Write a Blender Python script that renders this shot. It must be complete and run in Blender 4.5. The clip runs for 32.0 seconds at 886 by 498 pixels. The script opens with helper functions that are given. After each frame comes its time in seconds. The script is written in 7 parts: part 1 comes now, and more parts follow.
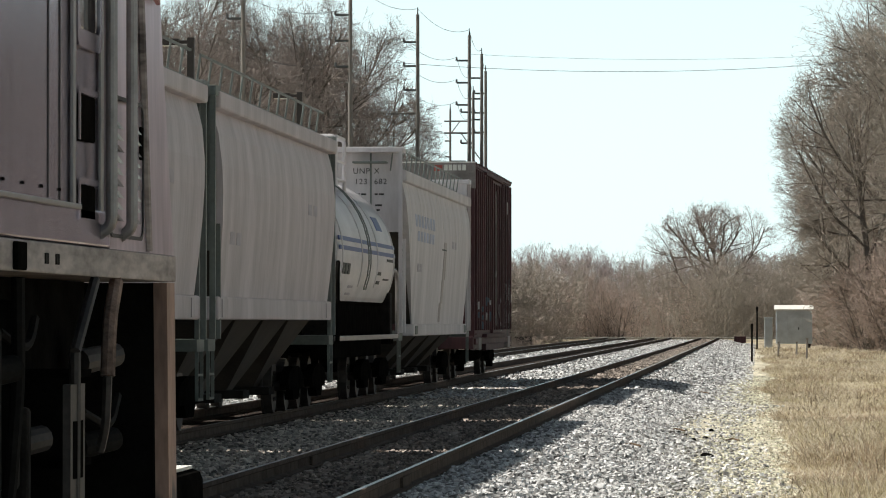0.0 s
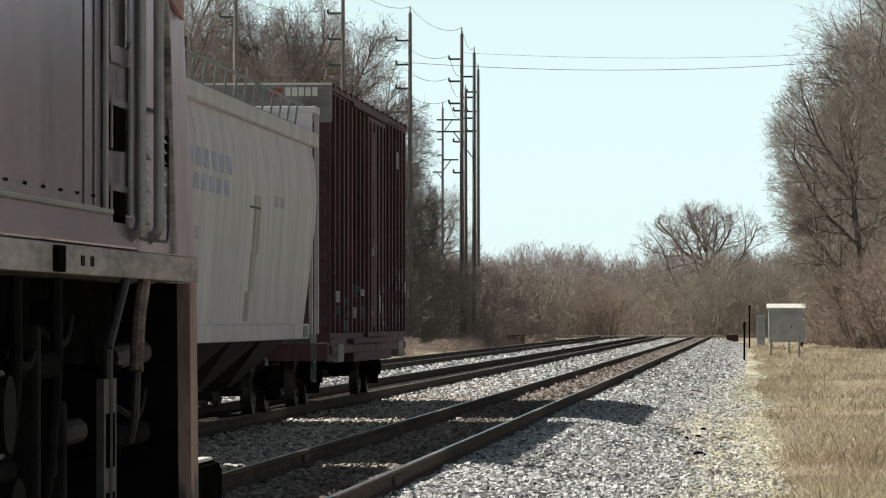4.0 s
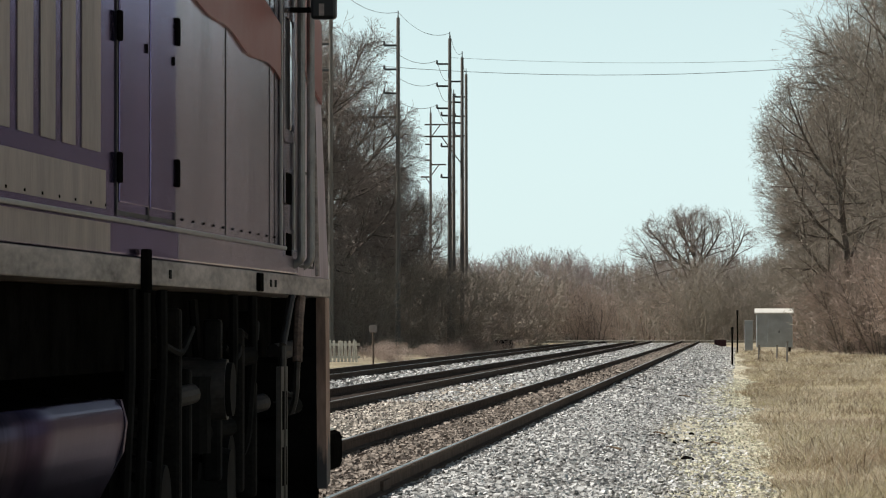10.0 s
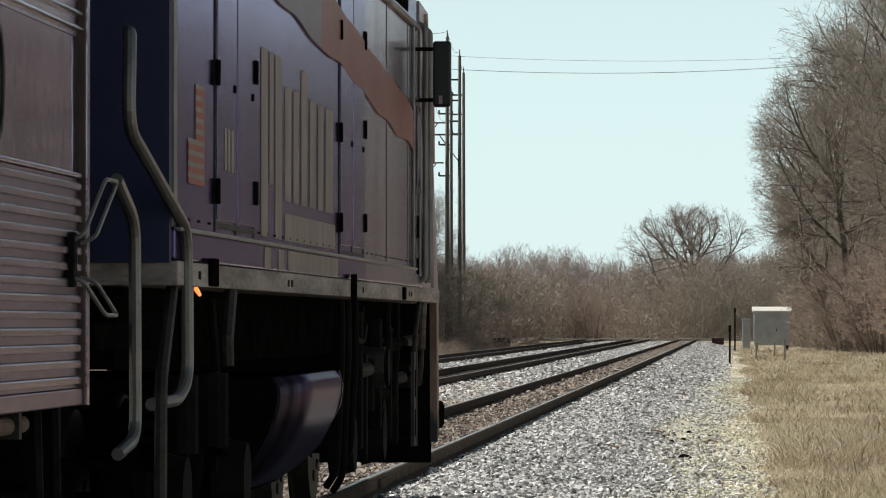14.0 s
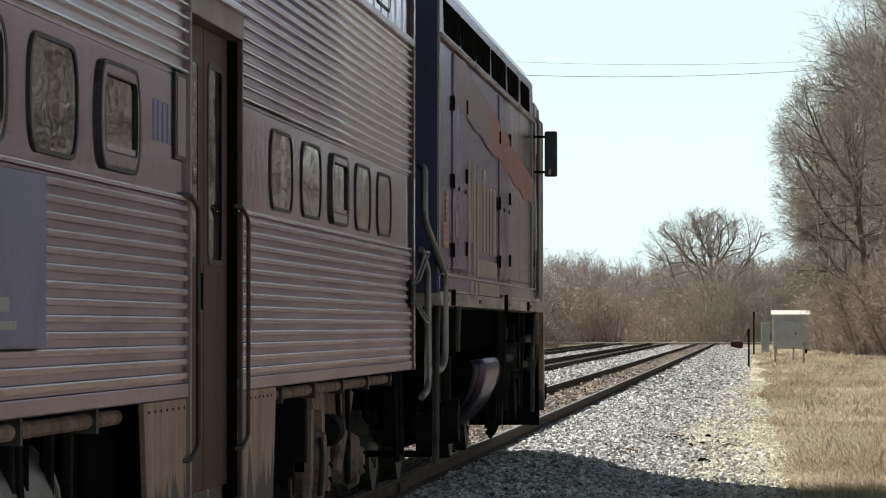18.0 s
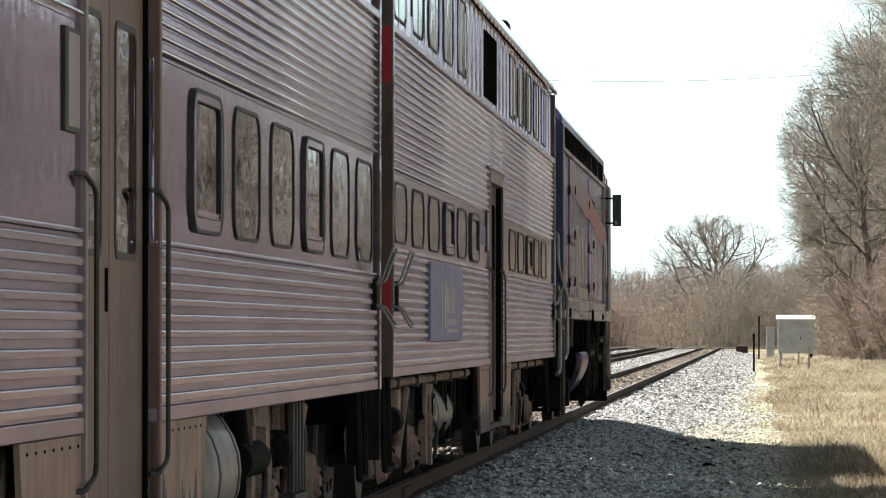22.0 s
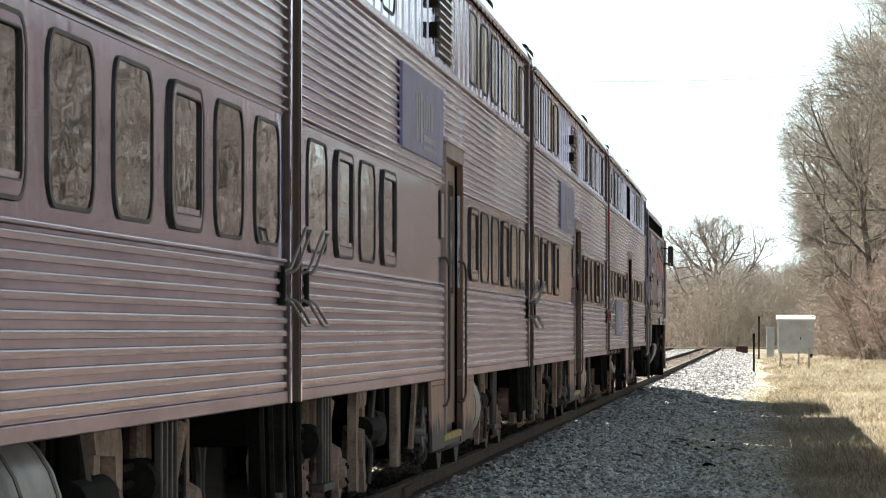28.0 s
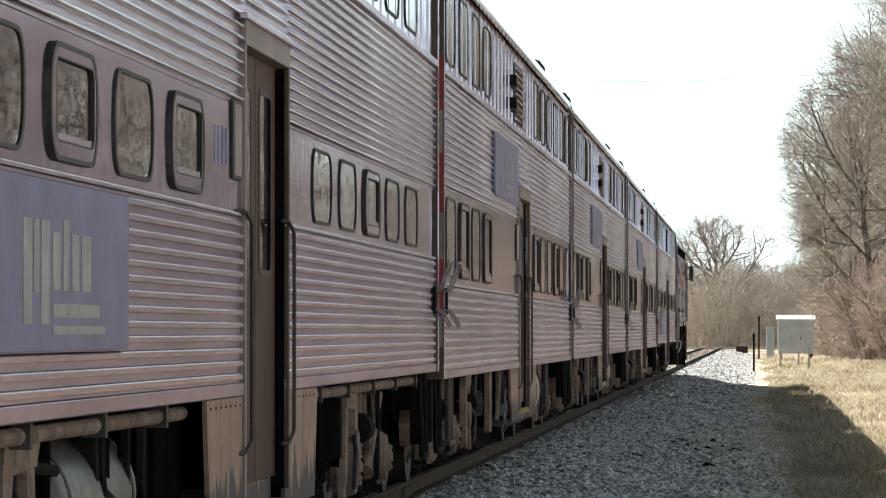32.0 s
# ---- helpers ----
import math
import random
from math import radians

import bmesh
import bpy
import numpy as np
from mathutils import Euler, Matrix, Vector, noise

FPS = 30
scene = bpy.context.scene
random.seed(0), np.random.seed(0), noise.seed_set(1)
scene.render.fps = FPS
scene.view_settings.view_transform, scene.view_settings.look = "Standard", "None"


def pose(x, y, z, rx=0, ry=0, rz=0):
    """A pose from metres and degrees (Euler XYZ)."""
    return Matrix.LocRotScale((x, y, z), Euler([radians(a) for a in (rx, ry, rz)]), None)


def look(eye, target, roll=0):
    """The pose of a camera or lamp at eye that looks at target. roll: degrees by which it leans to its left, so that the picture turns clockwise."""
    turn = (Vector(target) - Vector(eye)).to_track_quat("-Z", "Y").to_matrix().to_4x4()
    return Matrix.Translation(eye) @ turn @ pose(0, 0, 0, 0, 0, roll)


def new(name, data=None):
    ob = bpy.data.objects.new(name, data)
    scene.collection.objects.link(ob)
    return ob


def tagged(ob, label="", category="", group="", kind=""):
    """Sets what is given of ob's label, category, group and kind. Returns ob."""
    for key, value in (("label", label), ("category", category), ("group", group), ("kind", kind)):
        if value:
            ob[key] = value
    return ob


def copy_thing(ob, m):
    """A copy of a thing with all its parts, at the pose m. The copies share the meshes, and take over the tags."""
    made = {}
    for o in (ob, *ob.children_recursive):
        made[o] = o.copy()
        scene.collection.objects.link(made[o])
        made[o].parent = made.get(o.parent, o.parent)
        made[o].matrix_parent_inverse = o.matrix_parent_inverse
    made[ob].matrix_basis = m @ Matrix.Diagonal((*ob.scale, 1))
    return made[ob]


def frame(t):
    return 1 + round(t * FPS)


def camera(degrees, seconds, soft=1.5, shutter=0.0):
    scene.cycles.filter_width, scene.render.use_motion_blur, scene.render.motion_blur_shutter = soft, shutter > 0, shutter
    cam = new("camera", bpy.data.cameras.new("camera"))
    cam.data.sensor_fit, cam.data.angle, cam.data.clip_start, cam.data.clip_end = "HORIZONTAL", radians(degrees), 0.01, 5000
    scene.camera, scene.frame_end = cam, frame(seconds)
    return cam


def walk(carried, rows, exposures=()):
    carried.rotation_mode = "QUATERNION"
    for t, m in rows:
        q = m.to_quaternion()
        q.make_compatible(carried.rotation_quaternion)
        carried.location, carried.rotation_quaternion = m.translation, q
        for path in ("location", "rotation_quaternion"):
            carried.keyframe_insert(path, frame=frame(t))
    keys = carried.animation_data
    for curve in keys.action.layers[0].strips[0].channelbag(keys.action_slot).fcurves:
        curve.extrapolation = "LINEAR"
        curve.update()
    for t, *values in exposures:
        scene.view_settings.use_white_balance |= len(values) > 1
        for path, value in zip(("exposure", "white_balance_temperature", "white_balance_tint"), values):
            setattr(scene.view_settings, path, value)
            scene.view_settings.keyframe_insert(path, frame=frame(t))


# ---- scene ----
import itertools

# The track's centre line is the y axis, its rail tops lie at z = 0; the camera stands beside it on a tripod.
EYE = (4.1, 0.0, 1.42)
AIM = [
    (0.0, 4.040, 0.931), (1.0, 4.044, 0.932), (2.0, 4.033, 0.922), (2.5, 4.021, 0.914), (3.0, 4.007, 0.910), (3.5, 3.976, 0.911),
    (5.5, 3.842, 0.911), (6.0, 3.806, 0.911), (7.0, 3.766, 0.922), (8.0, 3.723, 0.941), (8.5, 3.732, 0.953), (9.0, 3.764, 0.953),
    (9.5, 3.786, 0.964), (10.5, 3.788, 0.978), (11.5, 3.766, 0.975), (12.0, 3.733, 0.966), (13.0, 3.753, 0.963), (14.0, 3.756, 0.951),
    (14.5, 3.775, 0.955), (16.5, 3.965, 0.976), (17.0, 3.975, 0.987), (18.0, 3.999, 0.998), (19.0, 4.029, 0.987), (19.5, 4.039,
    0.988), (20.0, 4.055, 1.052), (21.0, 4.061, 1.055), (22.0, 4.064, 1.058), (23.0, 4.064, 1.058), (25.5, 4.064, 1.058), (27.5,
    4.064, 1.058), (29.0, 4.064, 1.058), (30.5, 4.064, 1.058), (32.0, 4.064, 1.058)]
TRAVEL = [
    (0.0, 10.76), (1.0, 10.85), (2.0, 11.03), (3.0, 11.34), (3.5, 11.56), (5.5, 12.90), (6.0, 13.35), (7.0, 14.45), (8.0, 15.82),
    (9.0, 17.42), (10.0, 19.27), (11.0, 21.48), (12.0, 23.99), (13.0, 26.79), (14.0, 29.99), (14.5, 31.72), (17.0, 41.72), (19.0,
    51.24), (20.0, 56.76), (21.0, 62.76), (22.0, 69.03), (23.0, 75.66), (24.0, 82.77), (25.0, 90.20), (25.5, 94.04), (27.5, 110.69),
    (28.0, 115.07), (29.0, 124.08), (30.0, 133.38), (31.0, 142.79), (32.0, 152.33)]
cam = camera(11.38, 32.0, soft=1.1)
walk(cam, [(t, pose(*EYE, 90 + up, 0, turn)) for t, turn, up in AIM],
     exposures=[(0.0, 0.32), (2.0, 0.24), (3.5, 0.15), (6.0, 0.05), (9.0, -0.02), (13.0, -0.03), (14.5, 0.02), (17.0, 0.17), (19.5, 0.46), (22.0, 0.85), (25.5, 1.07), (32.0, 1.12)])

# ---- light ----
HAZE = (7.6, 9.6, 9.8)
SUN_UP, SUN_TURN = radians(48), radians(-92)
world = bpy.data.worlds.new("world")
scene.world = world
world.use_nodes = True
nt = world.node_tree
sky = nt.nodes.new("ShaderNodeTexSky")
sky.sky_type, sky.sun_disc, sky.sun_elevation, sky.sun_rotation = "NISHITA", False, SUN_UP, SUN_TURN
sky.air_density, sky.dust_density, sky.ozone_density = 1.0, 0.3, 1.0
# bright milky haze that thickens evenly towards the horizon all round
coord, sep, haze, both = (nt.nodes.new("ShaderNode" + k) for k in ("TexCoord", "SeparateXYZ", "Mix", "Mix"))
nt.links.new(coord.outputs["Generated"], sep.inputs["Vector"])
fall = nt.nodes.new("ShaderNodeMapRange")
fall.interpolation_type = "SMOOTHSTEP"
for k, v in (("From Min", 0.03), ("From Max", 0.31), ("To Min", 1.0), ("To Max", 0.05)):
    fall.inputs[k].default_value = v
nt.links.new(sep.outputs["Z"], fall.inputs["Value"])
haze.data_type = both.data_type = "RGBA"
haze.inputs["A"].default_value, haze.inputs["B"].default_value = (0, 0, 0, 1), (*HAZE, 1)
nt.links.new(fall.outputs["Result"], haze.inputs["Factor"])
dim = nt.nodes.new("ShaderNodeVectorMath")
dim.operation = "SCALE"
dim.inputs["Scale"].default_value = 0.18
nt.links.new(sky.outputs["Color"], dim.inputs[0])
both.blend_type = "ADD"
both.inputs["Factor"].default_value = 1.0
nt.links.new(dim.outputs["Vector"], both.inputs["A"]), nt.links.new(haze.outputs["Result"], both.inputs["B"])
nt.nodes["Background"].inputs["Strength"].default_value = 0.085
nt.links.new(both.outputs["Result"], nt.nodes["Background"].inputs["Color"])
sun = new("sun", bpy.data.lights.new("sun", "SUN"))
sun.data.energy, sun.data.angle, sun.data.color = 5.0, radians(0.55), (1.0, 0.95, 0.86)
sun.matrix_world = look((-27, 1, 30), (0, 0, 0))

# ---- materials ----


def material(name, color, rough=0.7, metal=0.0, vary=0.25, scale=6.0, bump=0.0, bump_scale=40.0, fine=None, spec=0.5, stretch=None, island=0.0, per_object=0.0, edge=None, bump_detail=4):
    """A surface with stains at one scale and grain at another; stretch draws the stains out along an axis."""
    m = bpy.data.materials.new(name)
    m.use_nodes = True
    n, l = m.node_tree.nodes, m.node_tree.links
    b = n["Principled BSDF"]
    b.inputs["Roughness"].default_value, b.inputs["Metallic"].default_value = rough, metal
    b.inputs["Specular IOR Level"].default_value = spec
    if edge:
        b.inputs["Specular Tint"].default_value = (*edge, 1)
    co = n.new("ShaderNodeTexCoord")
    src = co.outputs["Object"]
    if stretch:
        mp = n.new("ShaderNodeMapping")
        mp.inputs["Scale"].default_value = stretch
        l.new(src, mp.inputs["Vector"])
        src = mp.outputs["Vector"]
    big, small = n.new("ShaderNodeTexNoise"), n.new("ShaderNodeTexNoise")
    big.inputs["Scale"].default_value, big.inputs["Detail"].default_value = scale, 5
    small.inputs["Scale"].default_value, small.inputs["Detail"].default_value = scale * 9, 3
    l.new(src, big.inputs["Vector"]), l.new(src, small.inputs["Vector"])
    add = n.new("ShaderNodeMath")
    add.operation = "MULTIPLY_ADD"
    add.inputs[1].default_value = 0.45
    l.new(small.outputs["Fac"], add.inputs[0]), l.new(big.outputs["Fac"], add.inputs[2])
    last = add.outputs[0]
    for amount, node, socket in ((island, "ShaderNodeNewGeometry", "Random Per Island"), (per_object, "ShaderNodeObjectInfo", "Random")):
        if amount:
            g, k = n.new(node), n.new("ShaderNodeMath")
            k.operation = "MULTIPLY_ADD"
            k.inputs[1].default_value = amount
            l.new(g.outputs[socket], k.inputs[0]), l.new(last, k.inputs[2])
            last = k.outputs[0]
    span = n.new("ShaderNodeMapRange")
    span.inputs["From Min"].default_value, span.inputs["From Max"].default_value = 0.47, 0.95 + island + per_object
    l.new(last, span.inputs["Value"])
    last = span.outputs["Result"]
    ramp = n.new("ShaderNodeValToRGB")
    other = fine or color
    ramp.color_ramp.elements[0].color = (*[c * (1 - vary) for c in color], 1)
    ramp.color_ramp.elements[1].color = (*[min(1, c * (1 + vary)) for c in other], 1)
    l.new(last, ramp.inputs["Fac"]), l.new(ramp.outputs["Color"], b.inputs["Base Color"])
    if bump:
        bp, tx = n.new("ShaderNodeBump"), n.new("ShaderNodeTexNoise")
        tx.inputs["Scale"].default_value, tx.inputs["Detail"].default_value = bump_scale, bump_detail
        bp.inputs["Strength"].default_value, bp.inputs["Distance"].default_value = min(1, bump), 0.02
        l.new(src, tx.inputs["Vector"]), l.new(tx.outputs["Fac"], bp.inputs["Height"]), l.new(bp.outputs["Normal"], b.inputs["Normal"])
    return m


def gravel_material(name, stops, size=0.05, rust=(0, 0, 0), rust_amount=0.0, patch=0.8):
    """Crushed stone: a colour for each stone, dark joints and relief, with larger stains."""
    m = bpy.data.materials.new(name)
    m.use_nodes = True
    n, l = m.node_tree.nodes, m.node_tree.links
    b = n["Principled BSDF"]
    b.inputs["Roughness"].default_value = 0.9
    co = n.new("ShaderNodeTexCoord")
    v, e, s = n.new("ShaderNodeTexVoronoi"), n.new("ShaderNodeTexVoronoi"), n.new("ShaderNodeTexNoise")
    v.inputs["Scale"].default_value = e.inputs["Scale"].default_value = 1 / size
    e.feature = "DISTANCE_TO_EDGE"
    s.inputs["Scale"].default_value, s.inputs["Detail"].default_value = patch, 6
    for t in (v, e, s):
        l.new(co.outputs["Object"], t.inputs["Vector"])
    sep = n.new("ShaderNodeSeparateColor")
    l.new(v.outputs["Color"], sep.inputs["Color"])
    ramp = n.new("ShaderNodeValToRGB")
    ramp.color_ramp.elements[0].color, ramp.color_ramp.elements[1].color = (*stops[0], 1), (*stops[-1], 1)
    for i, c in enumerate(stops[1:-1]):
        ramp.color_ramp.elements.new((i + 1) / (len(stops) - 1)).color = (*c, 1)
    l.new(sep.outputs["Red"], ramp.inputs["Fac"])
    mix = n.new("ShaderNodeMix")
    mix.data_type, mix.blend_type = "RGBA", "MIX"
    st = n.new("ShaderNodeMapRange")
    st.inputs["From Min"].default_value, st.inputs["From Max"].default_value = 0.42, 0.7
    st.inputs["To Max"].default_value = rust_amount
    l.new(s.outputs["Fac"], st.inputs["Value"]), l.new(st.outputs["Result"], mix.inputs["Factor"])
    l.new(ramp.outputs["Color"], mix.inputs["A"])
    mix.inputs["B"].default_value = (*rust, 1)
    edge = n.new("ShaderNodeMapRange")
    edge.inputs["From Max"].default_value, edge.inputs["To Min"].default_value = 0.12, 0.45
    l.new(e.outputs["Distance"], edge.inputs["Value"])
    mul = n.new("ShaderNodeMix")
    mul.data_type, mul.blend_type = "RGBA", "MULTIPLY"
    mul.inputs["Factor"].default_value = 1
    l.new(mix.outputs["Result"], mul.inputs["A"]), l.new(edge.outputs["Result"], mul.inputs["B"])
    l.new(mul.outputs["Result"], b.inputs["Base Color"])
    bp = n.new("ShaderNodeBump")
    bp.inputs["Strength"].default_value, bp.inputs["Distance"].default_value = 1.0, size * 0.9
    l.new(e.outputs["Distance"], bp.inputs["Height"]), l.new(bp.outputs["Normal"], b.inputs["Normal"])
    return m


# Dark bed colour stands in for shadow in the gaps between loose stones.
GRAVEL = gravel_material("ballast_gravel", [(0.03, 0.027, 0.024), (0.07, 0.064, 0.054), (0.17, 0.155, 0.13), (0.42, 0.39, 0.33)], 0.06, (0.2, 0.175, 0.13), 0.3, 0.35)
RUSTY = gravel_material("rusty_ballast", [(0.06, 0.05, 0.045), (0.16, 0.13, 0.11), (0.25, 0.2, 0.165), (0.42, 0.36, 0.3)], 0.055, (0.2, 0.13, 0.095), 0.7, 0.6)
STONE = material("ballast_stone", (0.27, 0.24, 0.197), 0.9, vary=0.86, scale=0.9, island=1.7, fine=(0.8, 0.735, 0.625))
# Rust tone, taken a little darker for the trains' shade.
STONE_RUST = material("rusty_stone", (0.2, 0.165, 0.14), 0.9, vary=0.78, scale=1.5, island=1.0, fine=(0.3, 0.255, 0.22))
PEBBLE = material("verge_pebble", (0.38, 0.35, 0.275), 0.95, vary=0.7, scale=1.0, island=1.2, fine=(0.62, 0.58, 0.47))
SAND = material("sandy_verge", (0.33, 0.305, 0.225), 0.95, vary=0.55, scale=2.6, bump=0.9, bump_scale=30, fine=(0.62, 0.575, 0.45))
# Soil colour is lowered to carry the self-shadow at the grass roots.
SOIL = material("dry_soil_and_thatch", (0.2, 0.165, 0.115), 0.95, vary=0.5, scale=0.5, bump=0.8, bump_scale=25, fine=(0.34, 0.29, 0.2))
GRASS = material("dry_grass_blade", (0.37, 0.31, 0.205), 0.85, vary=0.55, scale=0.2, island=0.2, fine=(0.55, 0.485, 0.345))
GRASS_PALE = material("bleached_grass_stem", (0.5, 0.44, 0.34), 0.85, vary=0.35, scale=0.3, island=0.4, fine=(0.66, 0.6, 0.5))
GRASS_BROWN = material("brown_matted_grass", (0.24, 0.165, 0.11), 0.9, vary=0.45, scale=0.3, island=0.35, fine=(0.36, 0.27, 0.185))
GRASS_GREEN = material("olive_yellow_grass", (0.36, 0.34, 0.15), 0.85, vary=0.4, scale=0.3, island=0.35, fine=(0.52, 0.48, 0.26))
WEED = material("dark_weed_stalk", (0.13, 0.09, 0.055), 0.9, vary=0.3, scale=3, island=0.3)
RAIL = material("rail_steel_weathered", (0.11, 0.085, 0.07), 0.85, 0.0, vary=0.4, scale=5, bump=0.3, spec=0.1)
RAILTOP = material("rail_running_surface", (0.5, 0.5, 0.5), 0.28, 0.9, vary=0.15, scale=5)
TIE = material("creosoted_tie_wood", (0.075, 0.056, 0.046), 0.9, vary=0.5, scale=4, bump=0.6, bump_scale=30, stretch=(0.3, 3, 3), per_object=0.3)
BARK = material("bark_grey_brown", (0.13, 0.11, 0.095), 0.95, vary=0.35, scale=2, island=0.25)
TWIG = material("bare_twigs_grey_brown", (0.33, 0.29, 0.25), 0.95, vary=0.45, scale=0.25, island=0.35, per_object=0.25)
TWIG_DARK = material("bare_twigs_dark", (0.265, 0.225, 0.205), 0.95, vary=0.45, scale=0.25, island=0.35, per_object=0.25)
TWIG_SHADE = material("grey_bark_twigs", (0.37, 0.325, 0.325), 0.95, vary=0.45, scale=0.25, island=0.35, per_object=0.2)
TWIG_RED = material("brush_twigs_russet", (0.42, 0.335, 0.295), 0.95, vary=0.45, scale=0.3, island=0.35, per_object=0.3)
# Paler twigs put the haze of distance into the colour.
TWIG_FAR = material("far_twigs_pale_grey", (0.4, 0.34, 0.335), 0.95, vary=0.4, scale=0.2, island=0.3, per_object=0.2)
POLEWOOD = material("weathered_pole_wood", (0.22, 0.2, 0.185), 0.9, vary=0.3, scale=3, stretch=(6, 6, 0.3), bump=0.4)
WIRE = material("wire_dark", (0.12, 0.12, 0.12), 0.6, 0.6, vary=0.1)
STEEL = material("stainless_steel_fluted", (0.43, 0.38, 0.45), 0.24, 0.95, edge=(0.95, 0.91, 0.97), vary=0.16, scale=1.5, bump=0.05, bump_scale=30, stretch=(1, 0.6, 2))
# Darker tint dims the sunlit ground's reflection in the lower side.
STEELLOW = material("stainless_steel_grimy_lower_side", (0.38, 0.33, 0.385), 0.3, 0.9, edge=(0.71, 0.63, 0.705), vary=0.3, scale=1.5, bump=0.06, bump_scale=50, stretch=(1, 0.35, 2))
# Ribs are paler than the flats to lift the sky's glint along them.
LOWRIB = material("stainless_rib_lower", (0.5, 0.45, 0.48), 0.27, 0.95, edge=(0.78, 0.7, 0.74), vary=0.2, scale=1.2, stretch=(1, 0.35, 2))
BRIGHTRIB = material("stainless_rib_bright", (0.7, 0.65, 0.73), 0.22, 0.95, vary=0.18, scale=1.2, stretch=(1, 0.35, 2))
STEELFLAT = material("stainless_steel_brushed", (0.43, 0.385, 0.455), 0.07, 0.9, edge=(0.84, 0.8, 0.89), vary=0.3, scale=1.3, bump=0.075, bump_scale=11, bump_detail=1.5, stretch=(1, 0.7, 0.6))
DOORPAINT = material("door_dull_brown_steel", (0.23, 0.142, 0.12), 0.55, 0.1, vary=0.3, scale=2, stretch=(1, 1, 0.3), spec=0.25)
DOORDARK = material("door_dark_brown_steel", (0.095, 0.047, 0.038), 0.6, 0.0, vary=0.35, scale=2, stretch=(1, 1, 0.3), spec=0.15)
POSTBROWN = material("corner_post_dull_brown", (0.11, 0.075, 0.064), 0.6, 0.0, vary=0.4, scale=3, stretch=(1, 1, 0.3), spec=0.25)
# Taken near black to hold the deep shade below the trains.
SHADESTEEL = material("sooty_pipe_steel", (0.012, 0.011, 0.0105), 0.8, vary=0.5, scale=5, spec=0.1)
RUBBER = material("window_gasket_black", (0.045, 0.04, 0.042), 0.55, vary=0.25, spec=0.3)
GLASS = material("window_glass_tinted", (0.026, 0.0215, 0.0215), 0.024, vary=0.3, scale=1.0, spec=0.5, bump=0.075, bump_scale=6.0, bump_detail=1, stretch=(1, 0.45, 1.2))
# Near black and dull: the dimness under the cars sits in these two colours.
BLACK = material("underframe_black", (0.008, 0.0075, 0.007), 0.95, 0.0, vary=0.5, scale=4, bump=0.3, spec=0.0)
SHADEGREY = material("underframe_dusty_grey", (0.015, 0.013, 0.012), 0.85, 0.0, vary=0.55, scale=5, bump=0.3, spec=0.12)
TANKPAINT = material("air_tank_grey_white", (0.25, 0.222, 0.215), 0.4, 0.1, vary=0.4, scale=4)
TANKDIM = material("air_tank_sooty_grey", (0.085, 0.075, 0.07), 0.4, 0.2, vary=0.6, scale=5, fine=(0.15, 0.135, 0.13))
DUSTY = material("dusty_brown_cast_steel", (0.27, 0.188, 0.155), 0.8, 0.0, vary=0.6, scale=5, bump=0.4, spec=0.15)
PLATE = material("painted_panel_steel", (0.29, 0.22, 0.22), 0.5, 0.3, vary=0.25, scale=3, stretch=(1, 1, 0.3))
WHEEL = material("wheel_steel_brown", (0.06, 0.05, 0.045), 0.6, 0.4, vary=0.3)
SIGNBLUE = material("panel_blue_grey", (0.19, 0.18, 0.34), 0.5, 0.2, vary=0.2, scale=3)
FADED = material("faded_emblem_paint", (0.38, 0.355, 0.365), 0.55, 0.1, vary=0.25, scale=5)
GHOST = material("bleached_emblem_paint", (0.27, 0.265, 0.34), 0.5, 0.15, vary=0.25, scale=5)
CREAM = material("faded_cream_paint", (0.34, 0.27, 0.25), 0.5, 0.1, vary=0.25, scale=5, stretch=(1, 1, 0.3))
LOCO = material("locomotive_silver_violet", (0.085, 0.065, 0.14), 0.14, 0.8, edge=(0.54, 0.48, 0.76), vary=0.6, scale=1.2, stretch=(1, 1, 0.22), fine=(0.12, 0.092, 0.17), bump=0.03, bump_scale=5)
# Tone and tall colour streaks partly imitate reflections on the cab side.
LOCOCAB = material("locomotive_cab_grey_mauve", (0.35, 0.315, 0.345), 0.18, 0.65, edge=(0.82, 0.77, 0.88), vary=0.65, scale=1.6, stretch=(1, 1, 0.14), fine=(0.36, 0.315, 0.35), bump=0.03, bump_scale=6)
LOCONOSE = material("locomotive_nose_silver", (0.5, 0.43, 0.47), 0.3, 0.6, edge=(0.95, 0.86, 0.93), vary=0.4, scale=1.2, stretch=(1, 1, 0.22), fine=(0.55, 0.47, 0.51))
LOCOROSE = material("bleached_orange_band", (0.2, 0.085, 0.09), 0.3, 0.3, edge=(0.55, 0.42, 0.52), vary=0.35, scale=1.3, stretch=(1, 0.6, 0.8), fine=(0.15, 0.1, 0.13))
WORNDARK = material("worn_dark_step_steel", (0.06, 0.05, 0.047), 0.6, 0.2, vary=0.5, scale=5)
LOCOBLUE = material("locomotive_dark_blue", (0.03, 0.035, 0.1), 0.4, vary=0.2, scale=3)
LOCORED = material("faded_orange_red_band", (0.42, 0.085, 0.055), 0.35, 0.25, edge=(0.62, 0.34, 0.3), vary=0.3, scale=1.3, stretch=(1, 0.6, 0.8), fine=(0.26, 0.1, 0.09))
LOCOSILL = material("locomotive_sill_cream", (0.2, 0.157, 0.15), 0.6, vary=0.65, scale=1.5, stretch=(1, 0.5, 2.5), fine=(0.38, 0.325, 0.31))
STRIPERED = material("striping_red", (0.42, 0.09, 0.07), 0.5, vary=0.15)
PIPE = material("handrail_grey", (0.27, 0.25, 0.25), 0.4, 0.5, vary=0.2)
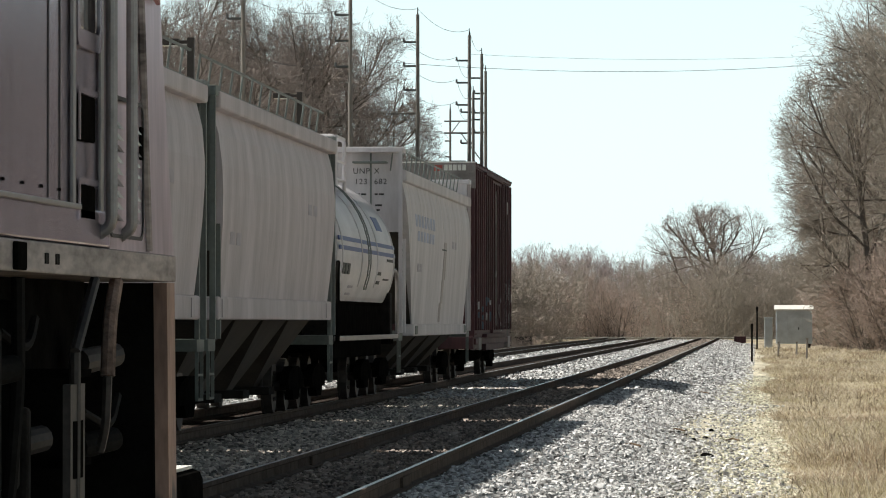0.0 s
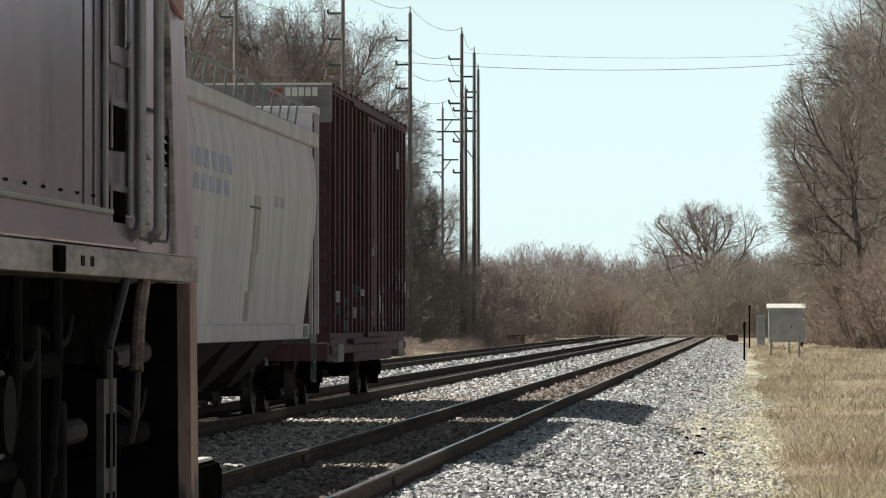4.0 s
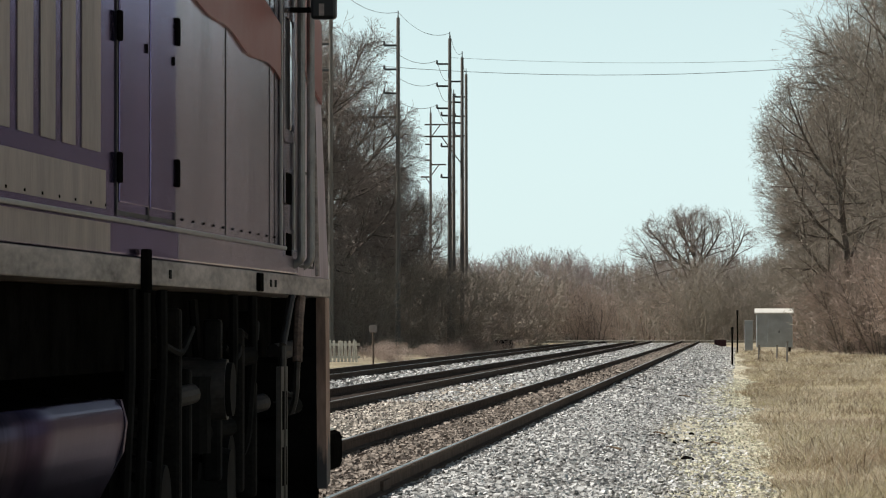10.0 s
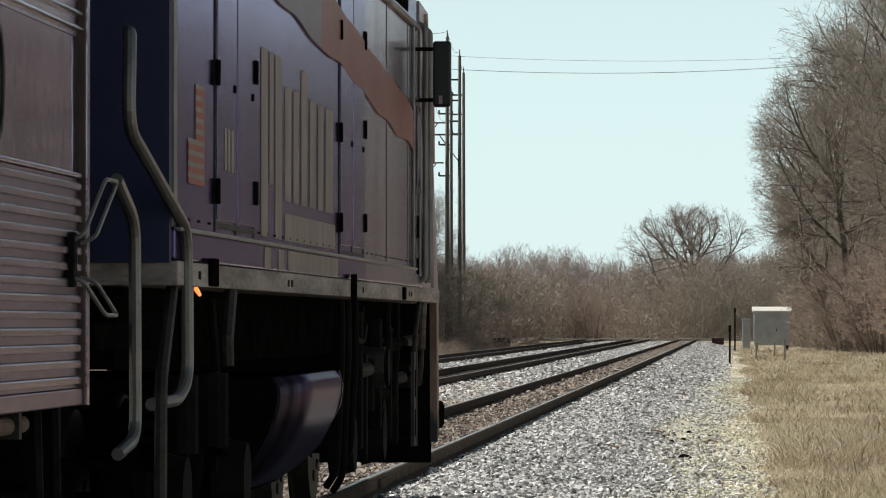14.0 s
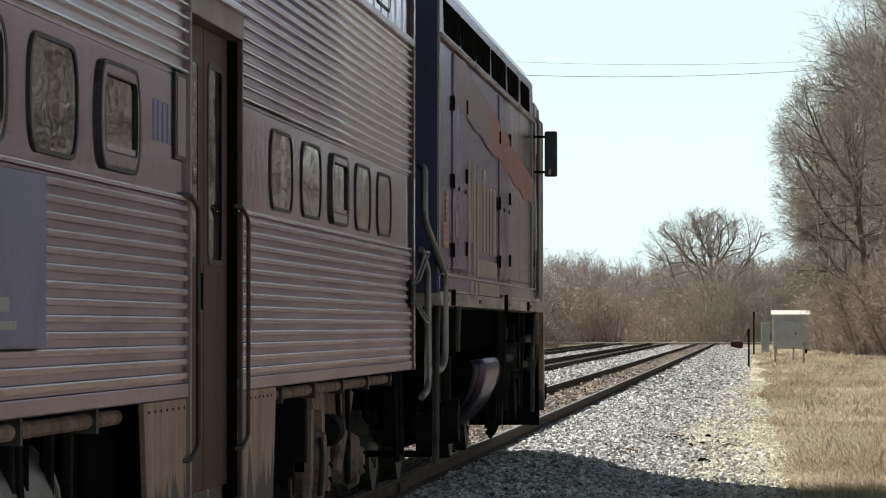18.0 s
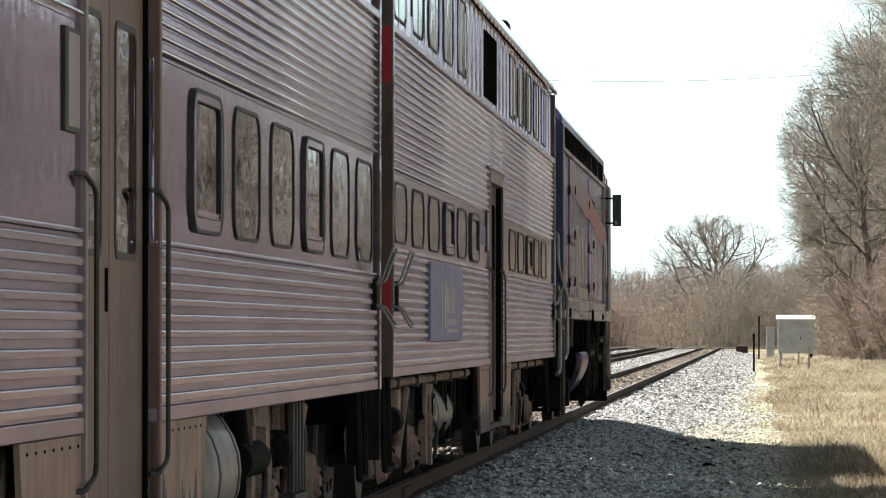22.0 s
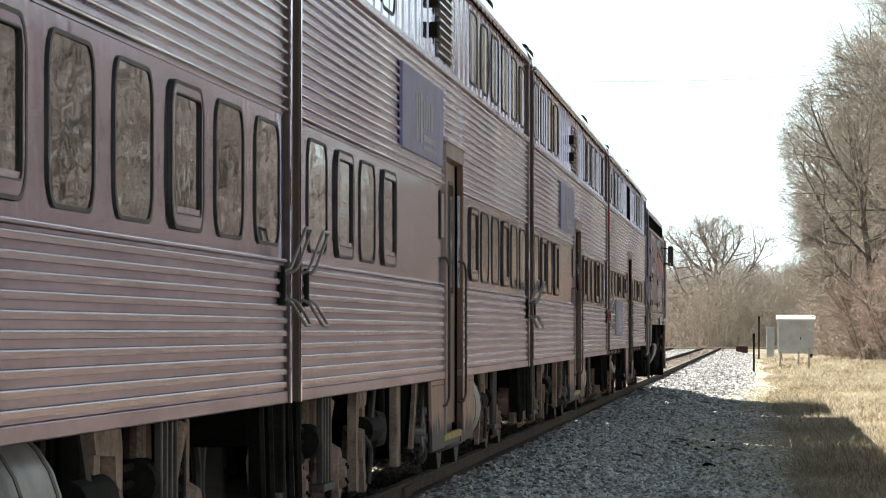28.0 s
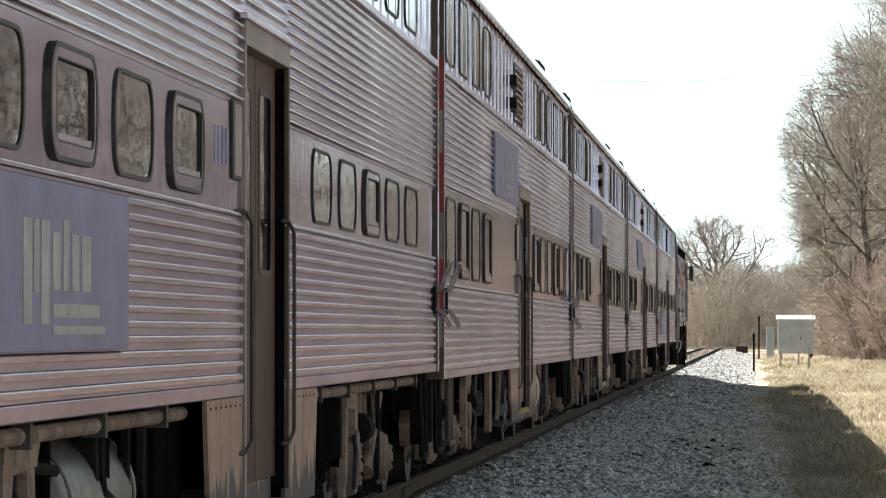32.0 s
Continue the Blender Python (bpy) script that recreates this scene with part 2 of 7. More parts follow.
TANKSIDE = material("fuel_tank_scuffed_steel", (0.06, 0.05, 0.07), 0.3, 0.85, edge=(0.46, 0.4, 0.56), vary=0.6, scale=2, stretch=(1, 1, 0.25))
HOPPER = material("hopper_pale_grey_paint", (0.54, 0.49, 0.515), 0.6, vary=0.22, scale=1.3, stretch=(1, 1, 0.25), bump=0.1)
HOPPERB = material("hopper_cream_white_paint", (0.62, 0.59, 0.615), 0.6, vary=0.2, scale=1.3, stretch=(1, 1, 0.25), bump=0.1)
HOPPERDARK = material("hopper_green_grey_steel", (0.16, 0.18, 0.17), 0.6, vary=0.25, scale=2)
STAIN = material("hopper_dirt_streak", (0.4, 0.365, 0.36), 0.75, vary=0.45, scale=2.5, stretch=(1, 1, 0.2))
STREAK = material("hopper_chalk_streak", (0.7, 0.67, 0.67), 0.7, vary=0.3, scale=3, stretch=(1, 1, 0.3))
# Brown taken very dark, to hold the shade below the hopper sills.
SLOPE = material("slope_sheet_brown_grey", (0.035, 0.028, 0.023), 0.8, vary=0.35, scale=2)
TANKCAR = material("tank_car_off_white", (0.64, 0.61, 0.63), 0.45, vary=0.15, scale=1.5, stretch=(1, 0.5, 1))
TANKBLUE = material("tank_car_blue_band", (0.1, 0.13, 0.3), 0.5, vary=0.15)
BOXCAR = material("boxcar_oxide_red", (0.038, 0.013, 0.018), 0.65, vary=0.5, scale=1.2, stretch=(1, 1, 0.2), fine=(0.075, 0.028, 0.033), bump=0.15)
BOXGREY = material("boxcar_grey_panel", (0.26, 0.23, 0.225), 0.6, vary=0.35, scale=3)
GRAFFITI = material("chalky_graffiti", (0.55, 0.55, 0.57), 0.7, vary=0.4, scale=5)
GRAFFITI_TEAL = material("teal_graffiti", (0.09, 0.14, 0.19), 0.7, vary=0.4, scale=5)
FADEMARK = material("faded_stencil", (0.42, 0.39, 0.44), 0.6, vary=0.2)
BLUEMARK = material("faded_blue_lettering", (0.38, 0.42, 0.55), 0.6, vary=0.35, scale=3)
# Ballast stone darkened to deepen the shade between the two trains.
MIDSTONE = material("dusty_ballast_stone", (0.19, 0.168, 0.15), 0.9, vary=0.8, scale=0.9, island=1.6, fine=(0.54, 0.485, 0.43))
INK = material("lettering_black", (0.03, 0.03, 0.03), 0.6, vary=0.1)
MIRRORBLACK = material("mirror_housing_black", (0.015, 0.015, 0.016), 0.4, vary=0.1)
BUNGALOW = material("signal_hut_silver_paint", (0.46, 0.5, 0.54), 0.5, 0.1, vary=0.15, scale=2)
HUTROOF = material("signal_hut_white_roof", (0.8, 0.79, 0.75), 0.5, vary=0.1)
WHITEWOOD = material("whitewashed_timber", (0.62, 0.6, 0.56), 0.85, vary=0.35, scale=4, stretch=(3, 3, 0.5))
YELLOW = material("worn_yellow_step_edge", (0.4, 0.32, 0.1), 0.7, vary=0.4, scale=6)
LAMPBROWN = material("lamp_post_dark_bronze", (0.035, 0.028, 0.026), 0.6, vary=0.2)
CONCRETE = material("pale_concrete", (0.4, 0.37, 0.33), 0.9, vary=0.25, scale=3, bump=0.3)
AMBER = bpy.data.materials.new("amber_marker_glow")
AMBER.use_nodes = True
AMBER.node_tree.nodes["Principled BSDF"].inputs["Emission Color"].default_value = (1, 0.22, 0.04, 1)
AMBER.node_tree.nodes["Principled BSDF"].inputs["Emission Strength"].default_value = 1.6
REDBOARD = material("end_board_red", (0.4, 0.02, 0.03), 0.5, vary=0.15)



def worn_skirt(name, paint, bare, edge):
    """Beige paint that has peeled to grey metal below a ragged line at the height edge, with streaks."""
    m = material(name, paint, 0.62, 0.1, spec=0.25, vary=0.3, scale=4, stretch=(1, 1, 0.25), fine=[c * 1.3 for c in paint])
    n, l = m.node_tree.nodes, m.node_tree.links
    b = n["Principled BSDF"]
    co, sep, tx, mp, add, step, mix = (n.new("ShaderNode" + k) for k in ("TexCoord", "SeparateXYZ", "TexNoise", "Mapping", "Math", "MapRange", "Mix"))
    mp.inputs["Scale"].default_value = (4.5, 4.5, 0.9)
    tx.inputs["Scale"].default_value, tx.inputs["Detail"].default_value = 1.6, 7
    l.new(co.outputs["Object"], sep.inputs["Vector"]), l.new(co.outputs["Object"], mp.inputs["Vector"]), l.new(mp.outputs["Vector"], tx.inputs["Vector"])
    add.operation = "MULTIPLY_ADD"
    add.inputs[1].default_value = 0.75
    l.new(tx.outputs["Fac"], add.inputs[0]), l.new(sep.outputs["Z"], add.inputs[2])
    step.inputs["From Min"].default_value, step.inputs["From Max"].default_value = edge + 0.36, edge + 0.42
    l.new(add.outputs[0], step.inputs["Value"])
    mix.data_type = "RGBA"
    mix.inputs["A"].default_value = (*bare, 1)
    l.new(step.outputs["Result"], mix.inputs["Factor"])
    l.new(b.inputs["Base Color"].links[0].from_socket, mix.inputs["B"])
    l.new(mix.outputs["Result"], b.inputs["Base Color"])
    return m


SKIRT = worn_skirt("step_skirt_worn_beige", (0.33, 0.215, 0.175), (0.11, 0.095, 0.1), 0.62)

# ---- mesh helpers ----


def part(name, bm, mat, parent=None, label=""):
    """Links a bmesh as one mesh object under a thing or a part."""
    me = bpy.data.meshes.new(name)
    bmesh.ops.recalc_face_normals(bm, faces=bm.faces)
    bm.to_mesh(me)
    bm.free()
    me.materials.append(mat)
    ob = new(name, me)
    ob.parent = parent
    return tagged(ob, label)


def again(ob, m, parent=None):
    """Another object on the same mesh, at the pose m."""
    twin = new(ob.name.split(".")[0], ob.data)
    twin.parent = parent or ob.parent
    twin.matrix_basis = m
    return tagged(twin, ob.get("label", ""))


def box(bm, x0, x1, y0, y1, z0, z1, bevel=0.0):
    r = bmesh.ops.create_cube(bm, size=1, matrix=Matrix.Translation(((x0 + x1) / 2, (y0 + y1) / 2, (z0 + z1) / 2)) @ Matrix.Diagonal((abs(x1 - x0), abs(y1 - y0), abs(z1 - z0), 1)))
    if bevel:
        edges = list({e for v in r["verts"] for e in v.link_edges})
        bmesh.ops.bevel(bm, geom=edges, offset=bevel, segments=2, affect="EDGES", profile=0.5)
    return bm


def boxes(*rows, bevel=0.0):
    bm = bmesh.new()
    for r in rows:
        box(bm, *r, bevel=bevel)
    return bm


def extrude(bm, outline, y0, y1, axis="y"):
    """A solid from an outline of (x, z) swept along y, or of (y, z) swept along x."""
    rings = []
    for s in (y0, y1):
        rings.append([bm.verts.new((a, s, b) if axis == "y" else (s, a, b)) for a, b in outline])
    n = len(outline)
    for i in range(n):
        bm.faces.new((rings[0][i], rings[0][(i + 1) % n], rings[1][(i + 1) % n], rings[1][i]))
    bm.faces.new(rings[0][::-1]), bm.faces.new(rings[1])
    return bm


def cylinder(bm, a, b, r, r2=None, sides=12, caps=True):
    a, b = Vector(a), Vector(b)
    q = (b - a).to_track_quat("Z", "Y").to_matrix()
    rings = [[bm.verts.new(p + q @ Vector((k * math.cos(2 * math.pi * i / sides), k * math.sin(2 * math.pi * i / sides), 0))) for i in range(sides)] for p, k in ((a, r), (b, r if r2 is None else r2))]
    for i in range(sides):
        bm.faces.new((rings[0][i], rings[0][(i + 1) % sides], rings[1][(i + 1) % sides], rings[1][i]))
    if caps:
        bm.faces.new(rings[0][::-1]), bm.faces.new(rings[1])
    return bm


def pipe(bm, pts, r, sides=8):
    """A bent pipe through the points."""
    pts = [Vector(p) for p in pts]
    rings = []
    for i, p in enumerate(pts):
        way = (pts[min(i + 1, len(pts) - 1)] - pts[max(i - 1, 0)]).normalized()
        q = way.to_track_quat("Z", "Y").to_matrix()
        if rings:
            q = (way_last.rotation_difference(way)).to_matrix() @ q_last
        q_last, way_last = q, way
        rings.append([bm.verts.new(p + q @ Vector((r * math.cos(2 * math.pi * k / sides), r * math.sin(2 * math.pi * k / sides), 0))) for k in range(sides)])
    for a, b in itertools.pairwise(rings):
        for k in range(sides):
            bm.faces.new((a[k], a[(k + 1) % sides], b[(k + 1) % sides], b[k]))
    bm.faces.new(rings[0][::-1]), bm.faces.new(rings[-1])
    return bm


def bend(pts, r=0.08, n=4):
    """Rounds the corners of a polyline."""
    pts = [Vector(p) for p in pts]
    out = [pts[0]]
    for a, b, c in zip(pts, pts[1:], pts[2:]):
        k = min(r, (a - b).length / 2, (c - b).length / 2)
        p, q = b + (a - b).normalized() * k, b + (c - b).normalized() * k
        for i in range(n + 1):
            t = i / n
            out.append(p * (1 - t) ** 2 + b * 2 * t * (1 - t) + q * t * t)
    return out + [pts[-1]]


def rounded(y0, y1, z0, z1, r, n=4):
    """A rounded rectangle as (y, z) points."""
    out = []
    for cy, cz, a0 in ((y1 - r, z1 - r, 0), (y0 + r, z1 - r, 90), (y0 + r, z0 + r, 180), (y1 - r, z0 + r, 270)):
        out += [(cy + r * math.cos(radians(a0 + 90 * i / n)), cz + r * math.sin(radians(a0 + 90 * i / n))) for i in range(n + 1)]
    return out


def ring_frame(bm, outer, inner, x0, x1):
    """A frame between two (y, z) outlines of equal count, from x0 to x1."""
    n = len(outer)
    v = [[bm.verts.new((x, *p)) for p in o] for x, o in ((x0, outer), (x1, outer), (x1, inner), (x0, inner))]
    for i in range(n):
        j = (i + 1) % n
        for a, b in ((0, 1), (1, 2), (2, 3), (3, 0)):
            bm.faces.new((v[a][i], v[a][j], v[b][j], v[b][i]))
    return bm


def soup(name, verts, faces, mat, parent=None):
    me = bpy.data.meshes.new(name)
    me.from_pydata(verts, [], faces)
    me.materials.append(mat)
    ob = new(name, me)
    ob.parent = parent
    return ob


def empty(name, label, category, group="", kind=""):
    return tagged(new(name), label, category, group, kind)


def each(name, rows, mat, parent=None, label="", bevel=0.0):
    """One part for every row."""
    return [part(name, boxes(r, bevel=bevel), mat, parent, label) for r in rows]


# ---- ground, tracks ----
TRACKS = (0.0, -4.15, -8.2)
ROAD_Y = 392.0


def build_ground():
    xs = [-1500, -300, -120, -60, -30, -16, -12.2, -11.6, 3.2, 3.9, 4.4, 5.5, 8, 12, 30, 80, 300, 1500]
    ys = [-300, -60, 0, 20, 40, 60, 80, 110, 150, 200, 250, 300, 350, 380, 388, 402, 420, 460, 520, 700, 1200, 2600]
    rng = random.Random(3)
    verts, faces = [], []
    for y in ys:
        for x in xs:
            z = -0.62 + (0.05 * rng.random() if x > 4.2 else 0) + (0.12 if x < -13 else 0)
            if 380 < y < 405 and -60 < x < 30:
                z = -0.16
            verts.append((x, y, z))
    n = len(xs)
    for j in range(len(ys) - 1):
        for i in range(n - 1):
            a = j * n + i
            faces.append((a, a + 1, a + 1 + n, a + n))
    return tagged(soup("ground", verts, faces, SOIL), "dry soil and winter thatch beside the railway", "ground", kind="structure")


def build_ballast():
    bm = bmesh.new()
    outline = [(-12.3, -0.75), (-11.2, -0.24), (-9.6, -0.2), (1.35, -0.2), (1.9, -0.26), (3.1, -0.5), (3.75, -0.565), (4.2, -0.75)]
    extrude(bm, outline, -40, ROAD_Y - 4)
    ob = part("ballast_bed", bm, GRAVEL)
    tagged(ob, "crushed stone ballast bed, darkened as shadow between stones, with sloping shoulder", "ballast", kind="structure")
    for i, c in enumerate(TRACKS):
        strip = part("ballast_between_rails", boxes((c - 0.66, c + 0.66, -40, ROAD_Y - 4, -0.3, -0.188)), RUSTY, ob, "rust-stained ballast between the rails")
    return ob


def bend_x(y):
    k = max(0.0, y - 396)
    return -k * k / 420.0, -0.012 * k


def rail_mesh(name, side):
    prof = [(-0.036, 0.0), (0.036, 0.0), (0.036, -0.035), (0.009, -0.05), (0.009, -0.135), (0.07, -0.15), (0.07, -0.165), (-0.07, -0.165), (-0.07, -0.15), (-0.009, -0.135), (-0.009, -0.05), (-0.036, -0.035)]
    bm = bmesh.new()
    rings = []
    for y in [-40, 24.0, 120, 250, ROAD_Y, 398, 404, 412, 422, 434, 448, 464]:
        dx, dz = bend_x(y)
        rings.append([bm.verts.new((dx + side + a, y, dz + b)) for a, b in prof])
    n = len(prof)
    for a, b in itertools.pairwise(rings):
        for i in range(n):
            bm.faces.new((a[i], a[(i + 1) % n], b[(i + 1) % n], b[i]))
    bm.faces.new(rings[0]), bm.faces.new(rings[-1][::-1])
    return bm


def build_tracks():
    tie_mesh = None
    for i, c in enumerate(TRACKS):
        track = empty("railway_track", "standard gauge railway track of dark steel rails on wooden ties", "track", "parallel railway tracks", "structure")
        track.location = (c, 0, 0)
        for side in (-0.7525, 0.7525):
            rail = part("rail", rail_mesh("rail", side), RAIL, track, "dark weathered steel rail")
            part("running_surface", boxes((side - 0.03, side + 0.012, -40, ROAD_Y, -0.002, 0.0025)), RAILTOP, rail, "polished top of the rail")
            for y in ([41.5] if side > 0 else [48.0]) if i == 0 else []:
                part("joint_bar", boxes((side + 0.012, side + 0.045, y, y + 0.9, -0.14, -0.045), bevel=0.004), RAIL, rail)
        rows = []
        for k in range(690):
            y = 26 + 0.53 * k
            if i == 0 and k < 300:
                if tie_mesh is None:
                    tie_mesh = part("tie", boxes((-1.28, 1.28, -0.11, 0.11, -0.34, -0.168), bevel=0.012), TIE, track)
                    tie_mesh.location = (0, y, 0)
                else:
                    again(tie_mesh, pose(random.uniform(-0.04, 0.04), y, random.uniform(-0.018, 0.0), 0, 0, random.uniform(-0.8, 0.8)), track)
            elif y < ROAD_Y - 4:
                rows.append((-1.28, 1.28, y - 0.11, y + 0.11, -0.34, -0.175))
        tagged(part("tie_row", boxes(*rows), TIE, track), kind="stuff")


def build_crossing():
    road = part("road", boxes((-70, 22, ROAD_Y - 3, ROAD_Y + 4.5, -0.4, 0.006)), gravel_material("crossing_gravel", [(0.3, 0.29, 0.26), (0.45, 0.43, 0.4), (0.55, 0.53, 0.48)], 0.08, (0.4, 0.37, 0.33), 0.5, 0.3))
    tagged(road, "pale gravel road over the tracks at a level crossing", "road", kind="structure")


def scatter_stones(name, count, mat, area, seed, size=(0.026, 0.055), label=""):
    """Loose crushed stones, each a skewed six-sided lump, over the ballast; area gives x, y and ground height from two random numbers."""
    rng = np.random.default_rng(seed)
    u, v = rng.random(count), rng.random(count)
    x, y, z = area(u, v, rng)
    base = np.array([(sx, sy, sz) for sx in (-1, 1) for sy in (-1, 1) for sz in (-1, 1)], float) * 0.5
    pts = base[None] * (1 + 0.95 * (rng.random((count, 8, 3)) - 0.5))
    s = rng.uniform(size[0], size[1], (count, 1, 1)) * rng.uniform(0.55, 1.3, (count, 1, 3)) * np.array([1.12, 1.12, 0.72])
    pts = pts * s
    a = rng.random(count) * 6.283
    b = rng.normal(0, 0.6, count)
    ca, sa, cb, sb = np.cos(a)[:, None], np.sin(a)[:, None], np.cos(b)[:, None], np.sin(b)[:, None]
    px, py, pz = pts[..., 0], pts[..., 1], pts[..., 2]
    py, pz = py * cb - pz * sb, py * sb + pz * cb
    px, py = px * ca - py * sa, px * sa + py * ca
    verts = np.stack([px + x[:, None], py + y[:, None], pz + z[:, None]], -1).reshape(-1, 3)
    quads = np.array([(0, 1, 3, 2), (4, 6, 7, 5), (0, 4, 5, 1), (2, 3, 7, 6), (1, 5, 7, 3)])
    faces = (quads[None] + 8 * np.arange(count)[:, None, None]).reshape(-1, 4)
    me = bpy.data.meshes.new(name)
    me.from_pydata(verts.tolist(), [], faces.tolist())
    me.materials.append(mat)
    return tagged(new(name, me), label, "gravel", kind="stuff")


def shoulder_height(x):
    return np.interp(x, [-9.6, 1.35, 1.9, 3.1, 4.25, 6], [-0.2, -0.2, -0.26, -0.5, -0.575, -0.6])


def near(v, a, b, k=1.8):
    return a + (b - a) * v ** k


def verge(y):
    """Where the gravel gives way to sand and the sand to grass, at y along the track."""
    w = 0.26 * np.sin(y * 0.13) + 0.16 * np.sin(y * 0.37 + 1) + 0.1 * np.sin(y * 1.1) + 0.07 * np.sin(y * 2.7 + 2)
    a = np.interp(y, [26, 58, 80, 110, 150, 300], [3.2, 3.1, 2.75, 3.3, 3.8, 3.85])
    b = np.interp(y, [26, 58, 80, 110, 150, 300], [4.15, 4.15, 4.5, 4.1, 4.1, 4.1])
    return a + 0.6 * w, b + 0.6 * w + 0.1 * np.sin(y * 0.033 + 2)


def build_verge():
    verts, faces = [], []
    ys = np.arange(26, 300, 0.5)
    rng = random.Random(6)
    for k, y in enumerate(ys):
        a, b = verge(y)
        for x in (a - 0.25 + rng.uniform(-0.12, 0.12), a + 0.15, (a + b) / 2, b + 0.05, b + 0.3):
            verts.append((x, y, float(shoulder_height(x)) + (0.012 if x > a else -0.002) + rng.uniform(-0.006, 0.006)))
        if k:
            for i in range(4):
                q = 5 * k + i
                faces.append((q - 5, q - 4, q + 1, q))
    tagged(soup("sandy_verge", verts, faces, SAND), "pale sandy soil strip between gravel and grass", "ground", kind="structure")


def build_stones():
    def shoulder(u, v, rng):
        y = near(v, 27, 105)
        x = 0.84 + 3.1 * u
        x = np.where(x > verge(y)[0] + rng.normal(0, 0.12, len(x)), 0.84 + 1.9 * rng.random(len(x)) ** 0.8, x)
        x = np.where(rng.random(len(x)) < 0.11, verge(y)[0] - 0.1 + rng.random(len(x)) ** 2.2 * 1.3, x)
        return x, y, shoulder_height(x) + rng.uniform(-0.01, 0.035, len(x))

    def middle(u, v, rng):
        x, y = -3.3 + 2.5 * u, near(v, 40, 120, 1.4)
        return x, y, shoulder_height(x) + rng.uniform(-0.01, 0.02, len(x))

    def gauge(u, v, rng):
        x, y = -0.66 + 1.32 * u, near(v, 27, 95)
        return x, y, -0.185 + rng.uniform(-0.01, 0.015, len(x))
    def far_off(u, v, rng):
        x, y = np.where(u < 0.6, 0.85 + 3.1 * u / 0.6, -3.3 + 2.45 * (u - 0.6) / 0.4), near(v, 92, 388, 1.3)
        out = x > verge(y)[0] + rng.normal(0, 0.2, len(x))
        x = np.where(out & (rng.random(len(x)) < 0.8), x - 1.5 * rng.random(len(x)), x)
        return x, y, shoulder_height(x) + rng.uniform(-0.01, 0.02, len(x))

    def yard(u, v, rng):
        x, y = -7.4 + 2.4 * u, near(v, 75, 380, 1.3)
        return x, y, -0.2 + rng.uniform(-0.01, 0.02, len(x))
    def far_gauge(u, v, rng):
        x, y = -0.66 + 1.32 * u, near(v, 90, 385, 1.3)
        return x, y, -0.185 + rng.uniform(-0.01, 0.015, len(x))
    def sandy(u, v, rng):
        y = near(v, 27, 160)
        x = verge(y)[0] - 0.35 + (verge(y)[1] - verge(y)[0] + 0.6) * u
        return x, y, shoulder_height(x) + rng.uniform(0.0, 0.016, len(x))
    scatter_stones("verge_pebbles", 24000, PEBBLE, sandy, 12, (0.014, 0.042), label="small pale pebbles on the sandy verge")
    scatter_stones("loose_ballast", 9000, STONE_RUST, far_gauge, 10, (0.05, 0.09), label="rusty brown crushed stone between the far rails")
    scatter_stones("loose_ballast", 30000, STONE, far_off, 8, (0.042, 0.08), label="loose pale grey crushed stone along the tracks")
    scatter_stones("loose_ballast", 9000, STONE, yard, 9, (0.05, 0.1), label="loose pale grey crushed stone between the far tracks")
    scatter_stones("loose_ballast", 80000, STONE, shoulder, 5, (0.02, 0.05), label="loose pale grey crushed stone on the shoulder")
    scatter_stones("loose_ballast", 24000, MIDSTONE, middle, 6, label="loose crushed stone between two tracks, darkened for shade")
    scatter_stones("loose_ballast", 15000, STONE_RUST, gauge, 7, label="rusty brown crushed stone between the rails")


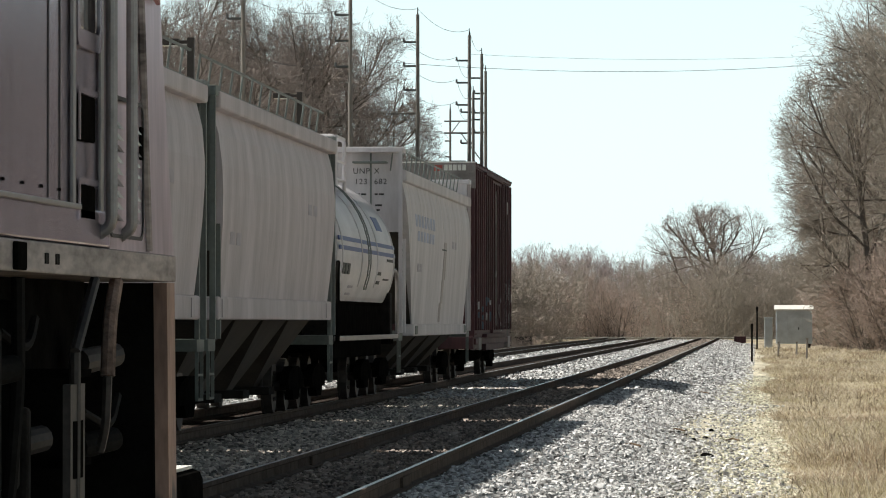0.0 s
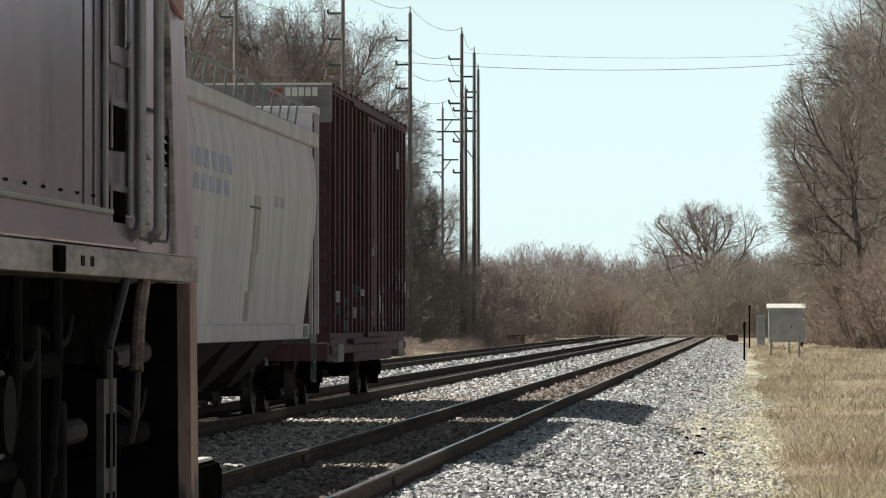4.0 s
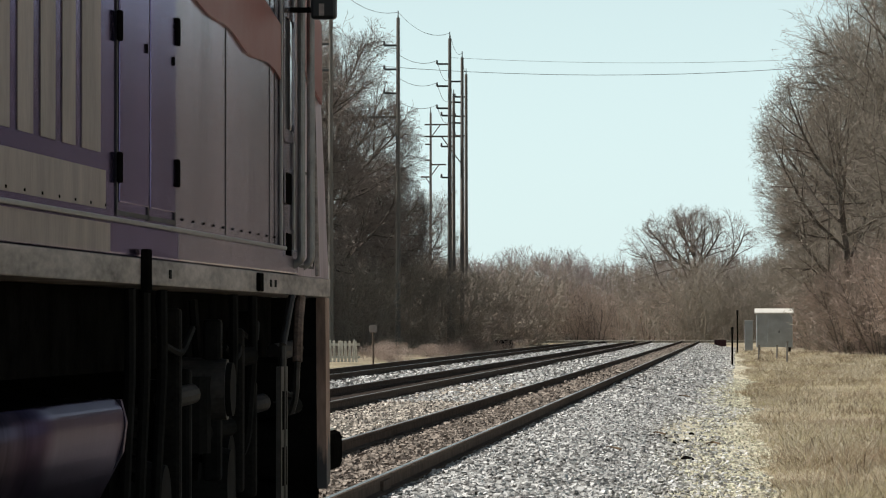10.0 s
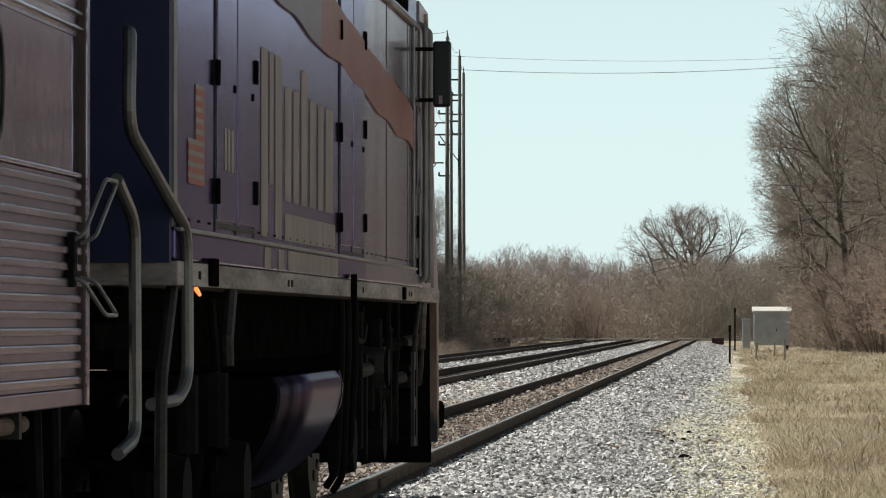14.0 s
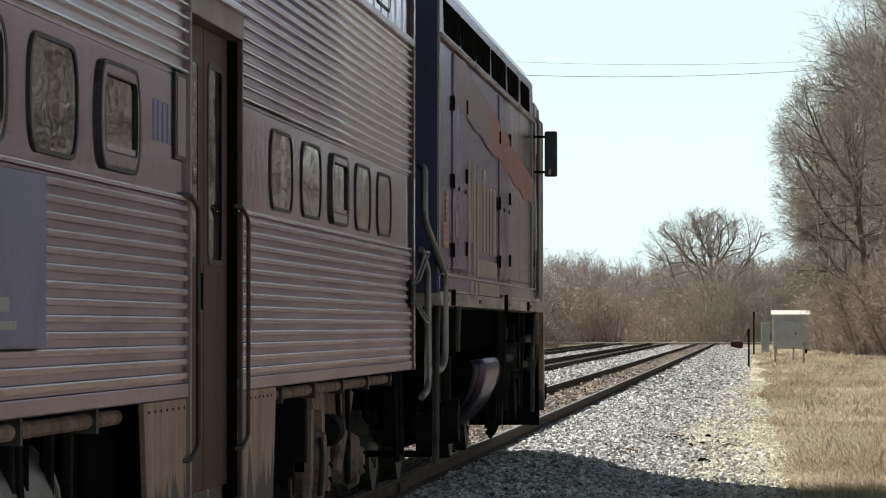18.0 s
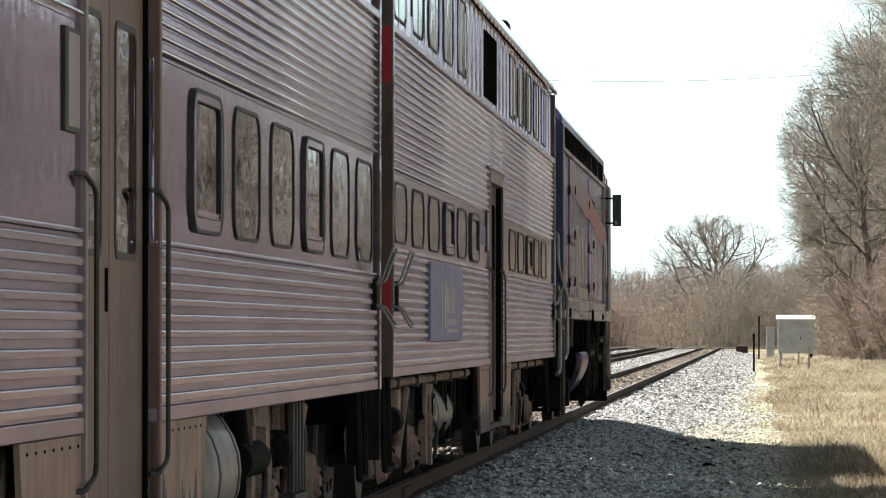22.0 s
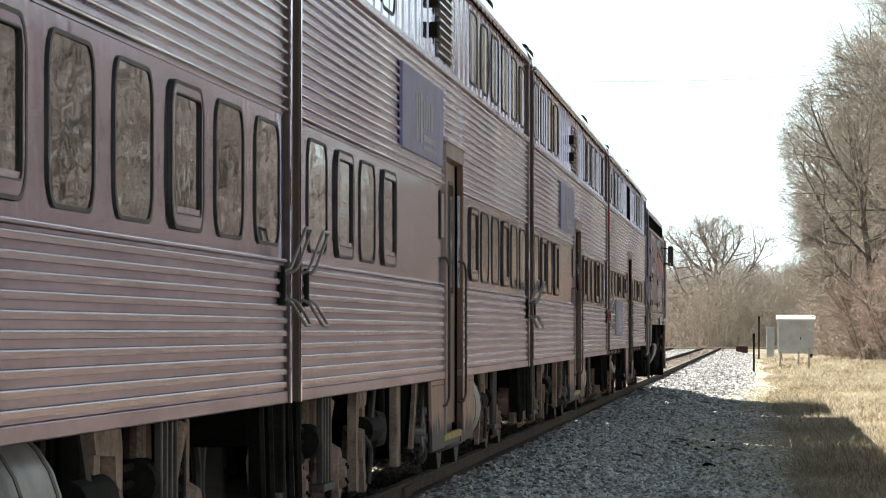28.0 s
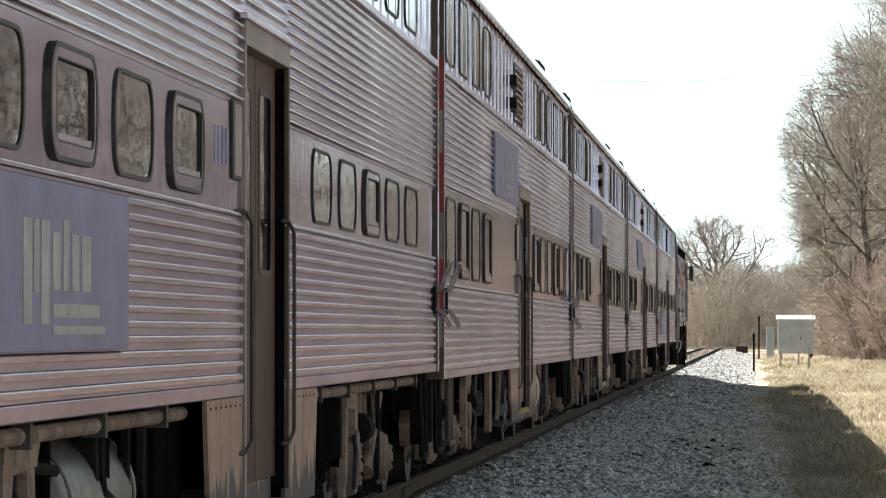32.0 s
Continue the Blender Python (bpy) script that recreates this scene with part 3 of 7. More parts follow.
def blades(name, count_tufts, per, seed, mat, label, tall=1.0, spread=0.16, width=1.0, patch=None):
    """Tufts of dry grass: blades that lean out of a common root, uneven in height from tuft to tuft."""
    rng = np.random.default_rng(seed)
    ty = near(rng.random(count_tufts), 28, 330, 2.0)
    edge = verge(ty)[1] + rng.normal(0, 0.16, count_tufts)
    tx = edge + (1.1 + 0.032 * ty) * rng.random(count_tufts) ** 0.9
    size = rng.uniform(0.4, 1.0, count_tufts) * np.clip(0.25 + (tx - edge) * 0.8, 0.25, 1.0) * (1 + 0.18 * np.sin(ty * 0.13 + tx * 0.8) + 0.16 * np.sin(ty * 0.41 - tx * 1.3))
    keep = np.arange(count_tufts)
    if patch is not None:
        field = np.sin(ty * 0.21 + patch) + np.sin(tx * 1.7 - ty * 0.07 + 2.3 * patch) + 0.8 * np.sin(ty * 0.53 + tx * 0.9 + patch * 5)
        keep = keep[field + rng.normal(0, 0.5, count_tufts) > 0.5]
    k = keep[rng.integers(0, len(keep), len(keep) * per)]
    n = len(k)
    off = rng.normal(0, spread, (n, 2)) * (0.6 + 0.5 * size[k])[:, None] * np.array([[1.0, 2.2]])
    x, y = tx[k] + off[:, 0], ty[k] + off[:, 1]
    h = 0.31 * tall * size[k] * rng.uniform(0.25, 1.0, n)
    w = width * rng.uniform(0.0011, 0.0024, n) * (1 + y / 90)
    lean = off * 0.25 + rng.normal(0, 0.75, (n, 2)) * h[:, None]
    z = shoulder_height(x) - 0.03
    ang = rng.random(n) * 6.283
    dx, dy = np.cos(ang) * w, np.sin(ang) * w
    v = np.zeros((n, 5, 3))
    v[:, 0] = np.stack([x - dx, y - dy, z], 1)
    v[:, 1] = np.stack([x + dx, y + dy, z], 1)
    v[:, 2] = np.stack([x + dx * 0.8 + lean[:, 0] * 0.35, y + dy * 0.8 + lean[:, 1] * 0.35, z + h * 0.6], 1)
    v[:, 3] = np.stack([x - dx * 0.8 + lean[:, 0] * 0.35, y - dy * 0.8 + lean[:, 1] * 0.35, z + h * 0.6], 1)
    v[:, 4] = np.stack([x + lean[:, 0], y + lean[:, 1], z + h], 1)
    q = 5 * np.arange(n)[:, None]
    faces = (np.array([[0, 1, 2, 3]]) + q).tolist() + (np.array([[3, 2, 4]]) + q).tolist()
    tagged(soup(name, v.reshape(-1, 3).tolist(), faces, mat), label, "grass", kind="stuff")


def build_grass():
    blades("dry_grass", 6500, 26, 11, GRASS, "dry straw-coloured winter grass beside the ballast", 0.85, 0.26)
    blades("dry_grass", 3000, 10, 12, GRASS_PALE, "pale bleached grass stems", 1.2, 0.3)
    blades("dry_grass", 5000, 26, 14, GRASS_BROWN, "patches of brown matted grass", 0.95, 0.3, 1.1, patch=1.0)
    blades("dry_grass", 4200, 22, 15, GRASS_GREEN, "patches of olive-yellow grass", 0.6, 0.28, 1.0, patch=4.0)
    blades("dead_weeds", 900, 9, 13, WEED, "dark dead weed stalks in the grass", 1.6, 0.2, 1.2)


# ---- bare trees ----


def tubes(name, segs, mat, parent=None, sides=3):
    """One mesh of tapered sticks from rows of start, end and the two radii."""
    s = np.array(segs)
    a, b, r0, r1 = s[:, 0:3], s[:, 3:6], s[:, 6:7], s[:, 7:8]
    d = b - a
    d /= np.linalg.norm(d, axis=1, keepdims=True) + 1e-9
    ref = np.where(np.abs(d[:, 2:3]) < 0.9, np.array([[0, 0, 1.0]]), np.array([[1.0, 0, 0]]))
    p = np.cross(d, ref)
    p /= np.linalg.norm(p, axis=1, keepdims=True)
    q = np.cross(d, p)
    rings = []
    for c, r in ((a, r0), (b, r1)):
        for i in range(sides):
            t = 2 * math.pi * i / sides
            rings.append(c + r * (p * math.cos(t) + q * math.sin(t)))
    v = np.stack(rings, 1).reshape(-1, 3)
    k = 2 * sides * np.arange(len(s))[:, None]
    quads = np.concatenate([np.array([[i, (i + 1) % sides, sides + (i + 1) % sides, sides + i]]) + k for i in range(sides)])
    return soup(name, v.tolist(), quads.tolist(), mat, parent)


def spikes(name, rows, mat, parent=None):
    """One mesh of the finest twigs, each a slim three-cornered spike from rows of start, end and width."""
    s = np.array(rows)
    a, b, w = s[:, 0:3], s[:, 3:6], s[:, 6:7]
    rng = np.random.default_rng(len(rows))
    p = np.cross(b - a, rng.normal(size=a.shape))
    p /= np.linalg.norm(p, axis=1, keepdims=True) + 1e-9
    v = np.stack([a - p * w, a + p * w, b], 1).reshape(-1, 3)
    return soup(name, v.tolist(), np.arange(len(v)).reshape(-1, 3).tolist(), mat, parent)


def sprout(rng, wood, crown, ends, base, height, spread, lift, stems, dense, thin, gnarl, stout, bole):
    """Branches of one bare plant, grown level by level inside a rounded crown: trunk, limbs, boughs, branches and fine twigs.
    With bole 0 the limbs rise from the ground as a bush."""
    mid = base + Vector((0, 0, height * lift))
    top, low = height * (1 - lift), height * lift * 0.9

    def unit():
        return Vector((rng.gauss(0, 1), rng.gauss(0, 1), rng.gauss(0, 1))).normalized()

    lobes = [(unit(), rng.uniform(0.05, 0.24)) for _ in range(9)]

    def depth(p):
        v = p - mid
        w = Vector((v.x / spread, v.y / spread, v.z / (top if v.z > 0 else low)))
        k = w.length
        if k > 0.4:
            u = w / k
            k += sum(g * max(0.0, u.dot(q)) ** 6 for q, g in lobes)
        return k

    def branch(p, way, length, r, level):
        last = level == len(dense)
        bound = rng.uniform(0.86, 1.0) + 0.05 * level
        n = (6, 5, 4, 3, 2)[min(level, 4)]
        pts, rise = [(p, way, r)], (0.12, 0.1, 0.06, 0.03, 0.02)[min(level, 4)]
        for i in range(n):
            way = (way + unit() * gnarl * (0.8 + 0.35 * level) + Vector((0, 0, rise))).normalized()
            q = p + way * (length / n)
            if i and depth(q) > bound:
                break
            r1 = r * (1 - 0.62 * (i + 1) / n)
            r0 = r * (1 - 0.62 * i / n)
            if level < 2:
                wood.append((*p, *q, r0, r1))
            elif not last and r > thin * 1.3:
                crown.append((*p, *q, r0, r1))
            else:
                ends.append((*p, *(q + (q - p) * 0.15), max(thin, r0)))
            p = q
            pts.append((p, way, r1))
        if last:
            return
        m = dense[level]
        for k in range(m):
            f = 0.12 + 0.88 * (k + rng.random()) / m
            j = min(int(f * (len(pts) - 1)), len(pts) - 2)
            g = f * (len(pts) - 1) - j
            s = pts[j][0].lerp(pts[j + 1][0], g)
            w = pts[j][1]
            side = w.cross(unit())
            side = side.normalized() if side.length > 1e-4 else unit()
            out = (s - mid)
            out = out.normalized() if out.length > 1e-3 else unit()
            d = (w * rng.uniform(0.4, 1.0) + side * rng.uniform(0.6, 1.1) + out * 0.3).normalized()
            branch(s, d, length * rng.uniform(0.42, 0.66) * (1.15 - 0.4 * f), pts[j][2] * rng.uniform(0.5, 0.68), level + 1)

    if bole:
        p, way, r = base + Vector((0, 0, -0.8)), Vector((rng.gauss(0, 0.04), rng.gauss(0, 0.04), 1)).normalized(), height * 0.015 * stout
        trunk = [p]
        for i in range(7):
            q = p + way * (height * 0.8 / 7)
            wood.append((*p, *q, r * (1 - 0.11 * i), r * (1 - 0.11 * (i + 1))))
            way = (way + unit() * 0.12 + Vector((0, 0, 0.1))).normalized()
            p = q
            trunk.append(p)
        for i in range(stems):
            f = bole + (0.9 - bole) * i / stems
            k = min(int(f * 7), 6)
            p = trunk[k].lerp(trunk[k + 1], f * 7 - k)
            a = i * 2.4 + rng.uniform(-0.5, 0.5)
            reach = spread * (1.05 - 0.35 * f) + 0.12 * height * f
            branch(p, Vector((math.cos(a), math.sin(a), 0.1 + 0.9 * f)).normalized(), reach, height * 0.0062 * stout * (1.1 - 0.5 * f), 0)
    else:
        for i in range(stems):
            a = i * 2.4 + rng.uniform(-0.5, 0.5)
            k = rng.uniform(0.15, 0.85)
            branch(base + Vector((math.cos(a) * spread * 0.15, math.sin(a) * spread * 0.15, -0.5)), Vector((math.cos(a) * k * spread / height * 1.6, math.sin(a) * k * spread / height * 1.6, 1)).normalized(), height * rng.uniform(0.7, 0.95), height * 0.006 * stout, 0)


def tree(label, seed, height, spread, crown_mat, group="", limbs=11, bole=0.2, lift=0.55, dense=(9, 8, 6, 5), thin=0.011, gnarl=0.12, stout=1.0):
    wood, crown, ends = [], [], []
    sprout(random.Random(seed), wood, crown, ends, Vector((0, 0, 0)), height, spread, lift, limbs, dense, thin, gnarl, stout, bole)
    t = empty("tree" if bole else "bush", label, "tree" if bole else "bush", group)
    tubes("trunk" if bole else "stem", wood, BARK, t, 5)
    if crown:
        tubes("crown", crown, crown_mat, t)
    tagged(spikes("twig_mass", ends, crown_mat, t), kind="stuff")
    return t


def thicket(label, seed, length, depth, height, mat, plants=16, group="", slim=0.34, even=0.5, thin=0.012, dense=(6, 5, 5), stems=5):
    """A stand of leafless brush: many bushes of uneven height, each with its own rounded spray of twigs."""
    rng = random.Random(seed)
    wood, crown, ends = [], [], []
    for i in range(plants):
        h = height * rng.uniform(even, 1.0)
        base = Vector((length * ((i + rng.random()) / plants - 0.5), rng.uniform(-depth / 2, depth / 2), -0.2))
        sprout(rng, wood, crown, ends, base, h, h * slim * rng.uniform(0.8, 1.25), 0.52, stems, dense, thin, 0.14, 0.9, 0)
    stand = tagged(tubes("brush_thicket", wood + crown, mat), label, "brush", group, "stuff")
    tagged(spikes("twig_mass", ends, mat, stand), kind="stuff")
    return stand


def sized(x, y, s, turn, z=-0.5, sz=None):
    return pose(x, y, z, 0, 0, turn) @ Matrix.Diagonal((s, s, sz or s, 1))


def build_woods():
    rng = random.Random(21)
    tall = [tree("tall bare deciduous tree with dense grey-brown twigs", 31 + i, 22, 6.4, TWIG_DARK, "left woods", limbs=15, dense=(9, 8, 6, 4), bole=0.16, lift=0.56, thin=0.012) for i in range(3)]
    broad = [tree("large bare tree with spreading grey twigs", 41 + i, 22, 8.6, TWIG, "trees beside the field", limbs=15, dense=(9, 8, 6, 4), bole=0.1, lift=0.5, thin=0.011, gnarl=0.15, stout=1.2) for i in range(2)]
    plain = tree("bare roadside tree with grey twigs", 45, 22, 7.0, TWIG_SHADE, "trees beside the field", limbs=15, dense=(7, 6, 4), bole=0.08, lift=0.46, thin=0.04, gnarl=0.16, stout=1.8)
    oak = tree("broad bare oak with crooked dark limbs", 52, 13.9, 8.6, TWIG_DARK, "", limbs=13, dense=(7, 6, 5, 4), bole=0.26, lift=0.6, thin=0.014, gnarl=0.24, stout=2.0)
    oak.matrix_basis = sized(0.0, 470, 1.05, 40, sz=1.03)
    far = thicket("distant leafless woodland edge with haze in its pale colour", 61, 27, 9, 10.6, TWIG_FAR, 34, "far treeline", slim=0.2, even=0.78, thin=0.02, dense=(8, 6, 5), stems=4)
    red = thicket("tangled russet leafless brush", 71, 12, 5, 5.5, TWIG_RED, 12, "brush beside the field", thin=0.013)
    grey = thicket("dense grey-brown leafless undergrowth", 72, 14, 6, 7.5, TWIG, 13, "undergrowth of the woods", thin=0.014)
    dark = thicket("dense dark leafless undergrowth", 73, 14, 6, 8.0, TWIG_DARK, 13, "undergrowth of the woods", thin=0.014, dense=(7, 6, 5))
    hedge = thicket("dense brown leafless hedgerow", 74, 15, 4, 5.2, TWIG_SHADE, 12, "hedgerow beside the field", thin=0.03, dense=(5, 5, 4))
    bush = tree("round leafless russet bush", 75, 7.0, 3.4, TWIG_RED, "bushes beside the field", limbs=13, dense=(8, 7, 6), bole=0, lift=0.5, thin=0.011, gnarl=0.16)
    spots = [(11.6, 296, 1.0), (13.6, 288, 1.15), (15.8, 284, 1.2), (12.4, 306, 1.1), (14.6, 300, 1.3), (17.5, 292, 1.4), (11.2, 318, 0.95), (13.4, 322, 1.2), (16.2, 318, 1.4), (11.0, 336, 1.0), (13.5, 344, 1.2), (16, 348, 1.4), (10.4, 356, 0.9), (12.5, 366, 1.1), (9.8, 380, 0.85), (19, 300, 1.5)]
    spots += [(-34 + 2.6 * k + rng.uniform(-0.9, 0.9), 474 + rng.uniform(-8, 10), rng.uniform(0.6, 1.05)) for k in range(17)]
    for i, (x, y, s) in enumerate(spots):
        m = sized(x, y, s, 61 * i % 360)
        if i == 0:
            bush.matrix_basis = m
        else:
            copy_thing(bush, m)

    # left woods: tall in front, falling away towards the far end
    spots = [(-43, 262, 1.0), (-38, 270, 1.08), (-34.5, 282, 1.1), (-31, 290, 1.02), (-28.2, 300, 1.12), (-25.6, 312, 1.04), (-24.2, 330, 0.92), (-41, 292, 1.12), (-36, 302, 1.18),
             (-31.5, 318, 1.15), (-27.5, 330, 1.05), (-47, 280, 1.05), (-23.2, 350, 0.72), (-22.4, 372, 0.62), (-46, 310, 1.2), (-39, 325, 1.2), (-34, 340, 1.15), (-29, 352, 0.9), (-25.5, 385, 0.6)]
    for i, (x, y, s) in enumerate(spots):
        m = sized(x, y, s, 67 * i % 360)
        if i < 3:
            tall[i].matrix_basis = m
        else:
            copy_thing(tall[i % 3], m)
    # far treeline behind the crossing
    for i, (x, y, h) in enumerate(((-52, 520, 1.03), (-28, 516, 1.05), (-4, 520, 1.0), (20, 516, 1.05), (-40, 545, 1.14), (-15, 545, 1.1), (10, 545, 1.14), (32, 540, 1.16), (-60, 570, 1.22), (-34, 572, 1.2), (-8, 570, 1.18), (18, 572, 1.2))):
        m = sized(x, y, 1.0, 7 * (i % 3 - 1) + 180 * (i % 2), sz=h)
        if i == 0:
            far.matrix_basis = m
        else:
            copy_thing(far, m)
    # trees beside the field
    field = [(11.6, 300, 0.93), (17, 305, 1.2), (12.6, 330, 0.9), (17.5, 338, 1.15), (13.5, 355, 0.75), (19, 345, 1.2), (19.5, 288, 1.1), (15.5, 380, 0.85), (12.5, 388, 0.58)]
    beyond = [(17.5 + 4 * (k % 2) + rng.uniform(-1, 1), 30 + 7.6 * k, rng.uniform(0.66, 0.9)) for k in range(19)]
    beyond += [(18 + 4.5 * (k % 2) + rng.uniform(-1, 1), 178 + 10.5 * k, rng.uniform(0.48, 0.72)) for k in range(10)]
    for i, (x, y, s) in enumerate(field):
        m = sized(x, y, s, 83 * i % 360)
        if i < 2:
            broad[i].matrix_basis = m
        else:
            copy_thing(broad[i % 2], m)
    for i, (x, y, s) in enumerate(beyond):
        m = sized(x, y, s, 83 * i % 360)
        if i == 0:
            plain.matrix_basis = m
        else:
            copy_thing(plain, m)
    # brush
    first = {"red": red, "grey": grey, "dark": dark, "hedge": hedge}
    used = set()

    def put(kind, x, y, s, turn=0, sz=None):
        m = sized(x, y, s, turn, sz=sz)
        if kind in used:
            copy_thing(first[kind], m)
        else:
            first[kind].matrix_basis = m
            used.add(kind)
    for i in range(6):
        put("grey", 15.5 + rng.uniform(0, 8), 318 + 13 * i, rng.uniform(1.0, 1.5), rng.uniform(0, 360))
    for i in range(18):
        put("hedge", 18 + rng.uniform(-1.5, 2.5), 30 + 13 * i, rng.uniform(0.8, 1.1), 90 + rng.uniform(-15, 15))
    for i in range(8):
        put("red", -40 + 8.6 * i + rng.uniform(-1, 1), 478 + rng.uniform(-6, 8), rng.uniform(0.85, 1.05), rng.uniform(-20, 20), rng.uniform(0.65, 1.0))
    for i in range(8):
        put("grey", -56 + 11 * i + rng.uniform(-1, 1), 498 + rng.uniform(-4, 6), 1.0, rng.uniform(-15, 15), rng.uniform(0.85, 1.0))
    for i in range(7):
        put("grey", 1.5 + 2.6 * i, 446 + 4 * i, 0.9, rng.uniform(0, 360), 0.9)
    for i in range(13):
        put("red", -15.5 - 0.4 * (i % 3) + rng.uniform(-1, 1), 236 + 11 * i, 0.7, rng.uniform(0, 360), rng.uniform(0.16, 0.3))
    for i in range(16):
        y = 262 + 9 * i
        put("dark", -40 + 1.15 * i + rng.uniform(-1.5, 1.5), y, rng.uniform(1.0, 1.3), rng.uniform(-30, 30), rng.uniform(0.8, 1.2))
    for i in range(8):
        put("grey", -29 + 1.2 * i + rng.uniform(-1, 1), 300 + 14 * i, rng.uniform(0.8, 1.1), rng.uniform(-30, 30), 0.75)


# ---- poles, wires, lineside things ----


def utility_pole(x, y, height, arms, lean=0.0, r=0.2, cross=()):
    pole = empty("utility_pole", "tall weathered wooden power line pole", "utility pole", "power line poles")
    pole.location = (x, y, -0.5)
    bm = bmesh.new()
    cylinder(bm, (0, 0, -0.5), (lean, 0, height), r, r * 0.62, 10)
    part("pole", bm, POLEWOOD, pole)
    for z in arms:
        bm = boxes((-0.95, 0, -0.07, 0.07, z - 0.07, z + 0.07), bevel=0.02)
        cylinder(bm, (-0.95, 0, z), (-0.95, 0, z + 0.28), 0.09, 0.06, 8)
        part("insulator_arm", bm, WIRE, pole, "dark standoff insulator")
    for z, x0, x1 in cross:
        part("crossarm", boxes((x0, x1, -0.08, 0.08, z - 0.07, z + 0.07), bevel=0.02), POLEWOOD, pole)
        if abs(x0 + x1) > 0.8:
            tip = x1 if x1 > -x0 else x0
            part("arm_brace", cylinder(bmesh.new(), (tip * 0.55, 0, z), (0, 0, z - abs(tip) * 0.75), 0.05, 0.05, 6), POLEWOOD, pole)
    bm = bmesh.new()
    cylinder(bm, (lean, 0, height), (lean, 0, height + 0.5), 0.05, 0.03, 6)
    part("pole_top_pin", bm, WIRE, pole)
    return pole


def wire(a, b, sag, r=0.02):
    a, b = Vector(a), Vector(b)
    pts = []
    for i in range(13):
        t = i / 12
        p = a.lerp(b, t)
        p.z -= 4 * sag * t * (1 - t)
        pts.append(p)
    return tagged(part("overhead_wire", pipe(bmesh.new(), pts, r, 4), WIRE), "thin dark overhead power wire", "wire", "power line wires")


def at(bearing, depth):
    """The x of a thing on a sight line from the tripod."""
    return EYE[0] + (bearing - 1343) / 7870 * depth


def up(rise, depth):
    """The height of a thing on a sight line from the tripod."""
    return EYE[2] + (586 - rise) / 7870 * depth


def build_lineside():
    rows = [(430, 262, -60), (622, 282, -12), (742, 305, 41), (834, 330, 78), (856, 352, 112), (863, 376, 142)]
    tops = []
    for bearing, d, rise in rows:
        x, h = at(bearing, d), up(rise, d) + 0.5
        arms = [h - 1.9 - 1.65 * k for k in range(3)]
        utility_pole(x, d, h, arms if d != 262 else arms[:2], r=0.19, cross={305: ((up(217, d) + 0.5, -2.1, 0),), 352: ((up(252, d) + 0.5, -3.0, 0),)}.get(d, ()))
        tops.append((x, d, h - 0.5, arms))
    utility_pole(at(800, 400), 400, up(210, 400) + 0.5, [], r=0.15, cross=((up(231, 400) + 0.5, -0.55, 1.6), (up(302, 400) + 0.5, 0, 1.4), (up(266, 400) + 0.5, -0.5, 0.1), (up(294, 400) + 0.5, -0.5, 0.1), (up(324, 400) + 0.5, -0.9, 0)))
    utility_pole(at(841, 345), 345, up(180, 345) + 0.5, [up(z, 345) + 0.5 for z in (215, 270, 325)], r=0.17)
    for (x0, y0, h0, a0), (x1, y1, h1, a1) in itertools.pairwise(tops):
        wire((x0, y0, h0 + 0.4), (x1, y1, h1 + 0.4), 0.7, 0.016)
        for p, q in zip(a0, a1):
            wire((x0 - 0.95, y0, p - 0.25), (x1 - 0.95, y1, q - 0.25), 0.7, 0.016)
    wire((at(700, 305), 305, up(126, 305)), (at(1600, 330), 330, up(120, 330)), 0.85, 0.017)
    wire((at(834, 330), 330, up(112, 330)), (at(1600, 335), 335, up(110, 335)), 0.5, 0.011)

    # signal hut on short legs with a white roof
    hut = empty("signal_hut", "small silver metal signal hut with a white roof", "signal hut")
    hut.location = (at(1408, 322), 322, -0.55)
    part("body", boxes((-1.3, 1.3, -1.2, 1.2, 0.35, 2.75), bevel=0.03), BUNGALOW, hut)
    bm = bmesh.new()
    extrude(bm, [(-1.35, 2.76), (-1.35, 2.84), (1.35, 3.14), (1.35, 2.76)], -1.42, 1.42, axis="x")
    part("roof", bm, HUTROOF, hut, "white metal roof")
    door = part("door", boxes((-0.5, 0.5, -1.24, -1.2, 0.55, 2.4), bevel=0.01), BUNGALOW, hut)
    part("handle", boxes((0.3, 0.36, -1.29, -1.24, 1.35, 1.55)), BLACK, door)
    part("vent", boxes((-0.95, -0.65, -1.23, -1.2, 1.9, 2.2)), BUNGALOW, hut)
    for x, y in itertools.product((-1.1, 1.1), (-1.0, 1.0)):
        part("leg", boxes((x - 0.08, x + 0.08, y - 0.08, y + 0.08, -0.1, 0.35)), SHADEGREY, hut)
    cab = empty("equipment_cabinet", "narrow grey lineside equipment cabinet", "cabinet")
    cab.location = (at(1363, 330), 330, -0.55)
    part("body", boxes((-0.3, 0.3, -0.3, 0.3, 0.0, 2.2), bevel=0.03), BUNGALOW, cab)
    part("lid", boxes((-0.34, 0.34, -0.34, 0.34, 2.2, 2.28), bevel=0.02), BUNGALOW, cab)

    # square lamp posts on concrete footings
    for y in (154, 191):
        lamp = empty("lamp_post", "tall dark bronze square lamp post on a concrete footing", "lamp post", "lamp posts beside the tracks")
        lamp.location = (-15.6, y, -0.58)
        part("footing", cylinder(bmesh.new(), (0, 0, -0.3), (0, 0, 0.85), 0.38, 0.36, 20), CONCRETE, lamp, "pale concrete footing")
        part("post", boxes((-0.12, 0.12, -0.12, 0.12, 0.85, 11.9), bevel=0.02), LAMPBROWN, lamp)
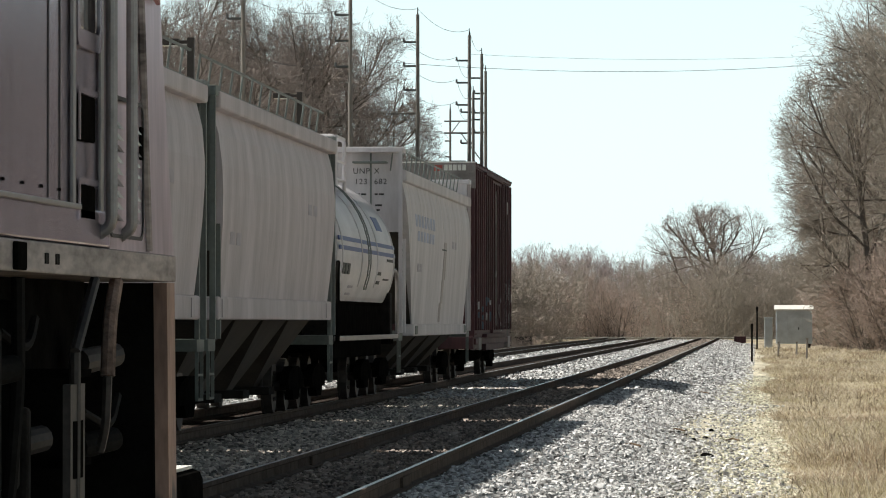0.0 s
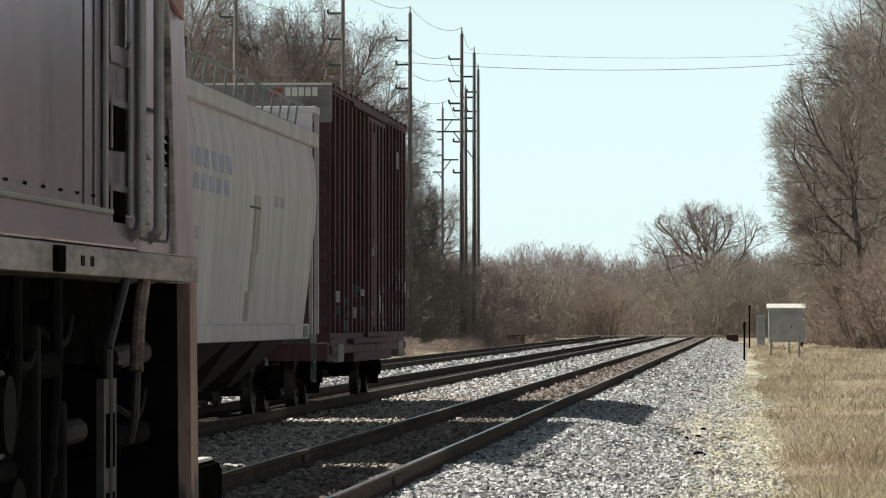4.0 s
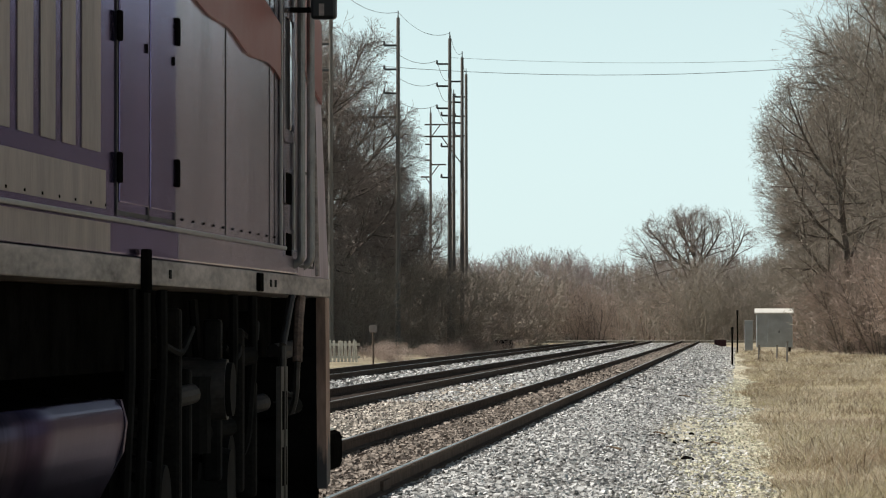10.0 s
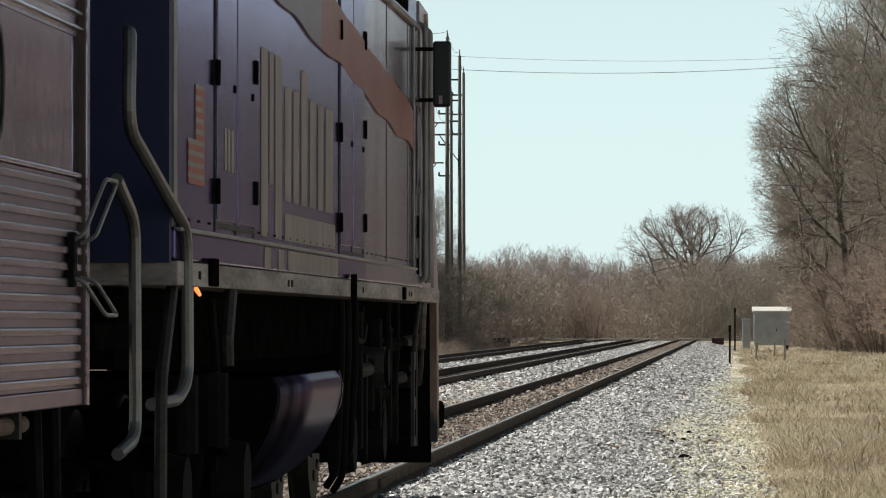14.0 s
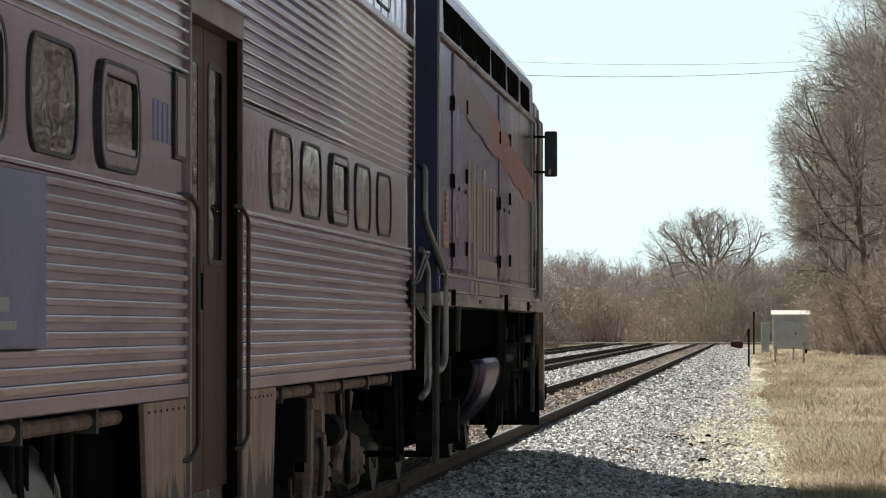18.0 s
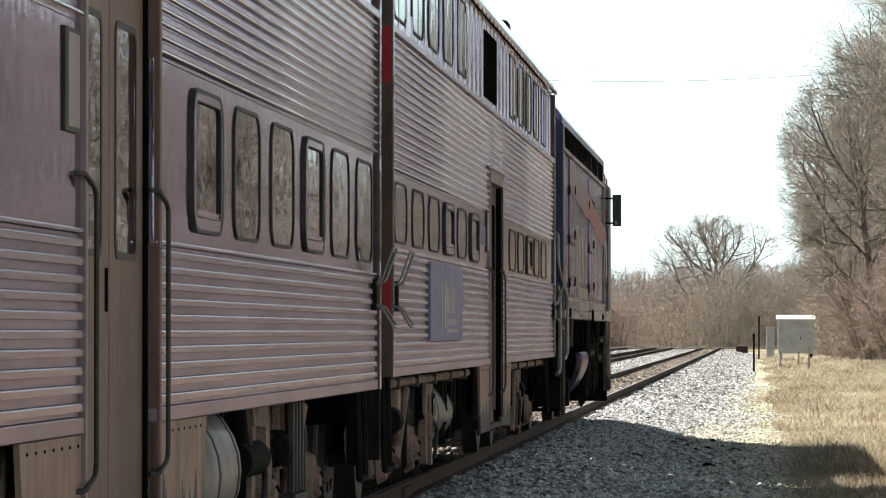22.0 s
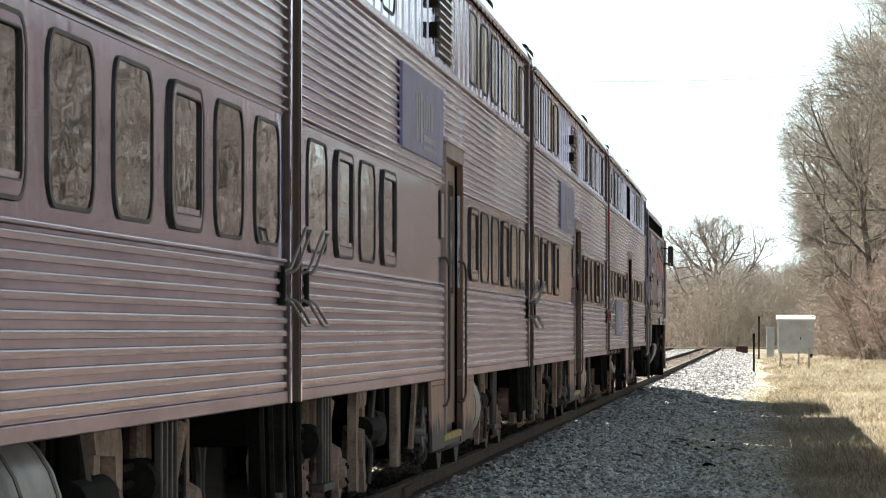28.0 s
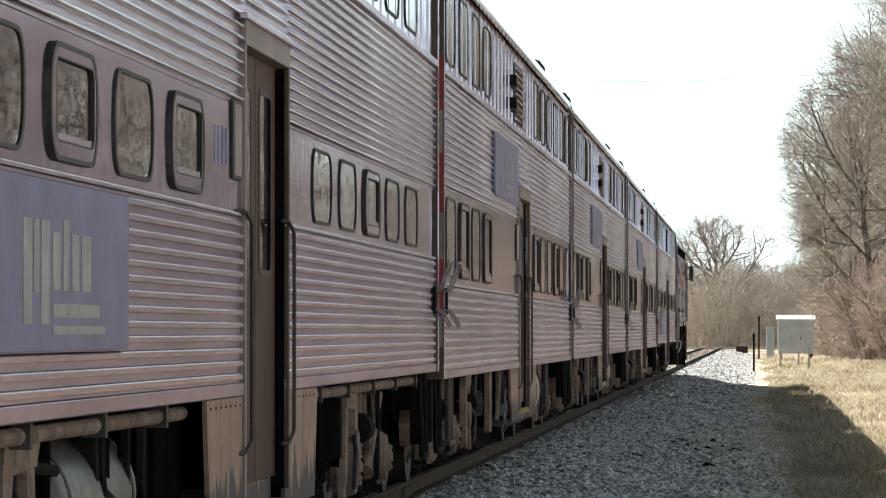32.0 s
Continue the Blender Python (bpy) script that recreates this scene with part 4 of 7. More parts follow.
        part("arm", boxes((-0.5, -0.12, -0.06, 0.06, 11.68, 11.8), bevel=0.01), LAMPBROWN, lamp)
        head = part("lamp_head", boxes((-1.15, -0.4, -0.2, 0.2, 11.62, 11.86), bevel=0.03), LAMPBROWN, lamp, "flat box lamp head")
        part("lens", boxes((-1.08, -0.47, -0.15, 0.15, 11.6, 11.62)), HUTROOF, head)
    # posts
    for bearing, d, rise, r in ((1334, 215, 590, 0.05), (1343, 320, 560, 0.06)):
        post = empty("marker_post", "dark slender lineside marker post", "post", "lineside posts")
        post.location = (at(bearing, d), d, -0.6)
        bm = bmesh.new()
        h = up(rise, d) + 0.6
        cylinder(bm, (0, 0, -0.2), (0, 0, h), r, r * 0.9, 8)
        part("post", bm, BLACK, post)
        part("plate", boxes((-r * 1.3, r * 1.3, -r - 0.02, -r, h - 0.35, h - 0.02)), SHADEGREY, post)
    for bearing, d, rise in ((1380, 250, 628), (1412, 255, 628), (1430, 235, 622)):
        post = empty("fence_post", "short dark wooden fence post in grass", "post", "fence posts in the grass")
        post.location = (at(bearing, d), d, -0.6)
        bm = bmesh.new()
        cylinder(bm, (0, 0, -0.2), (0.03, 0, up(rise, d) + 0.75), 0.06, 0.05, 7)
        part("post", bm, POLEWOOD, post)
        part("cap", boxes((-0.045, 0.1, -0.06, 0.06, up(rise, d) + 0.75, up(rise, d) + 0.79)), POLEWOOD, post)
    sign = empty("track_sign", "small square sign on a rusty post", "sign")
    sign.location = (at(698, 200), 200, -0.55)
    bm = bmesh.new()
    cylinder(bm, (0, 0, -0.2), (0, 0, 1.95), 0.045, 0.045, 8)
    part("post", bm, RAIL, sign)
    part("plate", boxes((-0.17, 0.17, -0.07, -0.045, 1.62, 1.95), bevel=0.01), BOXGREY, sign, "faded grey sign plate")
    # whitewashed board fence
    fence = empty("board_fence", "short whitewashed weathered board fence", "fence")
    fence.location = (at(617, 228), 228, -0.55)
    rng = random.Random(9)
    slat = None
    for k in range(17):
        x = -1.55 + 0.19 * k
        m = pose(x, rng.uniform(-0.05, 0.05), rng.uniform(-0.08, 0.06), 0, rng.uniform(-4, 4), 0)
        if slat is None:
            slat = part("slat", boxes((-0.06, 0.06, -0.03, 0.03, 0.0, 1.2), bevel=0.01), WHITEWOOD, fence)
            slat.matrix_basis = m
        else:
            again(slat, m)
    for z in (0.3, 0.95):
        part("rail", boxes((-1.65, 1.65, 0.08, 0.14, z - 0.06, z + 0.06)), WHITEWOOD, fence)
    blk = empty("equipment_box", "low dark lineside equipment box", "box")
    blk.location = (at(931, 352), 352, -0.5)
    part("body", boxes((-0.65, 0.65, -0.4, 0.4, 0.0, 0.62), bevel=0.05), BLACK, blk)
    part("lid", boxes((-0.7, 0.7, -0.45, 0.45, 0.62, 0.7), bevel=0.02), BLACK, blk)
    rb = empty("equipment_box", "low rust-brown lineside box", "box")
    rb.location = (at(1313, 372), 372, -0.4)
    part("body", boxes((-0.5, 0.5, -0.3, 0.3, 0.0, 0.5), bevel=0.04), BOXCAR, rb)
    part("lid", boxes((-0.54, 0.54, -0.34, 0.34, 0.5, 0.56), bevel=0.02), BOXCAR, rb)
    # a dark lump and sticks on the shoulder
    for k, (bearing, rise, size) in enumerate(((1254, 832, 0.095), (1205, 797, 0.05), (1232, 806, 0.06), (1252, 800, 0.05), (1190, 772, 0.05), (1262, 787, 0.06), (1216, 800, 0.045), (1146, 768, 0.04))):
        d = 1.97 * 7870 / (rise - 586)
        lump = empty("clod", "small dark clod lying on pale gravel", "clod", "dark clods on the gravel")
        lump.matrix_basis = pose(at(bearing, d), d, float(shoulder_height(at(bearing, d))) + 0.04, 0, 0, 47 * k)
        bm = bmesh.new()
        bmesh.ops.create_icosphere(bm, subdivisions=2, radius=size)
        for v in bm.verts:
            v.co = Vector((v.co.x * 1.3, v.co.y * 0.8, max(v.co.z, -size * 0.6) * 0.6)) * (0.8 + 0.5 * noise.noise(v.co * 9 + Vector((k, 0, 0))))
        part("lump", bm, BLACK, lump)
    for k, (bearing, d, ln) in enumerate(((1200, 74, 0.3), (1245, 112, 0.4), (1300, 72, 0.22), (1120, 62, 0.28))):
        st = empty("stick", "dark fallen stick on the gravel", "stick", "sticks on the gravel")
        x = at(bearing, d)
        st.location = (x, d, float(shoulder_height(x)) + 0.035)
        part("twig", pipe(bmesh.new(), [(-ln / 2, 0, 0), (0, 0.05, 0.03), (ln / 2, -0.1, 0.0)], 0.016, 5), WEED, st)


build_ground()
build_ballast()
build_crossing()
build_woods()
build_lineside()
# ---- rolling stock ----


def wheelset(parent, y, r=0.42):
    """Two flanged wheels on an axle, turning about their own middle."""
    bm = bmesh.new()
    for s in (-1, 1):
        cylinder(bm, (s * 0.68, 0, 0), (s * 0.82, 0, 0), r, r * 0.985, 24)
        cylinder(bm, (s * 0.66, 0, 0), (s * 0.69, 0, 0), r + 0.025, r + 0.02, 24)
        for k in range(6):
            a = k * math.pi / 3
            box(bm, s * 0.815, s * 0.835, math.cos(a) * r * 0.55 - 0.03, math.cos(a) * r * 0.55 + 0.03, math.sin(a) * r * 0.55 - 0.03, math.sin(a) * r * 0.55 + 0.03)
    cylinder(bm, (-1.0, 0, 0), (1.0, 0, 0), 0.08, sides=10)
    ob = part("wheelset", bm, WHEEL, parent, "brown steel wheels on an axle")
    ob.location = (0, y, r)
    return ob


def freight_truck(parent, y):
    t = part("truck", boxes((-0.15, 0.15, -0.4, 0.4, 0.45, 0.95), (-1.05, 1.05, -0.22, 0.22, 0.4, 0.62), bevel=0.03), BLACK, parent, "black cast steel freight truck")
    t.location = (0, y, 0)
    for s in (-1, 1):
        bm = bmesh.new()
        extrude(bm, [(-1.15, 0.5), (-1.0, 0.36), (-0.55, 0.36), (-0.35, 0.2), (0.35, 0.2), (0.55, 0.36), (1.0, 0.36), (1.15, 0.5), (0.95, 0.62), (0.4, 0.72), (-0.4, 0.72), (-0.95, 0.62)], s * 0.93, s * 1.07, axis="x")
        part("side_frame", bm, BLACK, t)
    for w in (-0.9, 0.9):
        wheelset(t, w)
    return t


def fluting(name, label, parent, z0, z1, y0, y1, pitch=0.064, x=1.47, back=1.40, stepped=False):
    """A stainless panel with a rounded rib, coloured paler for its glint, for every flute along its length."""
    n = max(1, round((z1 - z0) / pitch))
    p = (z1 - z0) / n
    panel = part(name, boxes((back, x, y0, y1, z0, z1)), STEELLOW if stepped else STEEL, parent, label)
    h = 0.014
    if stepped:
        w = p * 0.27
        outline = [(-0.002, -w), (0.018, -w + 0.003), (0.018, w - 0.009), (0.015, w - 0.004), (0.008, w), (-0.002, w + 0.001)]
    else:
        outline = [(-0.002, -h)] + [(0.024 * math.cos(a), h * math.sin(a)) for a in (-1.4, -0.8, -0.3, 0.3, 0.8, 1.4)] + [(-0.002, h)]
    bm = extrude(bmesh.new(), outline, y0 + 0.01, y1 - 0.01)
    for f in bm.faces:
        f.smooth = len(f.verts) == 4 and not stepped
    rib = part("rib", bm, LOWRIB if stepped else BRIGHTRIB, panel)
    rib.location = (x, 0, z0 + 0.5 * p)
    for k in range(1, n):
        again(rib, pose(x, 0, z0 + (k + 0.5) * p), panel)
    return panel


def coach_window(parent, y0, y1, z0, z1, x, hopper=False):
    """A window in a black gasket; some have a proud drop sash with a deep inner edge and a pale sill."""
    proud = 0.018 if hopper else 0.009
    a, b = rounded(y0, y1, z0, z1, 0.17), rounded(y0 + 0.04, y1 - 0.04, z0 + 0.018, z1 - 0.018, 0.15)
    w = part("window", ring_frame(bmesh.new(), a, b, x - 0.02, x + proud), RUBBER, parent, "window in a black rubber gasket")
    part("pane", extrude(bmesh.new(), b, x - 0.015, x + 0.003, axis="x"), GLASS, w, "dark reflective glass")
    if hopper:
        c, lip = rounded(y0 + 0.13, y1 - 0.09, z0 + 0.07, z1 - 0.055, 0.06), rounded(y0 + 0.145, y1 - 0.105, z0 + 0.077, z1 - 0.062, 0.055)
        part("sash", ring_frame(bmesh.new(), b, c, x + 0.002, x + 0.016), STEELFLAT, w, "pale metal sash")
        # Dark ring that covers the sash's inner edge.
        part("sash_gasket", ring_frame(bmesh.new(), c, lip, x + 0.0035, x + 0.0165), RUBBER, w)
        part("sash_sill", boxes((x + 0.0035, x + 0.012, y0 + 0.15, y1 - 0.11, z0 + 0.078, z0 + 0.105)), STEEL, w, "pale sash sill")
    return w


def coach_truck(parent, y, brake=True):
    t = part("truck", boxes((-0.2, 0.2, -0.9, 0.9, 0.5, 0.85), (-1.1, 1.1, -0.35, 0.35, 0.5, 0.75), bevel=0.03), BLACK, parent, "dark passenger truck with coil springs")
    t.location = (0, y, 0)
    for s in (-1, 1):
        bm = bmesh.new()
        extrude(bm, [(-1.75, 0.62), (-1.6, 0.42), (-1.1, 0.42), (-0.9, 0.55), (-0.5, 0.4), (0.5, 0.4), (0.9, 0.55), (1.1, 0.42), (1.6, 0.42), (1.75, 0.62), (1.5, 0.8), (-1.5, 0.8)], s * 0.98, s * 1.1, axis="x")
        # Dusty brown on the near side; the far side keeps the shade-dark colours.
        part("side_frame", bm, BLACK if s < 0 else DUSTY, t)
        for w in (-1.3, 1.3):
            bm = boxes((s * 1.08, s * 1.2, w - 0.2, w + 0.2, 0.32, 0.62), bevel=0.04)
            cylinder(bm, (s * 1.2, w, 0.46), (s * 1.27, w, 0.46), 0.21, 0.17, 20)
            part("journal_box", bm, SHADEGREY if s < 0 else DUSTY, t, "journal box, dusty near side and shade-dark far side")
            if s > 0:
                part("pedestal", boxes((1.1, 1.18, w - 0.34, w - 0.22, 0.3, 0.98), (1.1, 1.18, w + 0.22, w + 0.34, 0.3, 0.98), (1.1, 1.16, w - 0.34, w + 0.34, 0.88, 1.0), bevel=0.02), DUSTY, t, "dusty cast pedestal")
                cap = part("bearing_cap", cylinder(bmesh.new(), (1.27, w, 0.46), (1.31, w, 0.46), 0.11, 0.09, 16), DUSTY, t)
                for k in range(4):
                    a = k * math.pi / 2 + 0.6
                    part("bolt", cylinder(bmesh.new(), (1.31, w + 0.07 * math.cos(a), 0.46 + 0.07 * math.sin(a)), (1.325, w + 0.07 * math.cos(a), 0.46 + 0.07 * math.sin(a)), 0.014, sides=6), SHADEGREY, cap)
            part("coil_spring", pipe(bmesh.new(), [(s * 1.14 + 0.09 * math.cos(k * 0.9), w - math.copysign(0.42, w) + 0.09 * math.sin(k * 0.9), 0.48 + 0.0115 * k) for k in range(31)], 0.02, 5), SHADEGREY, t)
    for w in (-1.3, 1.3):
        wheelset(t, w, 0.46)
    part("damper", cylinder(bmesh.new(), (1.16, -0.25, 0.3), (1.16, -0.25, 1.05), 0.055, 0.055, 10), DUSTY, t, "dusty upright shock absorber")
    part("damper", cylinder(bmesh.new(), (1.2, 0.25, 0.4), (1.24, 0.75, 0.95), 0.045, 0.045, 10), DUSTY, t, "dusty slanted shock absorber")
    part("brake_cylinder", cylinder(bmesh.new(), (1.22, -0.75, 0.72), (1.22, -0.4, 0.72), 0.11, 0.11, 14), SHADEGREY, t, "shade-dark brake cylinder")
    for w in (-0.62, -0.44, -0.26, -0.08) if brake else ():
        part("hanger_bar", boxes((1.3, 1.34, w, w + 0.05, 0.45, 1.0), bevel=0.008), WORNDARK, t, "worn steel hanger bar")
    if brake:
        part("hanger_base", boxes((1.27, 1.36, -0.7, 0.02, 0.4, 0.45), bevel=0.008), WORNDARK, t)
    inward = 1 if y < 0 else -1
    part("brake_frame", extrude(bmesh.new(), [(inward * p, q) for p, q in ((1.85, 0.32), (2.05, 0.3), (2.1, 0.55), (2.0, 0.72), (2.05, 0.88), (2.6, 0.9), (2.7, 1.02), (1.9, 1.04), (1.82, 0.9))], 1.27, 1.33, axis="x"), DUSTY, t, "dusty cast brake frame")
    part("brake_frame", extrude(bmesh.new(), [(inward * p, q) for p, q in ((2.42, 0.9), (2.6, 0.9), (2.66, 0.5), (2.8, 0.3), (2.62, 0.28), (2.48, 0.48))], 1.28, 1.32, axis="x"), DUSTY, t)
    part("brake_cylinder", cylinder(bmesh.new(), (1.22, inward * 2.1, 0.62), (1.36, inward * 2.1, 0.62), 0.15, 0.12, 20), DUSTY, t, "dusty round brake unit")
    part("brake_hose", pipe(bmesh.new(), bend([(1.34, inward * 2.2, 0.7), (1.38, inward * 2.5, 0.6), (1.36, inward * 2.45, 0.35)], 0.1), 0.018, 8), RUBBER, t)
    if brake:
        part("brake_actuator", cylinder(bmesh.new(), (1.3, inward * 2.4, 0.72), (1.3, inward * 3.3, 0.72), 0.1, 0.1, 16), SHADEGREY, t, "shade-dark brake actuator cylinder")
        part("actuator_bracket", pipe(bmesh.new(), [(1.33, inward * 2.9, 0.78), (1.33, inward * 3.2, 1.08)], 0.03, 6), WORNDARK, t)
        part("hand_brake_wheel", cylinder(bmesh.new(), (1.27, inward * 4.0, 0.7), (1.33, inward * 4.02, 0.7), 0.14, 0.12, 18), WORNDARK, t)
    part("brake_lever", boxes((1.2, 1.24, 0.95, 1.03, 0.3, 1.0), bevel=0.01), SHADEGREY, t)
    part("bolster_anchor", boxes((1.1, 1.26, -0.1, 0.14, 0.6, 0.98), bevel=0.03), SKIRT, t)
    return t


def coach(kind, label):
    """A double-deck fluted steel gallery car, 25.9 m over couplers; its door stands near the middle of each side."""
    c = empty("gallery_coach", label, "train car", "gallery coaches of the train")
    L = 12.62
    d0, d1 = (-0.9, 1.12) if kind == 1 else (-0.72, 1.36)
    b0, b1, w0, w1, zb = (2.0, 2.565, 2.06, 2.505, 1.09) if kind == 1 else (1.8, 2.62, 1.88, 2.555, 1.02)
    if kind == 1:
        wins = [-12.25 + 1.7 * k for k in range(6)] + [2.63, 4.3, 6.05, 7.8, 9.52]
    else:
        wins = [-12.0 + 1.7 * k for k in range(4)] + [2.55 + 1.7 * k for k in range(6)]
    part("body", extrude(bmesh.new(), [(-1.5, 1.2), (1.4, 1.2), (1.4, 4.46), (-1.5, 4.46)], -L, L), STEELFLAT, c, "flat stainless steel body shell")
    arc = [(1.5, 4.46), (1.48, 4.58), (1.41, 4.69), (1.26, 4.79), (0.95, 4.88), (0.5, 4.94), (0, 4.96)]
    part("roof", extrude(bmesh.new(), arc + [(-x, z) for x, z in arc[-2::-1]], -L, L), STEELFLAT, c, "weathered steel roof")
    part("drip_rail", boxes((1.5, 1.53, -L, L, 4.44, 4.48)), STEELFLAT, c)
    for y in (-9.6, -8.6, 8.2, 9.1) if kind == 2 else (-6.5, 6.0):
        bm = bmesh.new()
        extrude(bm, [(0.85, 4.85), (1.3, 4.75), (1.28, 4.91), (0.9, 5.02)], y - 0.3, y + 0.3)
        part("roof_vent", bm, SHADEGREY, c, "small roof ventilator")
    for a, b in ((-L, d0), (d1, L)):
        fluting("lower_fluting", "fluted stainless lower side", c, zb + 0.07, b0 - 0.003, a + 0.06, b - (0.0 if b == d0 else 0.06), 0.066 if kind == 1 else 0.073, stepped=True)
        part("side_sill", boxes((1.4, 1.49, a, b, zb, zb + 0.068), bevel=0.006), STEELLOW, c)
        part("window_belt", boxes((1.4, 1.474, a, b, b0, b1 - 0.003), bevel=0.004), STEELFLAT, c, "flat steel window belt")
        part("belt_moulding", boxes((1.474, 1.49, a, b, b0, b0 + 0.018), bevel=0.004), STEEL, c)
    fluting("upper_fluting", "fluted stainless upper side", c, b1, 3.56, -L + 0.06, d0 - 0.06)
    fluting("upper_fluting", "fluted stainless upper side", c, b1, 3.56, d1 + 0.06, L - 0.06)
    fluting("upper_fluting", "fluted stainless upper side", c, 3.02, 3.56, d0 - 0.058, d1 + 0.058)
    part("upper_panel", boxes((1.4, 1.47, -L, L, 3.62, 4.438)), STEELFLAT, c, "flat upper side panel")
    part("deck_moulding", boxes((1.4, 1.505, -L, L, 3.563, 3.618), bevel=0.006), STEEL, c)
    rib = part("panel_rib", boxes((1.47, 1.478, 0, 0.03, 3.64, 4.42)), STEELFLAT, c)
    rib.location = (0, -12.4, 0)
    for y in np.arange(-11.78, 12.4, 0.62):
        again(rib, pose(0, y, 0), c)
    for e in (-1, 1):
        part("corner_post", boxes((1.36, 1.5, e * (L - 0.06), e * (L + 0.03), zb, 4.44), bevel=0.008), POSTBROWN, c)
        part("corner_strip", boxes((1.5, 1.506, e * (L - 0.05), e * (L + 0.02), zb, 4.44)), STEELFLAT, c)
        # Made wider and taller than a gangway so no sunlight passes between cars.
        part("diaphragm", boxes((-1.4, 1.2, e * L, e * (L + 0.44), 1.1, 4.45), bevel=0.03), BLACK, c, "black rubber gangway diaphragm widened to stop sunlight")
        part("buffer_beam", boxes((-1.3, 1.3, e * (L - 0.3), e * (L + 0.02), 0.78, 1.18), bevel=0.02), BLACK, c)
        part("coupler", boxes((-0.14, 0.14, e * (L - 0.5), e * (L + 0.33), 0.62, 0.9), bevel=0.03), BLACK, c)
        for z, up_down in ((1.74, 1.0), (1.6, -0.6)):
            ya, yb, tip = e * (L - 0.4), e * (L - 0.06), 0.14
            part("grab_iron", pipe(bmesh.new(), bend([(1.48, ya, z), (1.54, ya, z + 0.02 * up_down), (1.61, ya + tip, z + 0.25 * up_down), (1.61, yb + tip, z + 0.25 * up_down), (1.54, yb, z + 0.02 * up_down), (1.48, yb, z)], 0.04), 0.009), PIPE, c, "bent worn steel grab iron")
        part("grab_plate", boxes((1.47, 1.51, e * (L - 0.42), e * (L - 0.33), 1.56, 1.78), bevel=0.01), SHADESTEEL, c)
        for x in (0.75, 0.95):
            part("brake_hose", pipe(bmesh.new(), bend([(x, e * (L - 0.2), 1.0), (x, e * (L + 0.18), 0.7), (x, e * (L + 0.2), 0.45), (x + 0.05, e * (L - 0.02), 0.35)], 0.1), 0.03), RUBBER, c, "black brake hose")
        part("stirrup_step", pipe(bmesh.new(), bend([(1.4, e * (L - 0.25), 1.1), (1.42, e * (L - 0.25), 0.42), (1.42, e * (L - 0.7), 0.42), (1.4, e * (L - 0.7), 1.1)], 0.05), 0.025, 6), SHADEGREY, c, "shade-dark steel stirrup step")
        part("end_hanger", boxes((1.28, 1.4, e * (L - 0.16), e * (L - 0.04), 0.5, 1.1), bevel=0.01), SHADEGREY, c)
    hop = (3, 5, 8) if kind == 1 else (1, 3, 4, 7)
    for k, y in enumerate(wins):
        coach_window(c, y, y + 1.18, w0, w1, 1.474, k in hop)
    for k, y in enumerate(wins):
        if kind == 2 or k != 5:
            coach_window(c, y, y + 1.18, 3.69, 4.36, 1.47, False)
    if kind == 1:
        part("equipment_hatch", boxes((1.47, 1.482, -1.6, 0.3, 3.68, 4.32), bevel=0.004), BLACK, c, "dark equipment hatch")
    else:
        lv = part("louver", boxes((1.465, 1.475, -1.6, 0.2, 3.68, 4.32)), RUBBER, c, "slatted air louver")
        for k in range(9):
            z = 3.7 + 0.068 * k
            part("slat", extrude(bmesh.new(), [(1.475, z), (1.51, z - 0.01), (1.51, z + 0.005), (1.475, z + 0.03)], -1.58, 0.18), STEELFLAT, lv)
        each("lamp_bracket", ((1.47, 1.54, -2.3, -2.1, 3.78, 3.9), (1.47, 1.54, -2.3, -2.1, 4.02, 4.14)), SHADEGREY, c, bevel=0.01)
    # door in its recess
    part("door_header", boxes((1.4, 1.5, d0 - 0.05, d1 + 0.05, 2.88, 3.015), bevel=0.006), PLATE, c)
    part("header_moulding", boxes((1.49, 1.53, d0 - 0.25, d1 + 0.25, 3.0, 3.03), bevel=0.004), STEEL, c)
    part("door_jamb", boxes((1.32, 1.497, d0 - 0.055, d0, 0.55, 2.88), bevel=0.003), PLATE, c)
    part("door_jamb", boxes((1.32, 1.497, d1, d1 + 0.055, 0.55, 2.88), bevel=0.006), POSTBROWN if kind == 1 else DOORPAINT, c)
    part("jamb_gasket", boxes((1.402, 1.445 if kind == 2 else 1.475, d1 - 0.03, d1 - 0.002, 0.55, 2.87), bevel=0.006), BLACK, c, "black rubber door gasket")
    mid = (d0 + d1) / 2
    for a, b in ((d0, mid - 0.01), (mid + 0.01, d1 - 0.04)):
        leaf = part("door", boxes((1.402, 1.425, a, b, 0.62, 2.878), bevel=0.004), DOORPAINT if kind == 2 else DOORDARK, c, "dull brown sliding door leaf")
        o, i = rounded(a + 0.14, b - 0.2, 1.72, 2.72, 0.08), rounded(a + 0.18, b - 0.24, 1.75, 2.69, 0.06)
        part("window_frame", ring_frame(bmesh.new(), o, i, 1.42, 1.43), RUBBER, leaf)
        part("pane", extrude(bmesh.new(), i, 1.42, 1.427, axis="x"), GLASS, leaf)
    part("door_lock", boxes((1.425, 1.432, mid - 0.12, mid - 0.07, 1.5, 1.68), bevel=0.002), BLACK, c)
    part("step_well", boxes((1.0, 1.4, d0, d1, 0.45, 0.62), (1.36, 1.47, d0, d1, 0.45, 0.5), bevel=0.01), SKIRT, c, "worn entrance step")
    if kind == 2:
        part("step_edge", boxes((1.44, 1.482, d0 + 0.02, d1 - 0.02, 0.5, 0.56), bevel=0.006), YELLOW, c, "worn yellow step edge")
    for a, b in ((d0 - 1.5, d0), (d1, d1 + 1.8)):
        bm = bmesh.new()
        slant = 0.16
